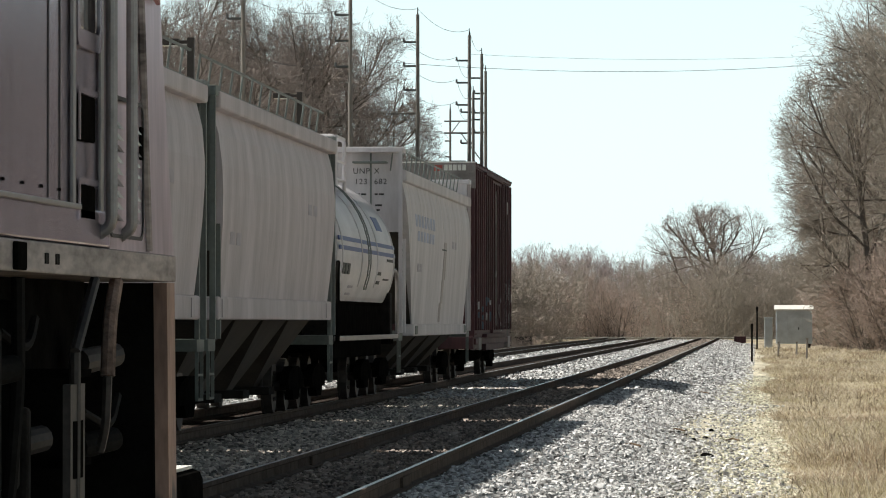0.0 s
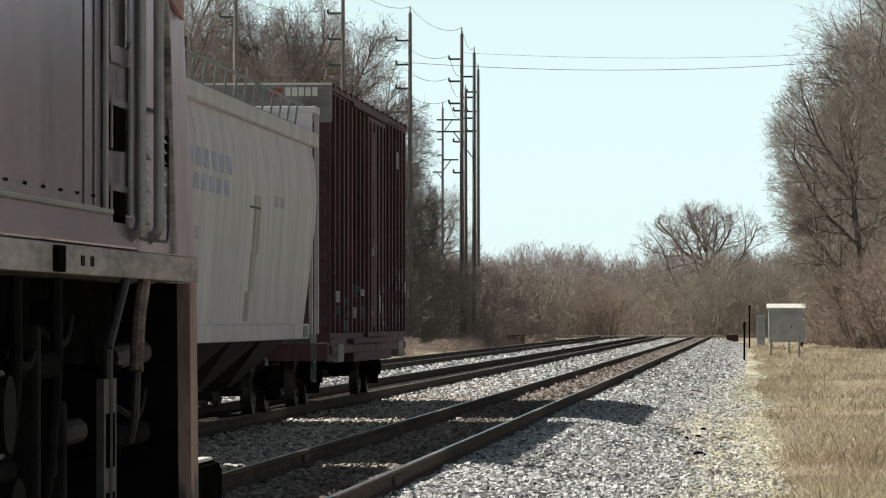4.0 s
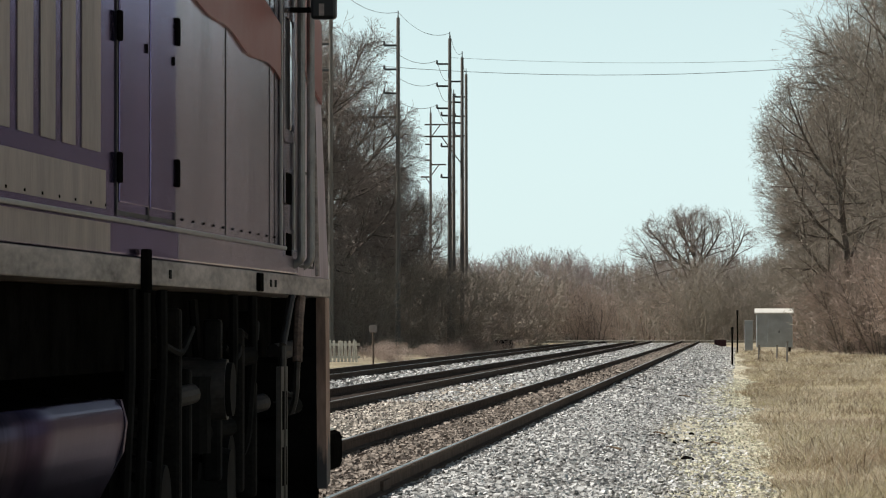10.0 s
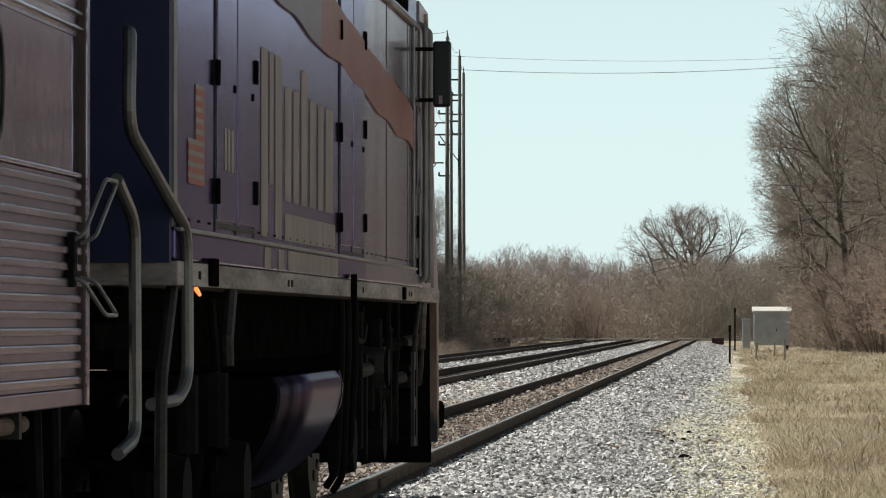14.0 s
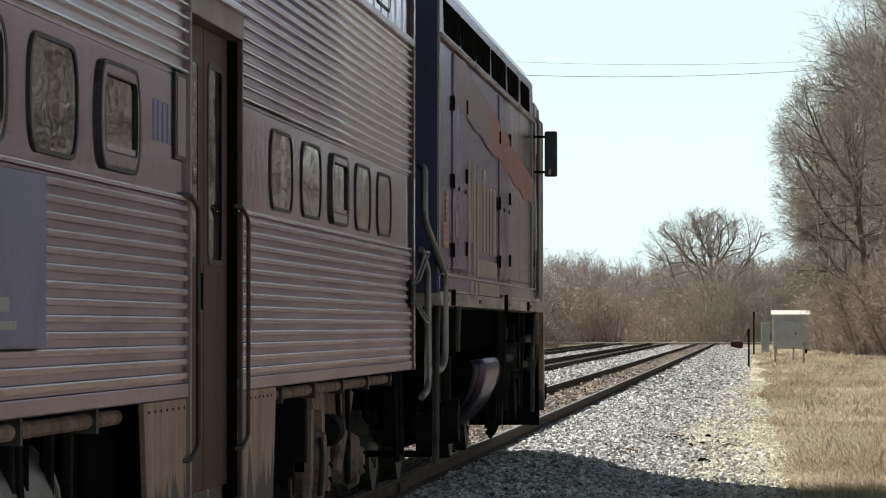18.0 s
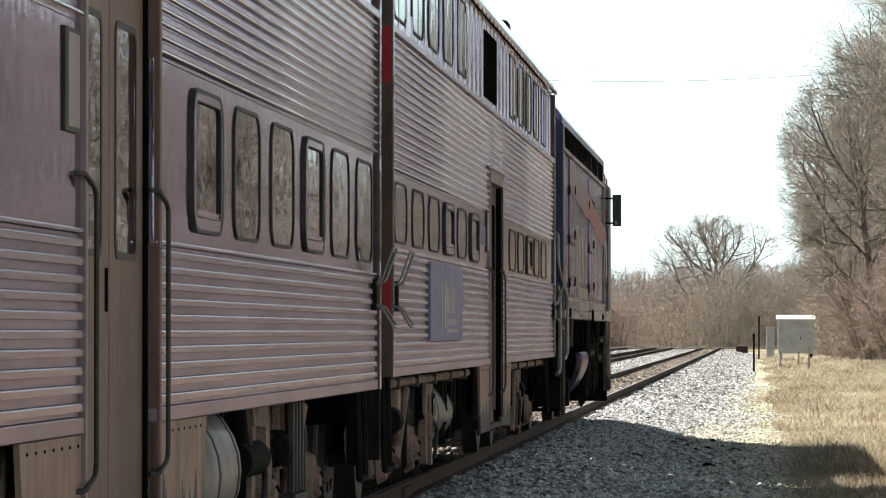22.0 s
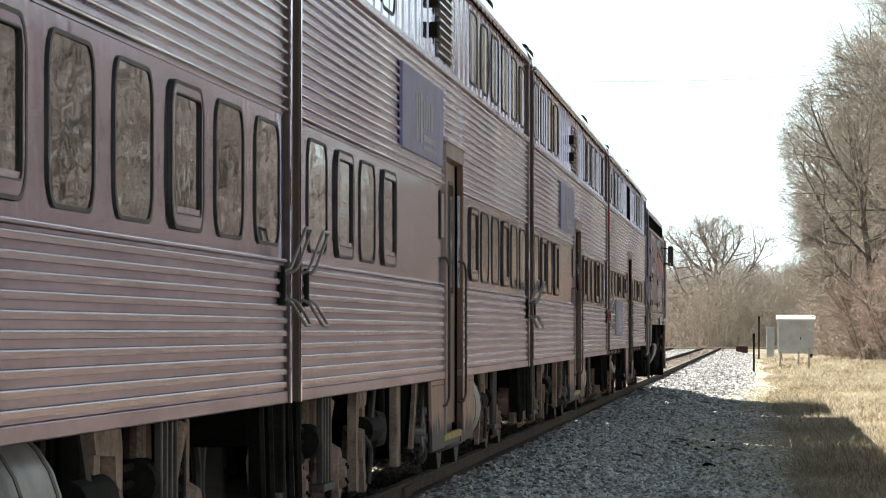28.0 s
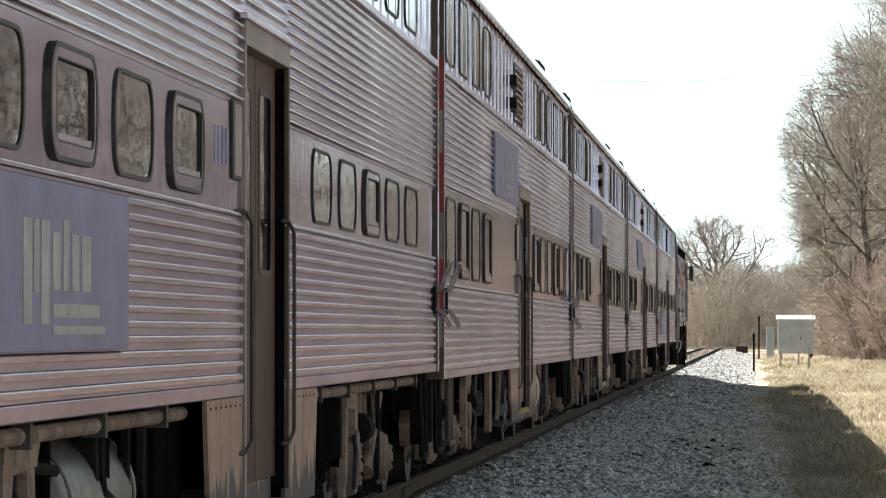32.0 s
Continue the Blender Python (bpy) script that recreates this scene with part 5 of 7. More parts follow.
        lo = [(a + (slant if a < d0 - 0.1 else 0), 0.45), (b - (slant if b > d1 + 0.1 else 0), 0.45), (b, zb - 0.003), (a, zb - 0.003)]
        extrude(bm, lo, 1.455, 1.478, axis="x")
        plate = part("step_skirt", bm, SKIRT, c, "worn beige steel skirt beside the steps, peeled below")
        tagged(part("rivets", boxes(*[(1.478, 1.481, y, y + 0.025, zb - 0.05, zb - 0.038) for y in np.arange(a + 0.15, b - 0.1, 0.2)]), BLACK, plate), kind="stuff")
    for y in (d0 + 0.12, d1 + 0.16):
        bm = bmesh.new()
        pipe(bm, bend([(1.47, y - 0.3, 2.03), (1.505, y - 0.25, 2.03), (1.512, y, 1.97), (1.512, y, 0.86), (1.505, y - 0.25, 0.8), (1.47, y - 0.3, 0.8)], 0.06), 0.011)
        part("grab_rail", bm, WORNDARK, c, "long dark door grab rail")
    latch = part("latch_box", boxes((1.474, 1.486, d0 - 0.5, d0 - 0.14, 2.18, 2.58), bevel=0.004), RUBBER, c, "dark-edged latch cover")
    part("cover", boxes((1.486, 1.49, d0 - 0.45, d0 - 0.17, 2.2, 2.56), bevel=0.002), PLATE, latch)
    each("number_bar", [] if kind == 2 else [(1.474, 1.4765, y, y + 0.1, 2.24, 2.42) for y in (d0 - 1.18, d0 - 1.02, d0 - 0.86, d0 - 0.7)], SIGNBLUE, c, "faded stencilled number")
    # painted panel with a faded emblem
    if kind == 1:
        y0, y1, z0, z1 = -9.0, -5.2, 1.345, 1.975
    else:
        y0, y1, z0, z1 = -5.4, -1.2, 2.77, 3.4
    sign = part("painted_panel", boxes((1.48, 1.504, y0, y1, z0, z1), bevel=0.003), SIGNBLUE, c, "blue-grey painted panel with a faded cream emblem")
    w, h = y1 - y0, z1 - z0
    shapes = [(0.3, 0.35, 0.16, 0.76), (0.362, 0.392, 0.34, 0.76), (0.404, 0.454, 0.16, 0.76), (0.475, 0.52, 0.36, 0.7), (0.54, 0.575, 0.36, 0.78), (0.595, 0.64, 0.36, 0.7), (0.66, 0.72, 0.36, 0.7), (0.475, 0.78, 0.2, 0.28), (0.475, 0.82, 0.1, 0.15)]
    each("emblem_stroke", [(1.504, 1.507, y0 + a * w, y0 + b * w, z0 + e * h, z0 + f * h) for a, b, e, f in shapes], FADED if kind == 1 else GHOST, sign)
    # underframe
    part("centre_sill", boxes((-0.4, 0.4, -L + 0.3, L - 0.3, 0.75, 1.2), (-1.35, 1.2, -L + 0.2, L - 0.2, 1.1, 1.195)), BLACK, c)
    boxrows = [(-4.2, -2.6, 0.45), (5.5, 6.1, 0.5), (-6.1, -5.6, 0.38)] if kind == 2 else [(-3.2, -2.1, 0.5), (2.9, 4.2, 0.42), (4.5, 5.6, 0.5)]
    # Added unseen blockers that stop sunlight and bright ballast showing under the car.
    part("far_side_skirt", boxes((-1.42, -1.36, -12.3, 12.3, 0.12, 1.1), bevel=0.01), BLACK, c, "added black sheet that blocks light along the far side")
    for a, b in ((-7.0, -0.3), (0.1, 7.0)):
        part("far_side_equipment", boxes((-1.3, -0.85, a, b, 0.28, 1.1), bevel=0.03), BLACK, c, "added black boxes that block light on the far side")
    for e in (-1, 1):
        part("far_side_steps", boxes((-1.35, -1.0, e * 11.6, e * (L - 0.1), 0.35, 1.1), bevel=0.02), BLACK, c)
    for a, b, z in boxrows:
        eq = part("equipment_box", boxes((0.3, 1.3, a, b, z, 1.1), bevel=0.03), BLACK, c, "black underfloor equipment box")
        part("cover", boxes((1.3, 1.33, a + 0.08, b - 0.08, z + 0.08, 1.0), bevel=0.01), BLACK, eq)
    bm = bmesh.new()
    tank_y = (-5.9, -3.4) if kind == 1 else (3.6, 5.1)
    r0 = 0.29 if kind == 1 else 0.42
    dome = [(tank_y[0] + 0.22 * (1 - math.cos(k * 0.26)), r0 * math.sin(k * 0.26) + 0.004) for k in range(7)]
    dome += [(tank_y[0] + tank_y[1] - a, b) for a, b in reversed(dome)]
    for (a, ra), (b, rb) in itertools.pairwise(dome):
        cylinder(bm, (1.02, a, 0.7), (1.02, b, 0.7), ra, rb, 28, caps=False)
    bmesh.ops.remove_doubles(bm, verts=bm.verts, dist=0.002)
    for f in bm.faces:
        f.smooth = True
    tank = part("air_tank", bm, TANKDIM if kind == 1 else TANKPAINT, c, "pale grey cylindrical air reservoir")
    for y in (tank_y[0] + 0.35, tank_y[1] - 0.35):
        part("tank_strap", cylinder(bmesh.new(), (1.02, y, 0.7), (1.02, y + 0.06, 0.7), r0 + 0.008, sides=28), WORNDARK, tank)
    if kind == 2:
        for k, (y, z, r) in enumerate(((-2.35, 0.62, 0.05), (-2.2, 0.78, 0.035), (-2.05, 0.56, 0.045), (-1.95, 0.7, 0.03))):
            valve = part("brake_valve", cylinder(bmesh.new(), (1.34, y, z), (1.44, y, z), r, r * 0.8, 12), TANKPAINT, c, "bright worn brake valve")
            part("valve_pipe", pipe(bmesh.new(), bend([(1.4, y, z), (1.42, y + 0.05, z - 0.14), (1.38, y + 0.2, z - 0.2)], 0.05), 0.016, 6), TANKPAINT, valve)
        part("slanted_bracket", extrude(bmesh.new(), [(-3.1, 0.5), (-2.9, 0.5), (-2.45, 1.05), (-2.65, 1.05)], 1.36, 1.39, axis="x"), DUSTY, c, "dusty slanted bracket")
        part("slanted_bracket", extrude(bmesh.new(), [(-2.5, 0.66), (-2.36, 0.66), (-1.95, 1.05), (-2.12, 1.05)], 1.4, 1.42, axis="x"), WORNDARK, c, "worn slanted bracket")
        part("drop_post", boxes((1.34, 1.4, -4.62, -4.3, 0.4, 1.02), bevel=0.01), DUSTY, c, "dusty drop post under the sill")
    for a, b in ((-L + 0.8, d0 - 1.55), (d1 + 1.85, L - 0.8)):
        if kind == 2:
            continue
        lag = part("brake_pipe", pipe(bmesh.new(), [(1.36, a, zb - 0.06), (1.36, b, zb - 0.06)], 0.034, 12), DUSTY, c, "dusty lagged pipe under the sill")
        each("pipe_clamp", [(1.31, 1.41, y, y + 0.06, zb - 0.11, zb - 0.004) for y in np.arange(a + 0.9, b, 1.9)], WORNDARK, lag)
    for y in (-3.9, -3.4, 5.1):
        part("drain_pipe", pipe(bmesh.new(), bend([(1.3, y, 1.1), (1.28, y + 0.1, 0.7), (1.25, y + 0.45, 0.45)], 0.12), 0.03, 6), SHADEGREY, c)
    rng = random.Random(kind)
    for k in range(12):
        y = rng.choice((rng.uniform(-6.6, d0 - 1.4), rng.uniform(d1 + 1.2, 6.6)))
        part("bracket", boxes((1.2, 1.3, y, y + rng.uniform(0.05, 0.14), rng.uniform(0.4, 0.7), 1.1), bevel=0.01), rng.choice((SHADEGREY, BLACK)), c)
    for k in range(8):
        y, z = rng.choice((rng.uniform(-12.0, d0 - 1.6), rng.uniform(d1 + 1.2, 11.0))), rng.uniform(0.55, 1.0)
        part("conduit", pipe(bmesh.new(), bend([(1.3, y, 1.1), (1.3, y + 0.06, z), (1.28, y + rng.uniform(0.3, 1.2), z - 0.05)], 0.08), rng.uniform(0.015, 0.03), 6), rng.choice((SHADEGREY, SHADESTEEL, BLACK)), c)
    for y in (-9.07, 9.07):
        coach_truck(c, y, kind == 2)
    return c


def locomotive():
    """A cowl-bodied diesel locomotive, cab leading; its local zero is the black joint in its sill."""
    c = empty("locomotive", "worn silver-grey cowl diesel passenger locomotive with faded red band", "locomotive")
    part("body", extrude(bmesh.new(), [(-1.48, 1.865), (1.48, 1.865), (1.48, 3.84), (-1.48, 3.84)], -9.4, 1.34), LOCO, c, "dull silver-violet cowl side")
    part("cab_body", extrude(bmesh.new(), [(-1.48, 1.865), (1.48, 1.865), (1.48, 3.84), (-1.48, 3.84)], 1.34, 7.0), LOCOCAB, c, "grey-mauve cab side with reflection streaks in its colour")
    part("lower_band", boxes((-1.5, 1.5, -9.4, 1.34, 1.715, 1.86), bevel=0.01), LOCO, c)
    part("lower_band", boxes((-1.5, 1.5, 1.342, 7.0, 1.715, 1.86), bevel=0.01), LOCOCAB, c)
    part("ledge", boxes((1.5, 1.525, -9.4, 6.1, 1.848, 1.868), bevel=0.004), PIPE, c, "bright edge of the body ledge")
    part("frame_sill", boxes((-1.5, 1.51, -9.4, 8.97, 1.595, 1.71), bevel=0.006), LOCOSILL, c, "cream frame sill with grime")
    each("sill_bracket", ((1.51, 1.545, -0.06, 0.06, 1.56, 1.75), (1.51, 1.53, 4.6, 4.8, 1.6, 1.7), (1.51, 1.53, -8.2, -7.9, 1.6, 1.74)), BLACK, c, bevel=0.006)
    each("sill_mark", [(1.51, 1.514, y, y + 0.08, 1.63, 1.67) for y in (-8.6, -4.3, -4.1, 0.9, 5.3, 5.55)], SHADEGREY, c)
    # end face
    part("rear_bulkhead", extrude(bmesh.new(), [(-1.48, 1.7), (1.48, 1.7), (1.48, 4.2), (1.2, 4.45), (-1.2, 4.45), (-1.48, 4.2)], -9.48, -9.4), LOCOBLUE, c, "dark blue end bulkhead")
    part("corner_strip", boxes((1.48, 1.492, -9.4, -9.28, 1.87, 4.2)), PIPE, c)
    # roof
    arc = [(1.48, 3.85), (1.47, 4.3), (1.36, 4.46), (1.1, 4.57), (0.5, 4.62), (0, 4.63)]
    part("roof", extrude(bmesh.new(), arc + [(-x, z) for x, z in arc[-2::-1]], -9.4, 6.6), LOCO, c, "grimy roof hood")
    for a, b in ((-8.6, -6.6), (-6.35, -4.4), (-4.15, -2.2), (-1.7, 0.7), (1.2, 3.2), (3.9, 5.6)):
        g = part("roof_grille", boxes((1.44, 1.485, a, b, 3.92, 4.2), bevel=0.005), BLACK, c, "black roof grille")
        each("grille_bar", [(1.485, 1.492, y, y + 0.02, 3.93, 4.19) for y in np.arange(a + 0.1, b, 0.3)], SHADEGREY, g)
    part("gutter", boxes((1.48, 1.515, -9.4, 6.6, 3.83, 3.87), bevel=0.005), LOCOSILL, c)
    # doors in the side, with dark joints and hinges
    each("door_joint", [(1.48, 1.486, y - 0.02, y + 0.02, 1.88, 3.8) for y in (-7.67, -5.88, -0.62, 0.38, 1.32, -6.75)] + [(1.48, 1.486, -7.65, -5.9, 1.9, 1.93), (1.48, 1.486, -0.6, 1.3, 1.885, 1.905)], RUBBER, c)
    for a, b in ((-7.63, -6.78), (-6.72, -5.91), (-0.58, 0.35), (0.41, 1.29)):
        d = part("engine_door", boxes((1.48, 1.492, a, b, 1.94, 3.77), bevel=0.004), LOCO, c, "hinged engine room door")
        part("latch", boxes((1.492, 1.5, b - 0.12, b - 0.09, 2.62, 2.66)), BLACK, d)
    for y in (-7.67, -5.88, -0.62, 1.32):
        for z in (2.02, 2.62, 3.3) if y in (-7.67, -0.62) else (2.06, 2.72, 3.35):
            h = part("hinge", boxes((1.488, 1.506, y - 0.04, y + 0.04, z, z + 0.13), bevel=0.006), BLACK, c)
    tagged(part("rivets", boxes(*[(1.48, 1.487, y, y + 0.03, 1.91, 1.922) for y in list(np.arange(-5.6, -0.8, 0.42)) + list(np.arange(1.6, 6.0, 0.42)) + list(np.arange(-9.2, -7.9, 0.42))]), BLACK, c), kind="stuff")
    # cab end: steps whose shaded recesses are black plates, handrails, shutters
    part("cab_post", boxes((1.485, 1.5, 6.05, 6.12, 1.87, 3.84), (1.485, 1.497, 6.78, 6.86, 1.72, 3.84), bevel=0.003), PIPE, c)
    for z0, z1 in ((2.12, 2.3), (1.81, 1.95)):
        st = part("step_slot", boxes((1.485, 1.5, 6.2, 6.62, z0, z1), bevel=0.01), BLACK, c, "black plate for the shade in a recessed step")
        part("slot_rim", boxes((1.5, 1.506, 6.16, 6.66, z1, z1 + 0.025), (1.5, 1.506, 6.16, 6.2, z0, z1)), LOCOCAB, st)
    w = part("cab_window", boxes((1.485, 1.495, 6.2, 6.72, 2.55, 3.2), bevel=0.01), GLASS, c, "dark cab side window")
    part("window_frame", ring_frame(bmesh.new(), rounded(6.14, 6.78, 2.48, 3.26, 0.06), rounded(6.2, 6.72, 2.55, 3.2, 0.04), 1.486, 1.502), LOCOCAB, w)
    # tapered nose
    bm = bmesh.new()
    lo, hi = [(-1.5, 7.0), (1.5, 7.0), (1.5, 8.97), (0.9, 9.5), (-0.9, 9.5), (-1.5, 8.97)], [(-1.48, 6.9), (1.48, 6.9), (1.45, 8.35), (0.85, 8.6), (-0.85, 8.6), (-1.45, 8.35)]
    a, b = [bm.verts.new((x, y, 1.712)) for x, y in lo], [bm.verts.new((x, y, 4.1)) for x, y in hi]
    for i in range(6):
        bm.faces.new((a[i], a[(i + 1) % 6], b[(i + 1) % 6], b[i]))
    bm.faces.new(a[::-1]), bm.faces.new(b)
    part("nose", bm, LOCONOSE, c, "silver cab nose")
    part("nose_edge", pipe(bmesh.new(), [(1.505, 8.1, 1.72), (1.475, 7.75, 4.05)], 0.02), LOCOSILL, c, "pale edge strip")
    part("cab_roof", boxes((-1.3, 1.3, 6.6, 8.1, 4.1, 4.4), bevel=0.12), LOCO, c)
    for y in (6.78, 7.36):
        part("handrail", pipe(bmesh.new(), bend([(1.48, y, 1.76), (1.54, y, 1.8), (1.54, y - 0.02, 3.87), (1.48, y - 0.02, 3.9)], 0.03), 0.024, 12), PIPE, c, "vertical grey cab handrail")
    part("panel_joint", ring_frame(bmesh.new(), rounded(6.98, 7.98, 1.76, 2.34, 0.08), rounded(7.0, 7.96, 1.775, 2.325, 0.07), 1.498, 1.5045), RUBBER, c, "dark joint round the louvered panel")
    for y in (7.14, 7.66):
        for k in range(9):
            part("louver", extrude(bmesh.new(), [(1.5, 1.83 + 0.047 * k), (1.524, 1.826 + 0.047 * k), (1.5, 1.858 + 0.047 * k)], y, y + 0.11), HUTROOF if k % 3 else LOCOSILL, c)
    each("panel_latch", ((1.5, 1.512, 7.05, 7.12, 2.1, 2.24), (1.5, 1.512, 7.84, 7.91, 2.1, 2.24)), BLACK, c, bevel=0.004)
    each("cab_seam", [(1.48, 1.4835, y, y + 0.018, 1.88, 3.82) for y in (3.4, 5.55, 5.82)], RUBBER, c)
    m = part("mirror", boxes((1.62, 1.77, 6.5, 6.58, 3.2, 3.74), bevel=0.02), MIRRORBLACK, c, "tall black wing mirror")
    each("bracket", ((1.48, 1.64, 6.52, 6.55, 3.66, 3.69), (1.48, 1.64, 6.52, 6.55, 3.24, 3.27)), BLACK, m)
    part("sticker", boxes((1.67, 1.7, 6.494, 6.5, 3.22, 3.29)), LOCOSILL, m)
    # faded paint
    def ragged(y0, y1):
        ys = np.arange(y0, y1 + 0.01, 0.35)
        top = [(y, min(3.8, 3.475 - 0.0525 * y) + 0.045 * noise.noise(Vector((y * 0.9, 3.1, 0)))) for y in ys]
        low = [(y, 3.081 - 0.0446 * y + 0.06 * noise.noise(Vector((y * 0.8, 7.7, 0)))) for y in ys]
        return top + low[::-1]
    part("red_band", extrude(bmesh.new(), ragged(-7.6, -2.0), 1.4815, 1.4945, axis="x"), LOCOROSE, c, "bleached end of the diagonal band")
    part("red_band", extrude(bmesh.new(), ragged(-2.0, 6.75), 1.4815, 1.4945, axis="x"), LOCORED, c, "faded diagonal orange-red band")
    part("red_band", extrude(bmesh.new(), [(7.2, 2.98), (8.5, 2.8), (8.44, 3.3), (7.2, 3.5)], 1.485, 1.503, axis="x"), LOCORED, c, "faded orange-red band on the nose")
    zs = [2.09 + 0.055 * k for k in range(9)]
    each("cream_stripe", [(1.481, 1.4845, -8.8 if k < 4 else -8.5, -8.15, z, z + 0.055) for k, z in enumerate(zs)], CREAM, c)
    each("red_stripe", [(1.4845, 1.4865, -8.8 if k < 4 else -8.5, -8.15, z, z + 0.03) for k, z in enumerate(zs)], STRIPERED, c, "red stripe of a striped marking")
    each("number_bar", [(1.492, 1.4945, y, y + 0.1, 2.2, 2.42) for y in (-7.35, -7.2, -7.05)], CREAM, c, "small cream marking")
    strokes = [(-5.5, -5.16, 1.9, 2.95), (-5.05, -4.85, 2.2, 2.95), (-4.74, -4.4, 1.9, 2.95), (-4.2, -3.84, 2.13, 2.8), (-3.7, -3.4, 2.13, 2.8), (-3.22, -2.86, 2.13, 2.95), (-2.68, -2.32, 2.13, 2.8), (-2.14, -1.8, 2.13, 2.8), (-1.62, -1.1, 2.13, 2.8), (-4.2, -0.95, 1.9, 2.06)]
    each("emblem_stroke", [(1.4805, 1.4845, *q) for q in strokes], CREAM, c, "faded cream block emblem stroke")
    each("emblem_foot", ((1.5, 1.5035, -5.5, -5.16, 1.72, 1.84), (1.5, 1.5035, -4.74, -4.42, 1.72, 1.84), (1.5, 1.5035, -4.2, -0.95, 1.72, 1.84)), CREAM, c)
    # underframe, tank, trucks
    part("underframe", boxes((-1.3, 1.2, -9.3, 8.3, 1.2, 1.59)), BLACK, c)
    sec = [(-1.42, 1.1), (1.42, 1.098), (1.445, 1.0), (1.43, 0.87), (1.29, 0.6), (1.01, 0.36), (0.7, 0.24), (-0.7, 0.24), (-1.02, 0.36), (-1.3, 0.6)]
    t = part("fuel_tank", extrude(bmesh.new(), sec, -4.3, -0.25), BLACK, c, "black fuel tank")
    curve = [(1.424, 1.1), (1.46, 1.06), (1.468, 1.0), (1.462, 0.94), (1.446, 0.87), (1.415, 0.78), (1.37, 0.69), (1.31, 0.6), (1.235, 0.515), (1.14, 0.44), (1.026, 0.37)]
    zs_fine = np.linspace(0, len(curve) - 1, 41)
    curve = [(float(np.interp(q, range(len(curve)), [p[0] for p in curve])), float(np.interp(q, range(len(curve)), [p[1] for p in curve]))) for q in zs_fine]
    curve = [curve[0]] + [((curve[i - 1][0] + 2 * curve[i][0] + curve[i + 1][0]) / 4, (curve[i - 1][1] + 2 * curve[i][1] + curve[i + 1][1]) / 4) for i in range(1, 40)] + [curve[-1]]
    skin = extrude(bmesh.new(), curve + [(x - 0.02, z + 0.004) for x, z in reversed(curve)], -4.28, -0.27)
    for f in skin.faces:
        f.smooth = len(f.verts) == 4
    part("side_sheet", skin, TANKSIDE, t, "scuffed bright tank side")
    part("end_flange", extrude(bmesh.new(), [(x * 1.02, z) for x, z in sec], -0.25, -0.2), TANKSIDE, t)
    for y in (3.2, -6.6):
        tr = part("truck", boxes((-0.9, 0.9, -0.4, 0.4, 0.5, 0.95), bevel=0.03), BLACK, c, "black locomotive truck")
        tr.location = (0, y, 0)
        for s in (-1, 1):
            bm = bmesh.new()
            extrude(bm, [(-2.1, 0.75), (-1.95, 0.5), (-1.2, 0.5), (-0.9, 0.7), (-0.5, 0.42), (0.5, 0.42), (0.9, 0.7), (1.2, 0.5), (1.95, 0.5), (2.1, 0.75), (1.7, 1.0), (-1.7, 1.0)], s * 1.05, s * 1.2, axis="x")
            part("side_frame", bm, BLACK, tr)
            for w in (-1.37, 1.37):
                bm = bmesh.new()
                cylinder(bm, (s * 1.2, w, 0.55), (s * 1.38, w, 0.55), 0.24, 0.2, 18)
                part("journal", bm, SHADESTEEL, tr, "round shade-dark journal cover")
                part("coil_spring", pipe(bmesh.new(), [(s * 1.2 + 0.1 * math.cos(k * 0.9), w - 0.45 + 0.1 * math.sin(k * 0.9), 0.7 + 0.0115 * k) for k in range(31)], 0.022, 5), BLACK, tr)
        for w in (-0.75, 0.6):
            part("brake_cylinder", cylinder(bmesh.new(), (1.26, w, 0.75), (1.26, w, 1.15), 0.1, 0.1, 12), SHADESTEEL, tr)
            part("brake_pipe", pipe(bmesh.new(), bend([(1.24, w + 0.2, 1.55), (1.28, w + 0.22, 1.0), (1.22, w + 0.5, 0.6)], 0.15), 0.025, 6), SHADESTEEL, tr)
        for w in (-1.37, 1.37):
            wheelset(tr, w, 0.5)
    # hanging pipes, sand hoses and steps behind the pilot
    for y, z1 in ((0.25, 0.4), (0.75, 0.35), (1.35, 0.5), (5.25, 0.75), (4.3, 0.9)):
        part("air_pipe", pipe(bmesh.new(), bend([(1.42, y, 1.58), (1.42, y + 0.02, 1.2), (1.38, y + 0.05, z1), (1.3, y + 0.2, z1 - 0.1)], 0.1), 0.026, 8), SHADESTEEL, c, "shade-dark hanging air pipe")
    for y0 in (6.1,):
        bm = bmesh.new()
        for a, b in (((1.5, y0 + 0.5, 1.58), (1.5, y0, 1.3)), ((1.5, y0, 1.3), (1.5, y0 - 0.02, 0.42))):
            pipe(bm, [a, b], 0.022, 8)
        box(bm, 1.48, 1.51, y0 - 0.18, y0 + 0.18, 0.42, 1.18)
        part("step_hanger", bm, WORNDARK, c, "worn pale step hanger plate")
        # Black plates paint the darkness of the hanger's slots.
        each("hanger_slot", [(1.51, 1.513, y0 - 0.12, y0 + 0.12, z, z + 0.22) for z in (0.5, 0.82)], BLACK, c)
    part("sand_hose", pipe(bmesh.new(), bend([(1.49, 7.25, 1.58), (1.5, 7.0, 1.42), (1.5, 6.95, 1.2)], 0.1), 0.03, 8), DUSTY, c, "worn pale sand hose")
    part("hose_tail", pipe(bmesh.new(), bend([(1.5, 6.95, 1.2), (1.49, 6.97, 1.0), (1.46, 7.02, 0.9)], 0.05), 0.02, 6), WORNDARK, c)
    each("step", [(0.95, 1.45, 6.3, 6.85, z, z + 0.03) for z in (0.5, 0.85, 1.2)], BLACK, c)
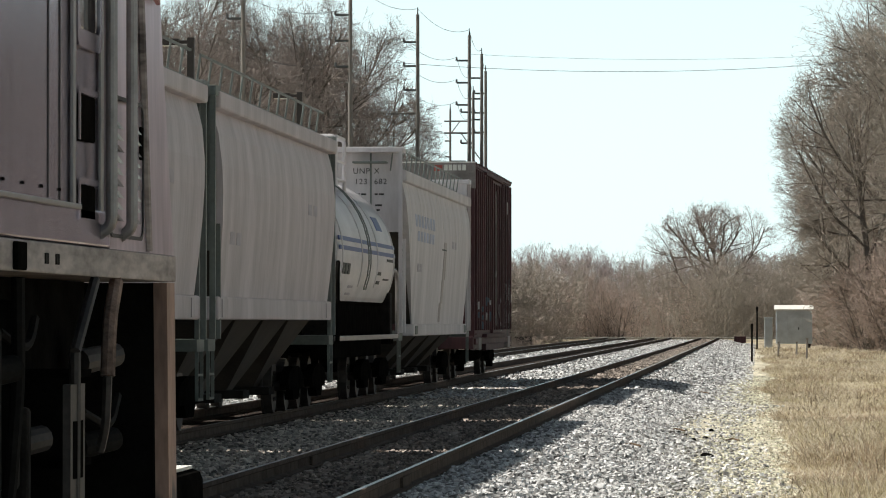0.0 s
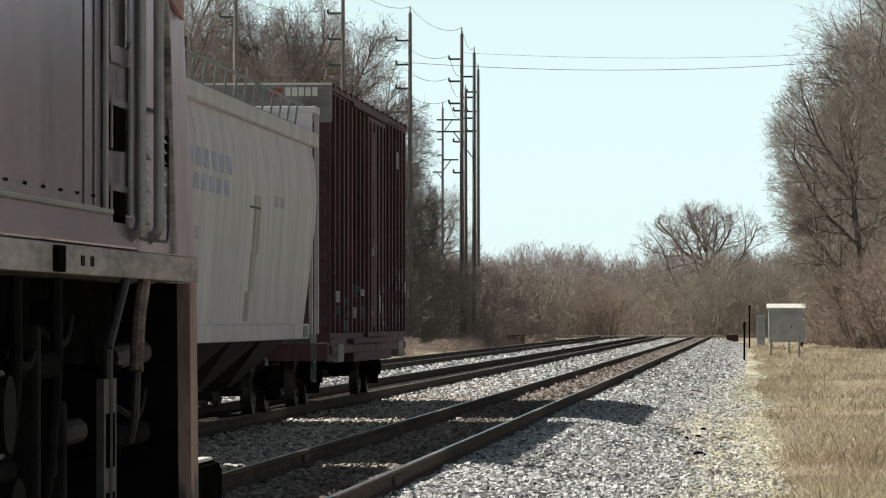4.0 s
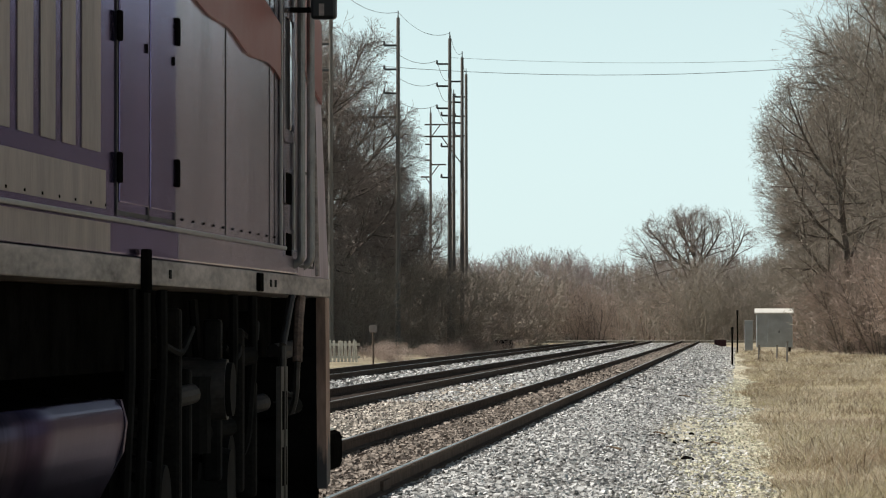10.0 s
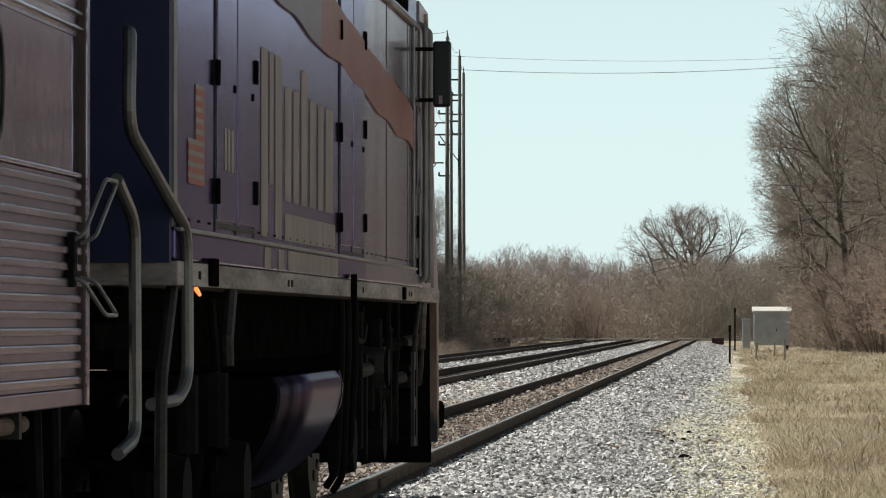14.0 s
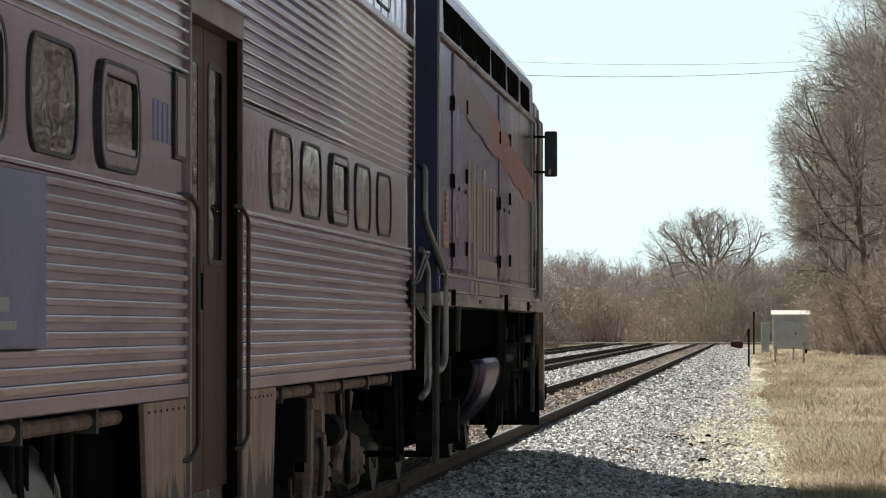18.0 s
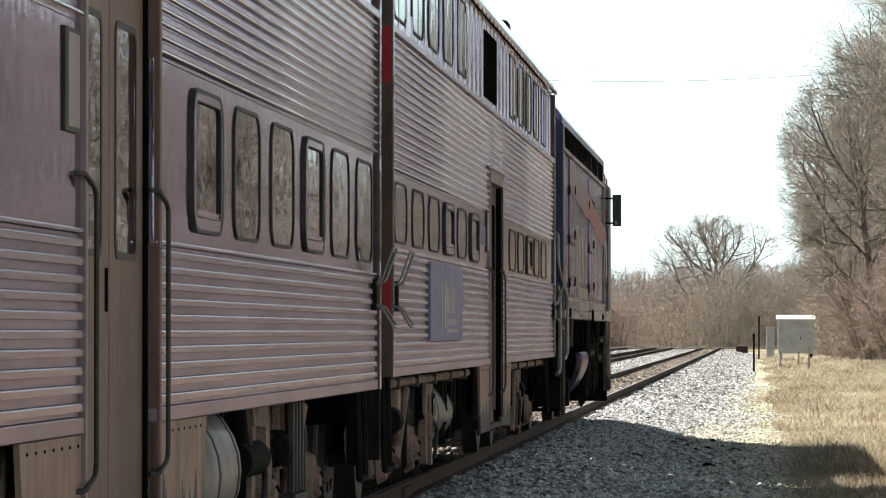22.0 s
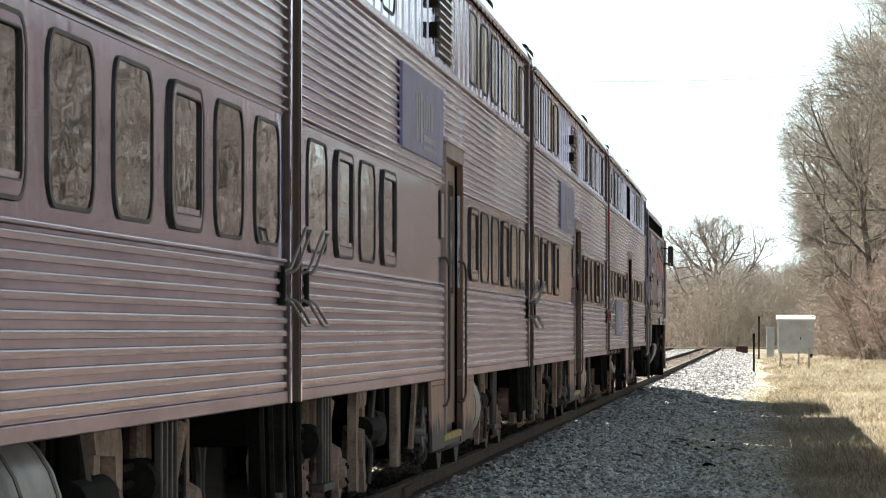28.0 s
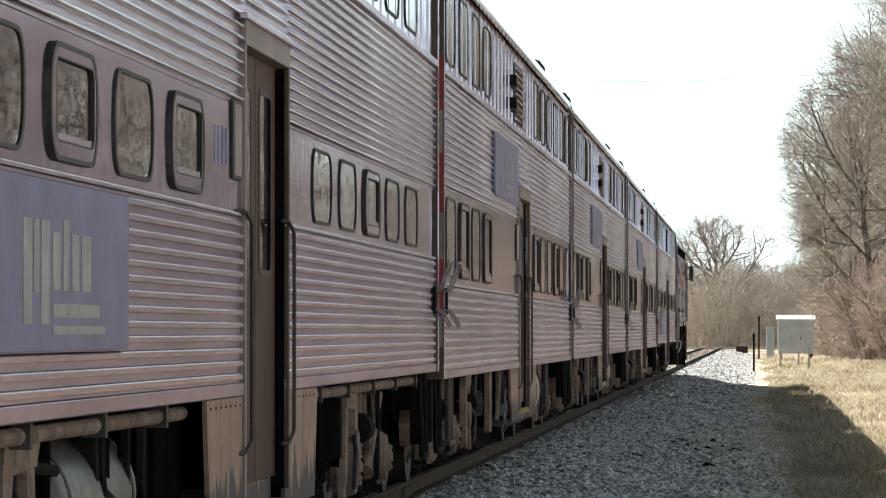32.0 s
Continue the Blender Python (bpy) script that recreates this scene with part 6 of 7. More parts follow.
    for y, z, r0, far in ((4.75, 0.58, 0.26, 1.36), (3.95, 1.08, 0.17, 1.43), (3.95, 1.08, 0.15, 1.46)):
        part("end_bearing", cylinder(bmesh.new(), (1.2, y, z), (far, y, z), r0, r0 * 0.94, 24), WORNDARK if r0 == 0.17 else SHADESTEEL, c, "round dark bearing cover")
    for k, (y, z0, z1) in enumerate(((4.95, 0.5, 1.4), (5.35, 0.8, 1.5), (5.6, 0.45, 1.1), (3.9, 0.6, 1.45), (2.2, 0.5, 1.5), (2.6, 0.4, 1.2))):
        part("brake_rigging", boxes((1.3, 1.4, y, y + 0.09, z0, z1), bevel=0.02), SHADESTEEL if k % 2 else SHADEGREY, c, "shade-dark brake rigging bar")
    for k, (y, z) in enumerate(((5.05, 1.22), (5.7, 0.95), (4.0, 0.85), (2.4, 1.05), (7.55, 0.9), (7.6, 1.25))):
        part("valve", cylinder(bmesh.new(), (1.3, y - 0.1, z), (1.42, y + 0.12, z + 0.03), 0.055, 0.05, 12), WORNDARK if k % 2 else SHADESTEEL, c, "small worn valve body")
    for y0, y1, z in ((5.2, 6.0, 1.38), (4.4, 5.1, 1.3), (7.2, 8.2, 1.05), (1.5, 3.0, 1.35)):
        part("air_line", pipe(bmesh.new(), bend([(1.36, y0, z), (1.4, (y0 + y1) / 2, z - 0.08), (1.36, y1, z + 0.05)], 0.2), 0.018, 6), SHADESTEEL, c)
    bm = bmesh.new()
    # Kept narrow and pale, to paint the lit front edge of the pilot side.
    extrude(bm, [(8.84, 0.38), (9.1, 0.42), (9.0, 1.59), (8.74, 1.59)], 1.44, 1.5, axis="x")
    part("pilot_side", bm, SKIRT, c, "narrow pale plate as the lit end of the pilot sheet")
    bm = bmesh.new()
    extrude(bm, [(-1.4, 0.2), (1.44, 0.2), (1.44, 1.59), (-1.4, 1.59)], 8.75, 8.95)
    part("pilot", bm, BLACK, c, "black front pilot")
    part("coupler", boxes((-0.18, 0.2, 8.95, 10.2, 0.6, 0.92), (-0.22, 0.28, 9.8, 10.25, 0.55, 1.0), bevel=0.05), BLACK, c)
    part("plow_wing", boxes((0.5, 1.47, 9.02, 10.32, 0.46, 0.72), bevel=0.05), BLACK, c)
    # White sheet puts the sunlight on the plow's top into its colour.
    part("plow_top", boxes((0.56, 1.42, 9.06, 10.27, 0.72, 0.735)), HUTROOF, c, "white sheet painted as the plow's sunlit top")
    # rear steps and rails
    bm = bmesh.new()
    pipe(bm, bend([(1.4, -10.3, 2.72), (1.47, -10.75, 2.68), (1.47, -10.8, 2.27), (1.52, -9.15, 1.86), (1.52, -9.1, 1.15), (1.5, -9.3, 1.06), (1.46, -9.95, 1.05)], 0.14), 0.03, 10)
    part("rear_handrail", bm, PIPE, c, "bent grey end handrail")
    bm = bmesh.new()
    pipe(bm, bend([(1.46, -9.22, 1.58), (1.5, -9.93, 1.15), (1.5, -9.95, 0.3)], 0.1), 0.03, 8)
    part("rear_step_post", bm, WORNDARK, c)
    each("rear_step", ((0.9, 1.46, -9.95, -9.4, 0.35, 0.39), (0.95, 1.46, -9.9, -9.4, 0.75, 0.79)), BLACK, c, bevel=0.008)
    bm = bmesh.new()
    pipe(bm, [(1.48, -6.95, 1.58), (1.48, -7.12, 1.34), (1.48, -7.1, 1.2)], 0.035, 8)
    part("drain_pipe", bm, WORNDARK, c)
    part("platform_handrail", pipe(bmesh.new(), bend([(1.48, -11.25, 2.03), (1.5, -10.82, 1.86), (1.5, -10.78, 0.92), (1.48, -11.2, 0.86)], 0.12), 0.028, 10), PIPE, c, "grey loop handrail at the end platform")
    lamp = part("marker_light", cylinder(bmesh.new(), (1.48, -8.45, 1.585), (1.49, -8.38, 1.557), 0.012, 0.009, 12), AMBER, c, "glowing amber marker light")
    part("rear_coupler", boxes((-0.16, 0.16, -10.9, -9.4, 0.62, 0.92), bevel=0.04), BLACK, c)
    # Added block that closes the train's shadow between locomotive and first coach.
    part("rear_gangway", boxes((-1.42, 0.95, -11.6, -9.48, 1.6, 4.1), bevel=0.05), BLACK, c, "added black block that keeps sunlight out of the gap")
    part("rear_deck", boxes((-1.4, 1.4, -11.3, -9.48, 1.3, 1.42), bevel=0.01), BLACK, c)
    return c


def hopper_car(paint, label, marks=False, H=7.6):
    """A curved-side covered hopper; H is half its body length."""
    c = empty("hopper_car", label, "freight car", "cars of the freight train")
    if marks:
        top, sill, low, over = 4.08, 1.36, 1.13, 0.8
        outline = [(1.48, 0.0), (1.52, 0.2), (1.56, 0.4), (1.59, 0.56), (1.6, 0.7), (1.57, 0.87), (1.5, 1.0)]
        inset = {-1: ((0.0, 2.7), (0.65, 0.45), (1.0, 0.1)), 1: ((0.0, 1.1), (0.65, 0.3), (1.0, 0.1))}
    else:
        top, sill, low, over = 4.07, 1.73, 1.44, 0.5
        outline = [(1.5, 0.0), (1.545, 0.2), (1.58, 0.4), (1.595, 0.56), (1.59, 0.7), (1.55, 0.87), (1.47, 1.0)]
        inset = {e: ((0.0, 0.5), (0.65, 0.2), (1.0, 0.05)) for e in (-1, 1)}

    def end_at(e, f, out=0.0):
        return e * (H - float(np.interp(f, *zip(*inset[e]))) + out)

    def level(f):
        return sill + f * (top - sill)
    loop = outline + [(-x, f) for x, f in reversed(outline)]
    body = bmesh.new()
    rings = [[body.verts.new((x, end_at(e, f), level(f))) for x, f in loop] for e in (-1, 1)]
    n, half = len(loop), len(outline)
    for i in range(n):
        body.faces.new((rings[0][i], rings[0][(i + 1) % n], rings[1][(i + 1) % n], rings[1][i]))
    for ring in rings:
        for i in range(half - 1):
            body.faces.new((ring[i], ring[i + 1], ring[n - 2 - i], ring[n - 1 - i]))
    bmesh.ops.recalc_face_normals(body, faces=body.faces)
    for f in body.faces:
        f.smooth = False
    part("body", body, paint, c, "curved pale steel hopper side")
    part("top_sill", boxes((1.36, 1.6, -H - 0.05, H + 0.05, top, top + 0.22), (-1.6, -1.36, -H, H, top, top + 0.22), bevel=0.03), paint, c)
    bm = bmesh.new()
    extrude(bm, [(-1.45, top + 0.05), (1.45, top + 0.05), (1.1, top + 0.25), (0, top + 0.33), (-1.1, top + 0.25)], -H, H)
    part("roof", bm, paint, c)
    s0, s1 = end_at(-1, 0.0, 0.35), end_at(1, 0.0, 0.2)
    part("side_sill", boxes((1.3, 1.55, s0, s1, low, sill), (-1.55, -1.3, s0, s1, low, sill), bevel=0.02), paint, c)
    for k in range(2):
        part("sill_bracket", boxes((1.55, 1.565, (s0, s1 - 1.2)[k] + 0.3, (s0, s1 - 1.2)[k] + 0.9, low + 0.03, sill - 0.03), bevel=0.005), HOPPERDARK if marks else paint, c)
    bay = (s1 - s0 - 1.2) / 4
    for k in range(4):
        a, b = s0 + 0.6 + k * bay + 0.15, s0 + 0.6 + (k + 1) * bay - 0.15
        bm = bmesh.new()
        mid = (a + b) / 2
        lo, hi = [(-0.5, mid - 0.35), (0.6, mid - 0.35), (0.6, mid + 0.35), (-0.5, mid + 0.35)], [(-1.2, a), (1.28, a), (1.28, b), (-1.2, b)]
        p, q = [bm.verts.new((x, y, 0.42)) for x, y in lo], [bm.verts.new((x, y, low + 0.01)) for x, y in hi]
        for i in range(4):
            bm.faces.new((p[i], p[(i + 1) % 4], q[(i + 1) % 4], q[i]))
        bm.faces.new(p[::-1]), bm.faces.new(q)
        part("hopper_chute", bm, SLOPE, c, "sloping hopper chute in shade-dark brown")
        part("outlet_gate", boxes((-0.6, 0.85, mid - 0.42, mid + 0.42, 0.3, 0.42), bevel=0.015), SHADEGREY, c, "outlet gate in shade-dark grey")
    part("centre_sill", boxes((-0.3, 0.3, -H - over + 0.02, H + over - 0.02, 0.8, 1.04)), BLACK, c)
    for e in (-1, 1):
        f0 = 0.65
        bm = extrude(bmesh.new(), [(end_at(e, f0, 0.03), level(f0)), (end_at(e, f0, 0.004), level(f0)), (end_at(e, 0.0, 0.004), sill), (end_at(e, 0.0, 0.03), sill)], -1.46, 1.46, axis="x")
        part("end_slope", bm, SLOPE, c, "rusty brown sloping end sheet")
        wall = part("end_wall", boxes((-1.5, 1.5, e * (H + 0.02), e * (H + 0.08), 3.12 if marks else 2.3, top + (0.6 if marks else 0.2))), paint if marks else HOPPERDARK, c)
        if marks and e < 0:
            part("wall_rib", boxes((0.9, 0.935, -H - 0.1, -H - 0.08, 3.12, top + 0.58)), HOPPERDARK, wall, "thin grey rib of the end wall")
            tagged(part("stencil", boxes(*[(x, x + w, -H - 0.086, -H - 0.08, z, z + 0.035) for x, w, z in ((0.66, 0.05, 3.82), (0.73, 0.1, 3.82), (0.99, 0.06, 3.82), (1.07, 0.1, 3.82), (1.0, 0.13, 3.61), (1.02, 0.07, 3.52))]), INK, wall, "small black stencil marks"), kind="stuff")
        part("platform", boxes((-1.5, 1.5, e * (H - 0.2), e * (H + over), 1.05, 1.2), bevel=0.01), HOPPERDARK, c)
        for x in (-1.52, 1.52):
            part("corner_frame", boxes((x - 0.035, x + 0.035, e * (H + over - 0.3), e * (H + over - 0.22), 1.2, top + (0.54 if marks else 0.15))), HOPPERDARK if not marks else paint, c)
            part("end_post", boxes((x - 0.03, x + 0.03, e * (H - 0.4), e * (H - 0.32), 1.2, level(0.6)), bevel=0.008), HOPPERDARK if not marks else paint, c)
        part("top_frame", boxes((-1.57, 1.57, e * (H - 0.1), e * (H + over - 0.2), top + (0.54 if marks else 0.15), top + (0.64 if marks else 0.28)), bevel=0.01), HOPPERDARK if not marks else paint, c)
        bm = bmesh.new()
        for z in np.arange(1.35, 4.1, 0.32):
            pipe(bm, [(-1.32, e * (H + over - 0.12), z), (-0.75, e * (H + over - 0.12), z)], 0.018, 6)
        for x in (-1.32, -0.75):
            pipe(bm, [(x, e * (H + over - 0.12), 1.15), (x, e * (H + over - 0.12), top + 0.3)], 0.022, 6)
        part("ladder", bm, paint, c, "end ladder")
        bm = bmesh.new()
        for z in (0.45, 0.75, 1.05):
            box(bm, 1.46, 1.5, e * (H + over - 0.6), e * (H + over - 0.1), z, z + 0.03)
        for y in (H + over - 0.6, H + over - 0.13):
            box(bm, 1.46, 1.5, e * y, e * (y + 0.03), 0.45, 1.2)
        part("stirrup", bm, HOPPERDARK, c)
        part("coupler", boxes((-0.14, 0.14, e * (H + over - 0.05), e * (H + over + 0.25), 0.7, 0.98), bevel=0.03), BLACK, c)
        freight_truck(c, e * (H - 1.1))
        if marks:
            for kk, (word, x, z) in enumerate((("UNP", 0.575, 4.23), ("X", 0.975, 4.23), ("123", 0.605, 4.03), ("682", 0.98, 4.03))):
                if e < 0:
                    cu = bpy.data.curves.new("lettering", "FONT")
                    cu.body, cu.size, cu.extrude = word, 0.15, 0.002
                    cu.space_character = 1.15
                    me_ob = bpy.data.objects.new("tmp", cu)
                    me = bpy.data.meshes.new_from_object(me_ob)
                    me.materials.append(INK)
                    ob = new("lettering", me)
                    ob.parent = c
                    ob.matrix_basis = pose(x, -H - 0.088, z, 90, 0, 0)
                    bpy.data.objects.remove(me_ob)
    walkway = bmesh.new()
    box(walkway, 0.6, 1.25, -H - 0.5, H + 0.5, top + 0.34, top + 0.37)
    part("roof_walkway", walkway, HOPPERDARK, c, "grated roof walkway")
    rail = bmesh.new()
    for y in np.arange(-H - 0.2, H + 0.3, 1.15):
        pipe(rail, [(1.3, y, top + 0.2), (1.36, y, top + 0.66)], 0.016, 5)
    pipe(rail, [(1.36, -H - 0.2, top + 0.66), (1.36, H + 0.2, top + 0.66)], 0.02, 5)
    part("walkway_rail", rail, HOPPERDARK, c, "thin roof walkway railing")
    for y in (-5.5, -1.8, 1.8, 5.5):
        bm = bmesh.new()
        cylinder(bm, (0, y, top + 0.3), (0, y, top + 0.44), 0.4, 0.36, 18)
        part("hatch", bm, paint, c)
    def on_side(y0, y1, z0, z1, thick=0.004):
        """A thin patch that follows the curve of the side."""
        def at(z):
            return float(np.interp((z - sill) / (top - sill), [q for _, q in outline], [p for p, _ in outline]))
        cuts = [z0] + [level(q) for _, q in outline if z0 < level(q) < z1] + [z1]
        return extrude(bmesh.new(), [(at(z) + thick, z) for z in cuts] + [(at(z) - 0.01, z) for z in reversed(cuts)], y0, y1)
    if marks:
        for y in np.arange(-7.2, -2.4, 0.78):
            part("lettering_bar", on_side(y, y + 0.5, 3.28, 3.52), BLUEMARK, c, "faded blue lettering stroke")
        for y in np.arange(-6.7, -2.6, 0.78):
            part("lettering_bar", on_side(y, y + 0.5, 3.0, 3.2), BLUEMARK, c, "faded blue lettering stroke")
        for y0, y1, z0, z1 in ((0.7, 1.5, 2.3, 3.1), (0.6, 1.2, 1.8, 2.3), (0.2, 0.8, 1.4, 1.8)):
            part("dirt_streak", on_side(y0, y1, z0, z1), STAIN, c, "grey-brown dirt streak")
        part("brand_bar", on_side(0.2, 1.4, 2.92, 2.95, 0.008), INK, c, "thin dark mark")
        rng = random.Random(8)
        for k in range(14):
            y = -8.2 + 1.12 * k + rng.uniform(-0.3, 0.3)
            part("rain_streak", on_side(y, y + rng.uniform(0.05, 0.14), rng.uniform(3.1, 3.6), 4.06), STREAK, c, "chalky rain streak below the roof")
    for y, z in ((-6.4, 2.4), (-5.7, 2.4), (3.2, 3.0), (4.0, 3.0)):
        part("lettering_bar", on_side(y, y + 0.5, z, z + 0.16), FADEMARK, c, "faded stencilled marking")
    return c


def tank_car():
    c = empty("tank_car", "off-white tank car with blue bands", "freight car", "cars of the freight train")
    R, z, h = 1.52, 2.52, 5.45
    bm = bmesh.new()
    prof = [(-h - 0.55, 0.05), (-h - 0.5, 0.45), (-h - 0.36, 0.85), (-h - 0.16, 1.18), (-h, R * 0.97), (-h + 0.15, R), (h - 0.15, R), (h, R * 0.97), (h + 0.16, 1.18), (h + 0.36, 0.85), (h + 0.5, 0.45), (h + 0.55, 0.05)]
    for (a, r0), (b, r1) in itertools.pairwise(prof):
        cylinder(bm, (0, a, z), (0, b, z), r0, r1, 40, caps=False)
    bmesh.ops.remove_doubles(bm, verts=bm.verts, dist=0.001)
    part("tank", bm, TANKCAR, c, "off-white cylindrical tank")
    # Black over the lower third of the tank's round.
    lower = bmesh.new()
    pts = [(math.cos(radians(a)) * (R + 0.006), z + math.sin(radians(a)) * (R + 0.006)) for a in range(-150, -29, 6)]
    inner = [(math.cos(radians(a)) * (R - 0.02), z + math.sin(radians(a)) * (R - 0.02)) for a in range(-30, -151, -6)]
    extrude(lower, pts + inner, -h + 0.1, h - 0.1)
    part("lower_jacket", lower, BLACK, c, "black lower part of the tank")
    for a0, a1 in ((2.8, 5.4), (8.6, 11.2)):
        bm = bmesh.new()
        o = [(math.cos(radians(a)) * (R + 0.008), z + math.sin(radians(a)) * (R + 0.008)) for a in np.linspace(a0, a1, 4)]
        i = [(math.cos(radians(a)) * (R - 0.02), z + math.sin(radians(a)) * (R - 0.02)) for a in np.linspace(a1, a0, 4)]
        extrude(bm, o + i, -h, h)
        part("blue_band", bm, TANKBLUE, c)
    for y in (-5.1, -1.5, 1.6, 5.1):
        bm = bmesh.new()
        o = [(math.cos(radians(a)) * (R + 0.015), z + math.sin(radians(a)) * (R + 0.015)) for a in range(-20, 201, 6)]
        i = [(math.cos(radians(a)) * (R - 0.02), z + math.sin(radians(a)) * (R - 0.02)) for a in range(200, -21, -6)]
        extrude(bm, o + i, y, y + 0.08)
        part("tank_strap", bm, TANKCAR, c)
    bm = bmesh.new()
    cylinder(bm, (0, 0, z + R - 0.05), (0, 0, z + R + 0.42), 0.5, 0.5, 24)
    part("dome", bm, TANKCAR, c)
    part("top_platform", boxes((-1.0, 1.02, -0.85, 0.85, 3.86, 3.9), bevel=0.01), TANKCAR, c)
    for y in (-0.8, 0.8):
        part("top_railing", pipe(bmesh.new(), bend([(1.0, y, 3.65), (1.0, y, 4.62), (-0.9, y, 4.62), (-0.9, y, 3.65)], 0.1), 0.034, 8), TANKCAR, c, "white pipe railing round the dome")
    for zz in (4.2, 4.62):
        part("top_railing", pipe(bmesh.new(), [(1.0, -0.8, zz), (1.0, 0.8, zz)], 0.026, 8), TANKCAR, c)
    bm = bmesh.new()
    for y in (-1.0, -0.6):
        pipe(bm, [(math.cos(radians(a)) * (R + 0.08), y, z + math.sin(radians(a)) * (R + 0.08)) for a in range(-20, 80, 8)], 0.012, 6)
    for a in range(-20, 78, 9):
        pipe(bm, [(math.cos(radians(a)) * (R + 0.08), -1.0, z + math.sin(radians(a)) * (R + 0.08)), (math.cos(radians(a)) * (R + 0.08), -0.6, z + math.sin(radians(a)) * (R + 0.08))], 0.015, 5)
    part("ladder", bm, HOPPERDARK, c, "thin curved ladder")
    part("centre_sill", boxes((-0.3, 0.3, -6.0, 6.0, 0.75, 0.99)), BLACK, c)
    part("side_rail", boxes((1.46, 1.54, -5.9, 5.9, 1.1, 1.18), bevel=0.01), PIPE, c)
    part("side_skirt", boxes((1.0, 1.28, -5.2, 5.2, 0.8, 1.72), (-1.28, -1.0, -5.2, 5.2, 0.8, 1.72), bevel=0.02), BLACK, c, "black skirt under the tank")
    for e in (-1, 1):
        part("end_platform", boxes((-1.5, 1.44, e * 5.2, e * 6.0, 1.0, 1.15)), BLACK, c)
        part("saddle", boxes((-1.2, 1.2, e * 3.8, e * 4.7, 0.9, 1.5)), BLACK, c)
        part("end_rail", pipe(bmesh.new(), bend([(1.46, e * 5.3, 2.36), (1.5, e * 5.6, 2.38), (1.52, e * 5.92, 2.3), (1.52, e * 5.92, 1.1)], 0.18), 0.036, 8), PIPE if e > 0 else BLACK, c, "bent end handrail")
        part("coupler", boxes((-0.14, 0.14, e * 5.95, e * 6.2, 0.7, 0.98), bevel=0.03), BLACK, c)
        part("end_bracket", boxes((0.9, 1.46, e * 5.05, e * 5.5, 1.15, 1.95), bevel=0.03), SHADEGREY, c, "shade-dark cradle of the tank end")
        freight_truck(c, e * 4.4)
    for y0, y1, z0, z1 in ((-4.9, -4.55, 2.2, 2.38), (-4.4, -4.05, 2.2, 2.38), (-3.9, -3.6, 2.2, 2.38), (1.9, 2.5, 2.08, 2.14), (1.9, 2.5, 2.24, 2.3), (3.6, 4.9, 2.5, 2.55), (3.2, 4.3, 2.16, 2.19), (2.5, 3.6, 3.05, 3.3), (-3.2, -2.4, 1.86, 1.9), (-3.2, -2.4, 1.98, 2.02)):
        cuts = np.linspace(z0, z1, 4)
        bm = extrude(bmesh.new(), [(math.sqrt((R + 0.01) ** 2 - (q - z) ** 2), q) for q in cuts] + [(math.sqrt((R - 0.02) ** 2 - (q - z) ** 2), q) for q in cuts[::-1]], y0, y1)
        part("lettering_bar", bm, TANKBLUE if z0 > 3 else FADEMARK if z0 < 2.0 else INK, c)
    return c


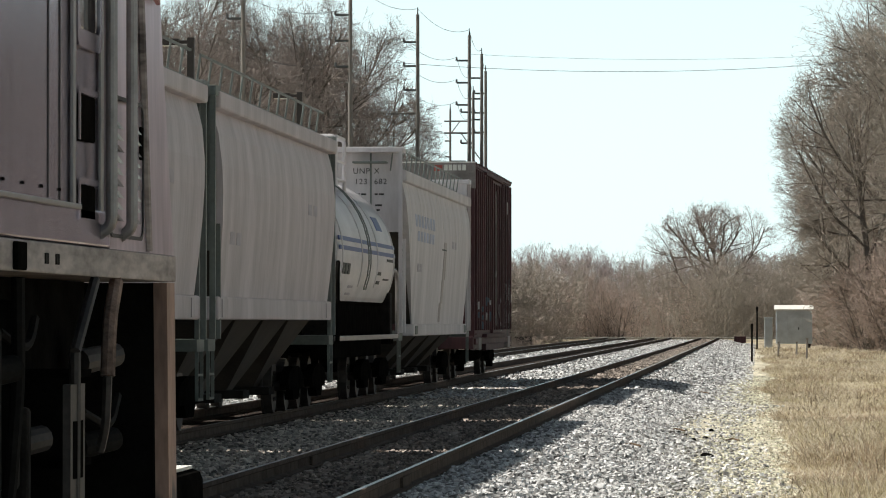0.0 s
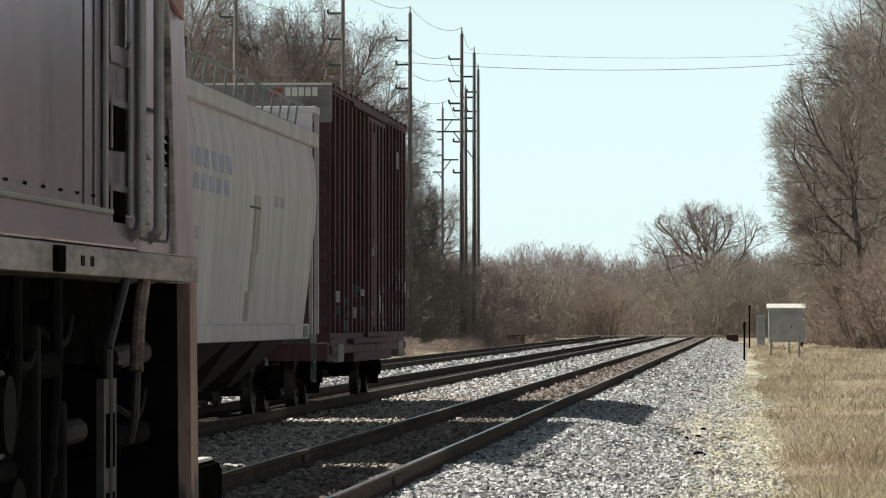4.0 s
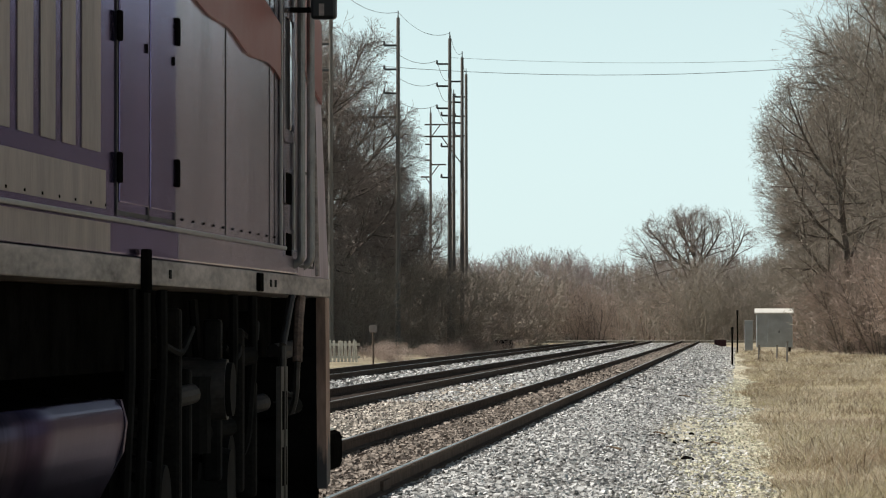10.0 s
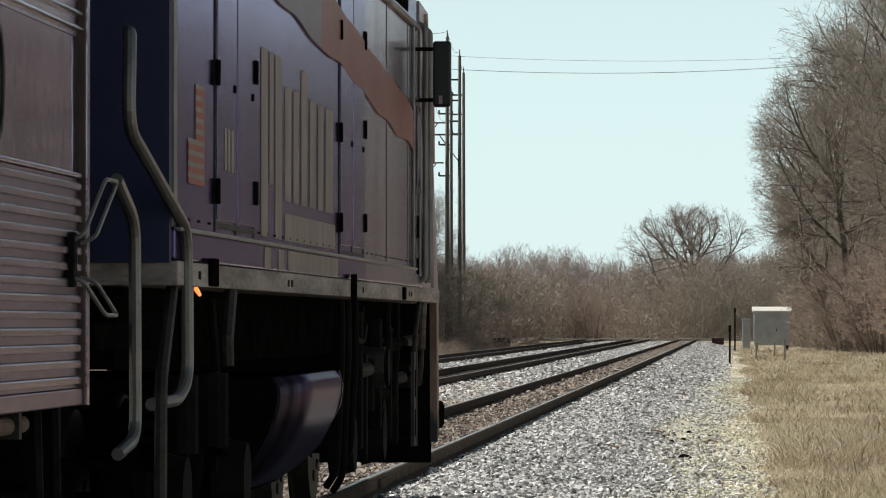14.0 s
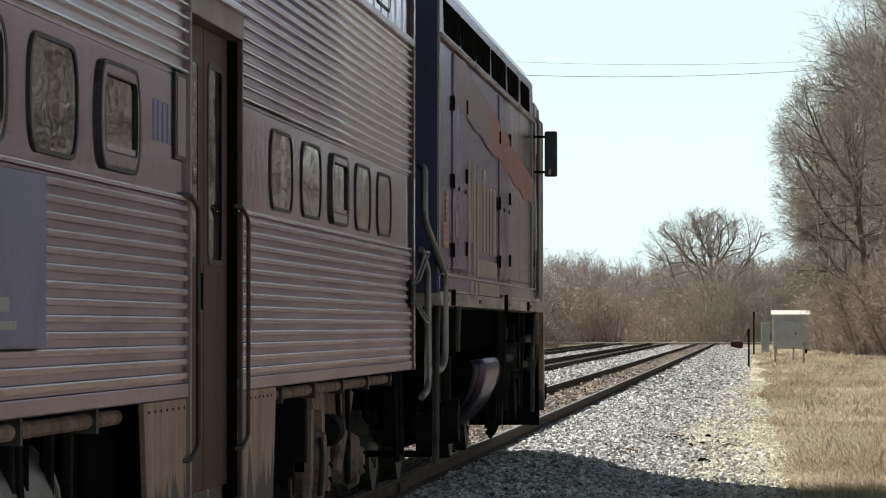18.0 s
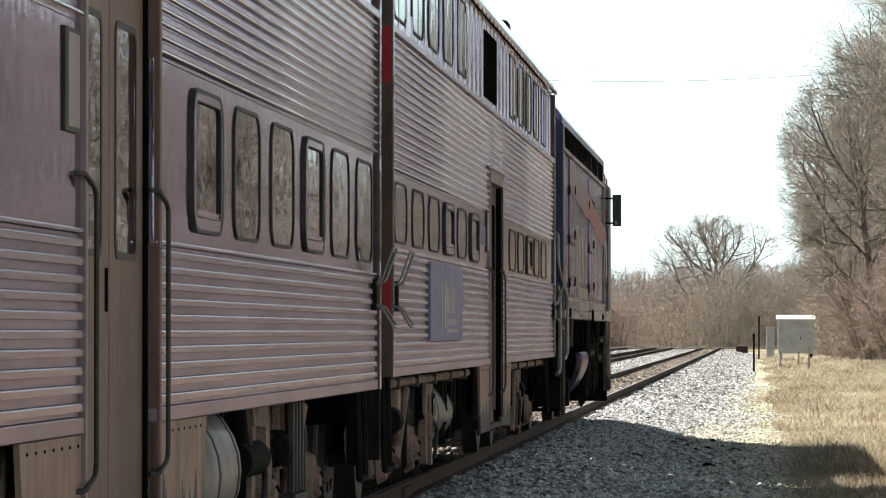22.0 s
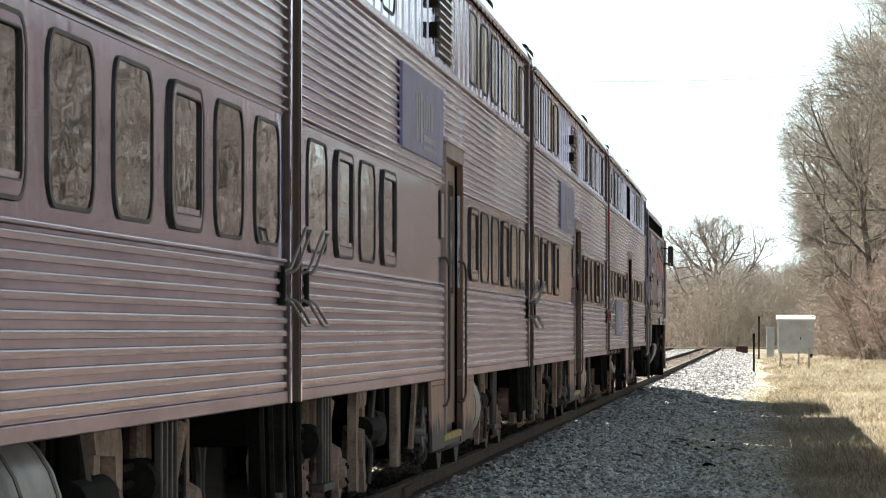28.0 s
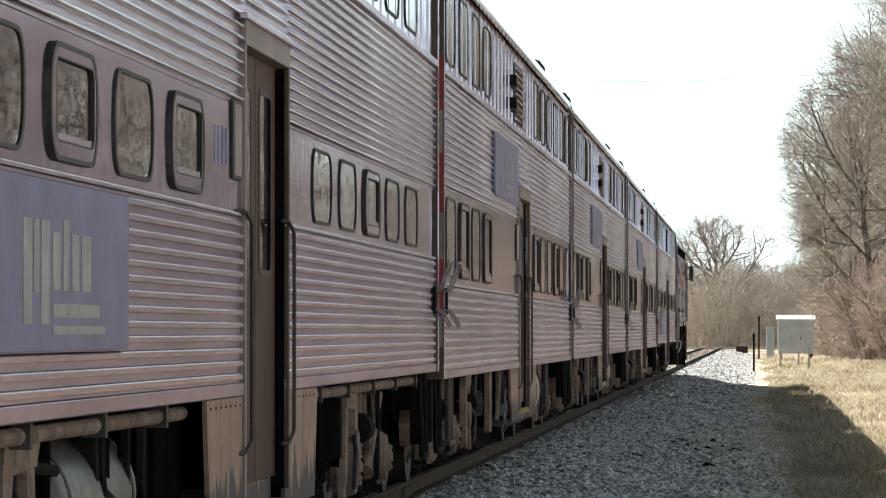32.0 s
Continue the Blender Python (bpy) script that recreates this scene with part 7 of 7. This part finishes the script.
def boxcar():
    c = empty("boxcar", "dark oxide red high boxcar with graffiti", "freight car", "cars of the freight train")
    L, z0, z1 = 7.7, 1.0, 5.14
    part("body", boxes((-1.46, 1.46, -L, L, z0, z1)), BOXCAR, c, "oxide red steel body")
    bm = bmesh.new()
    extrude(bm, [(-1.5, z1), (1.5, z1), (1.5, z1 + 0.08), (0, z1 + 0.13), (-1.5, z1 + 0.08)], -L - 0.05, L + 0.05)
    part("roof", bm, BOXCAR, c)
    for k in range(15):
        y = -L + 0.15 + k * 1.08
        part("roof_rib", boxes((-1.5, 1.52, y, y + 0.1, z1 + 0.05, z1 + 0.12)), BOXCAR, c)
    for y in list(np.arange(-L + 0.25, -1.6, 0.78)) + list(np.arange(2.6, L - 0.1, 0.78)):
        part("side_post", boxes((1.46, 1.53, y - 0.07, y + 0.07, z0 + 0.2, z1 - 0.05), bevel=0.015), BOXCAR, c)
    door = part("door", boxes((1.47, 1.545, -1.4, 2.2, z0 + 0.12, z1 - 0.12), bevel=0.01), BOXCAR, c, "ribbed sliding door")
    for y in (-1.1, -0.3, 0.45, 1.2, 1.95):
        part("door_rib", boxes((1.545, 1.58, y - 0.05, y + 0.05, z0 + 0.2, z1 - 0.2), bevel=0.01), BOXCAR, door)
    part("door_rod", boxes((1.58, 1.61, -0.9, -0.84, z0 + 0.3, z1 - 0.4), (1.58, 1.61, -1.3, -1.0, 2.55, 2.68)), BOXGREY, door)
    each("door_track", ((1.46, 1.58, -4.6, 2.4, z0 + 0.02, z0 + 0.1), (1.46, 1.58, -4.6, 2.4, z1 - 0.1, z1 - 0.03)), BOXCAR, c, bevel=0.008)
    part("side_sill", boxes((1.36, 1.5, -L, L, z0 - 0.14, z0), (1.36, 1.52, -4, 4, z0 - 0.3, z0 - 0.14), bevel=0.01), BOXCAR, c)
    each("placard", ((1.53, 1.54, 5.0, 5.4, 4.3, 4.62), (1.545, 1.552, -0.1, 0.25, 2.6, 2.75), (1.53, 1.54, 6.9, 7.2, 1.95, 2.15)), BOXGREY, c, "pale stencil placard")
    rng = random.Random(4)
    marks = []
    for k in range(46):
        y = rng.choice((rng.uniform(-7.3, -2.2), rng.uniform(4.2, 7.3), rng.uniform(-1.3, 2.1)))
        z = rng.uniform(1.15, 2.1)
        x = 1.545 if -1.4 < y < 2.2 else 1.462
        marks.append((x, x + 0.006, y, y + rng.uniform(0.08, 0.4), z, z + rng.uniform(0.05, 0.35)))
    for post in (4.16, 4.94, 5.72, 6.5):
        for k in range(7):
            y, z = post + rng.uniform(-0.06, 0.01), rng.uniform(1.2, 2.3)
            marks.append((1.53, 1.534, y, y + rng.uniform(0.03, 0.05), z, z + rng.uniform(0.06, 0.3)))
    teal = []
    for post in np.arange(-L + 0.25, L - 0.1, 0.78):
        if -1.5 < post < 2.5:
            continue
        ahead = post > 2.5
        z = 1.22
        while z < (2.75 if ahead else 1.9):
            h = rng.uniform(0.08, 0.26)
            if rng.random() < (0.78 if ahead else 0.4):
                (marks if rng.random() < 0.55 else teal).append((1.463 + rng.uniform(0, 0.03), 1.531, post - 0.075, post - 0.068, z, z + h))
            z += h + rng.uniform(0.0, 0.1)
    part("graffiti", boxes(*teal), GRAFFITI_TEAL, c, "teal graffiti strokes")
    part("graffiti", boxes(*marks), GRAFFITI, c, "chalky blue-grey graffiti strokes")
    for k in range(9):
        z = z0 + 0.3 + 0.36 * k
        part("end_corrugation", boxes((-1.4, 1.4, -L - 0.07, -L, z, z + 0.16), bevel=0.03), BOXCAR, c)
    panel = part("end_panel", boxes((-1.5, 1.5, -L - 0.1, -L - 0.052, z1 - 0.52, z1 + 0.12), bevel=0.01), BOXGREY, c, "grey upper end panel")
    part("panel_edge", boxes((-1.5, 1.5, -L - 0.12, -L - 0.1, z1 + 0.09, z1 + 0.125)), HUTROOF, panel, "pale top edge")
    each("number_bar", [(0.74 + 0.11 * k, 0.825 + 0.11 * k, -L - 0.106, -L - 0.1, z1 - 0.09, z1 + 0.05) for k in range(5)], HUTROOF, panel, "white number marking")
    part("emblem_patch", boxes((0.5, 0.7, -L - 0.106, -L - 0.1, z1 - 0.1, z1 + 0.04)), STRIPERED, panel, "red emblem patch")
    for e in (-1, 1):
        bm = bmesh.new()
        for z in np.arange(0.75, 2.6, 0.36):
            pipe(bm, [(1.5, e * (L - 0.5), z), (1.5, e * (L - 0.06), z)], 0.016, 6)
        part("grab_irons", bm, BOXCAR, c)
        part("end_sill", boxes((-1.45, 1.45, e * L, e * (L + 0.28), 0.75, 1.05), bevel=0.02), BOXCAR, c)
        part("coupler", boxes((-0.14, 0.14, e * (L + 0.2), e * (L + 0.75), 0.68, 0.98), bevel=0.03), BLACK, c)
        part("jacking_pad", boxes((1.3, 1.52, e * (L - 1.9), e * (L - 0.9), 0.72, 1.02), bevel=0.02), BOXGREY, c, "pale scuffed corner plate")
        freight_truck(c, e * 5.9)
    part("centre_sill", boxes((-0.3, 0.3, -L, L, 0.7, 1.0), (-1.2, 1.2, -L + 0.2, L - 0.2, 0.85, 1.0)), BLACK, c)
    bm = bmesh.new()
    cylinder(bm, (1.0, -1.6, 0.62), (1.0, -0.2, 0.62), 0.2, 0.2, 14)
    part("brake_reservoir", bm, BLACK, c)
    return c


loco = locomotive()
coach_e = coach(1, "stainless steel fluted double-deck coach with a low painted panel")
coach_d = coach(2, "stainless steel fluted double-deck coach with a high painted panel")
TRAIN = [(loco, 0.0), (coach_e, -24.85), (coach_d, -51.15), (copy_thing(coach_d, pose(0, 0, 0)), -77.3), (copy_thing(coach_d, pose(0, 0, 0)), -103.05), (copy_thing(coach_e, pose(0, 0, 0)), -128.9)]
STRIPES = {1: ((1.57, 1.8, REDBOARD), (3.2, 3.6, REDBOARD)),
           4: ((1.29, 1.548, CREAM), (1.55, 2.018, REDBOARD), (2.02, 2.398, CREAM), (2.4, 2.898, REDBOARD), (2.9, 3.248, CREAM), (3.25, 3.7, REDBOARD))}
for k, stripes in STRIPES.items():
    for z0, z1, paint in stripes:
        part("end_board", extrude(bmesh.new(), [(1.2, z0 - 0.07), (1.495, z0), (1.495, z1), (1.2, z1 - 0.07)], -12.66, -12.652), paint, TRAIN[k][0], "red stripe of an end board" if paint is REDBOARD else "cream stripe of an end board")
hop = hopper_car(HOPPER, "pale grey curved-side covered hopper car")
hop_marked = hopper_car(HOPPERB, "cream-white covered hopper car with black lettering", marks=True, H=9.5)
FREIGHT = [(boxcar(), 114.5), (hop_marked, 93.9), (tank_car(), 77.15), (hop, 62.6), (copy_thing(hop, pose(0, 0, 0)), 46.0), (copy_thing(hop, pose(0, 0, 0)), 29.4), (copy_thing(hop, pose(0, 0, 0)), 12.8)]
FREIGHT_PACE = -8.74

build_tracks()
build_verge()
build_stones()
build_grass()


def wheels_of(thing):
    return [ob for ob in thing.children_recursive if ob.name.startswith("wheelset")]


def distance(t):
    """Metres run by the passenger train at t seconds."""
    return float(np.interp(t, [r[0] for r in TRAVEL], [r[1] for r in TRAVEL])) - TRAVEL[0][1]


def roll(thing, run, steps):
    """Turns each wheelset of a thing by the way it has run."""
    for w in wheels_of(thing):
        x, y, r = w.location
        walk(w, [(t, pose(x, y, r, -math.degrees(run(t) / r))) for t in steps])


def motions():
    times, t, last = [0.0], 0.0, 0.0
    while t < 32.0:
        t = round(t + 1 / 30, 6)
        if distance(t) - last > 0.5 or t >= 32.0:
            times.append(min(t, 32.0))
            last = distance(t)
    for thing, _ in TRAIN:
        roll(thing, distance, times)
    for thing, _ in FREIGHT:
        roll(thing, lambda t: FREIGHT_PACE * t, [min(k / 15, 32.0) for k in range(481)])
    for thing, offset in TRAIN:
        walk(thing, [(t, pose(TRACKS[0], s + offset, 0)) for t, s in TRAVEL])
    for thing, y in FREIGHT:
        walk(thing, [(t, pose(TRACKS[1], y + FREIGHT_PACE * t, 0)) for t in (0.0, 8.0, 16.0, 24.0, 32.0)])


motions()
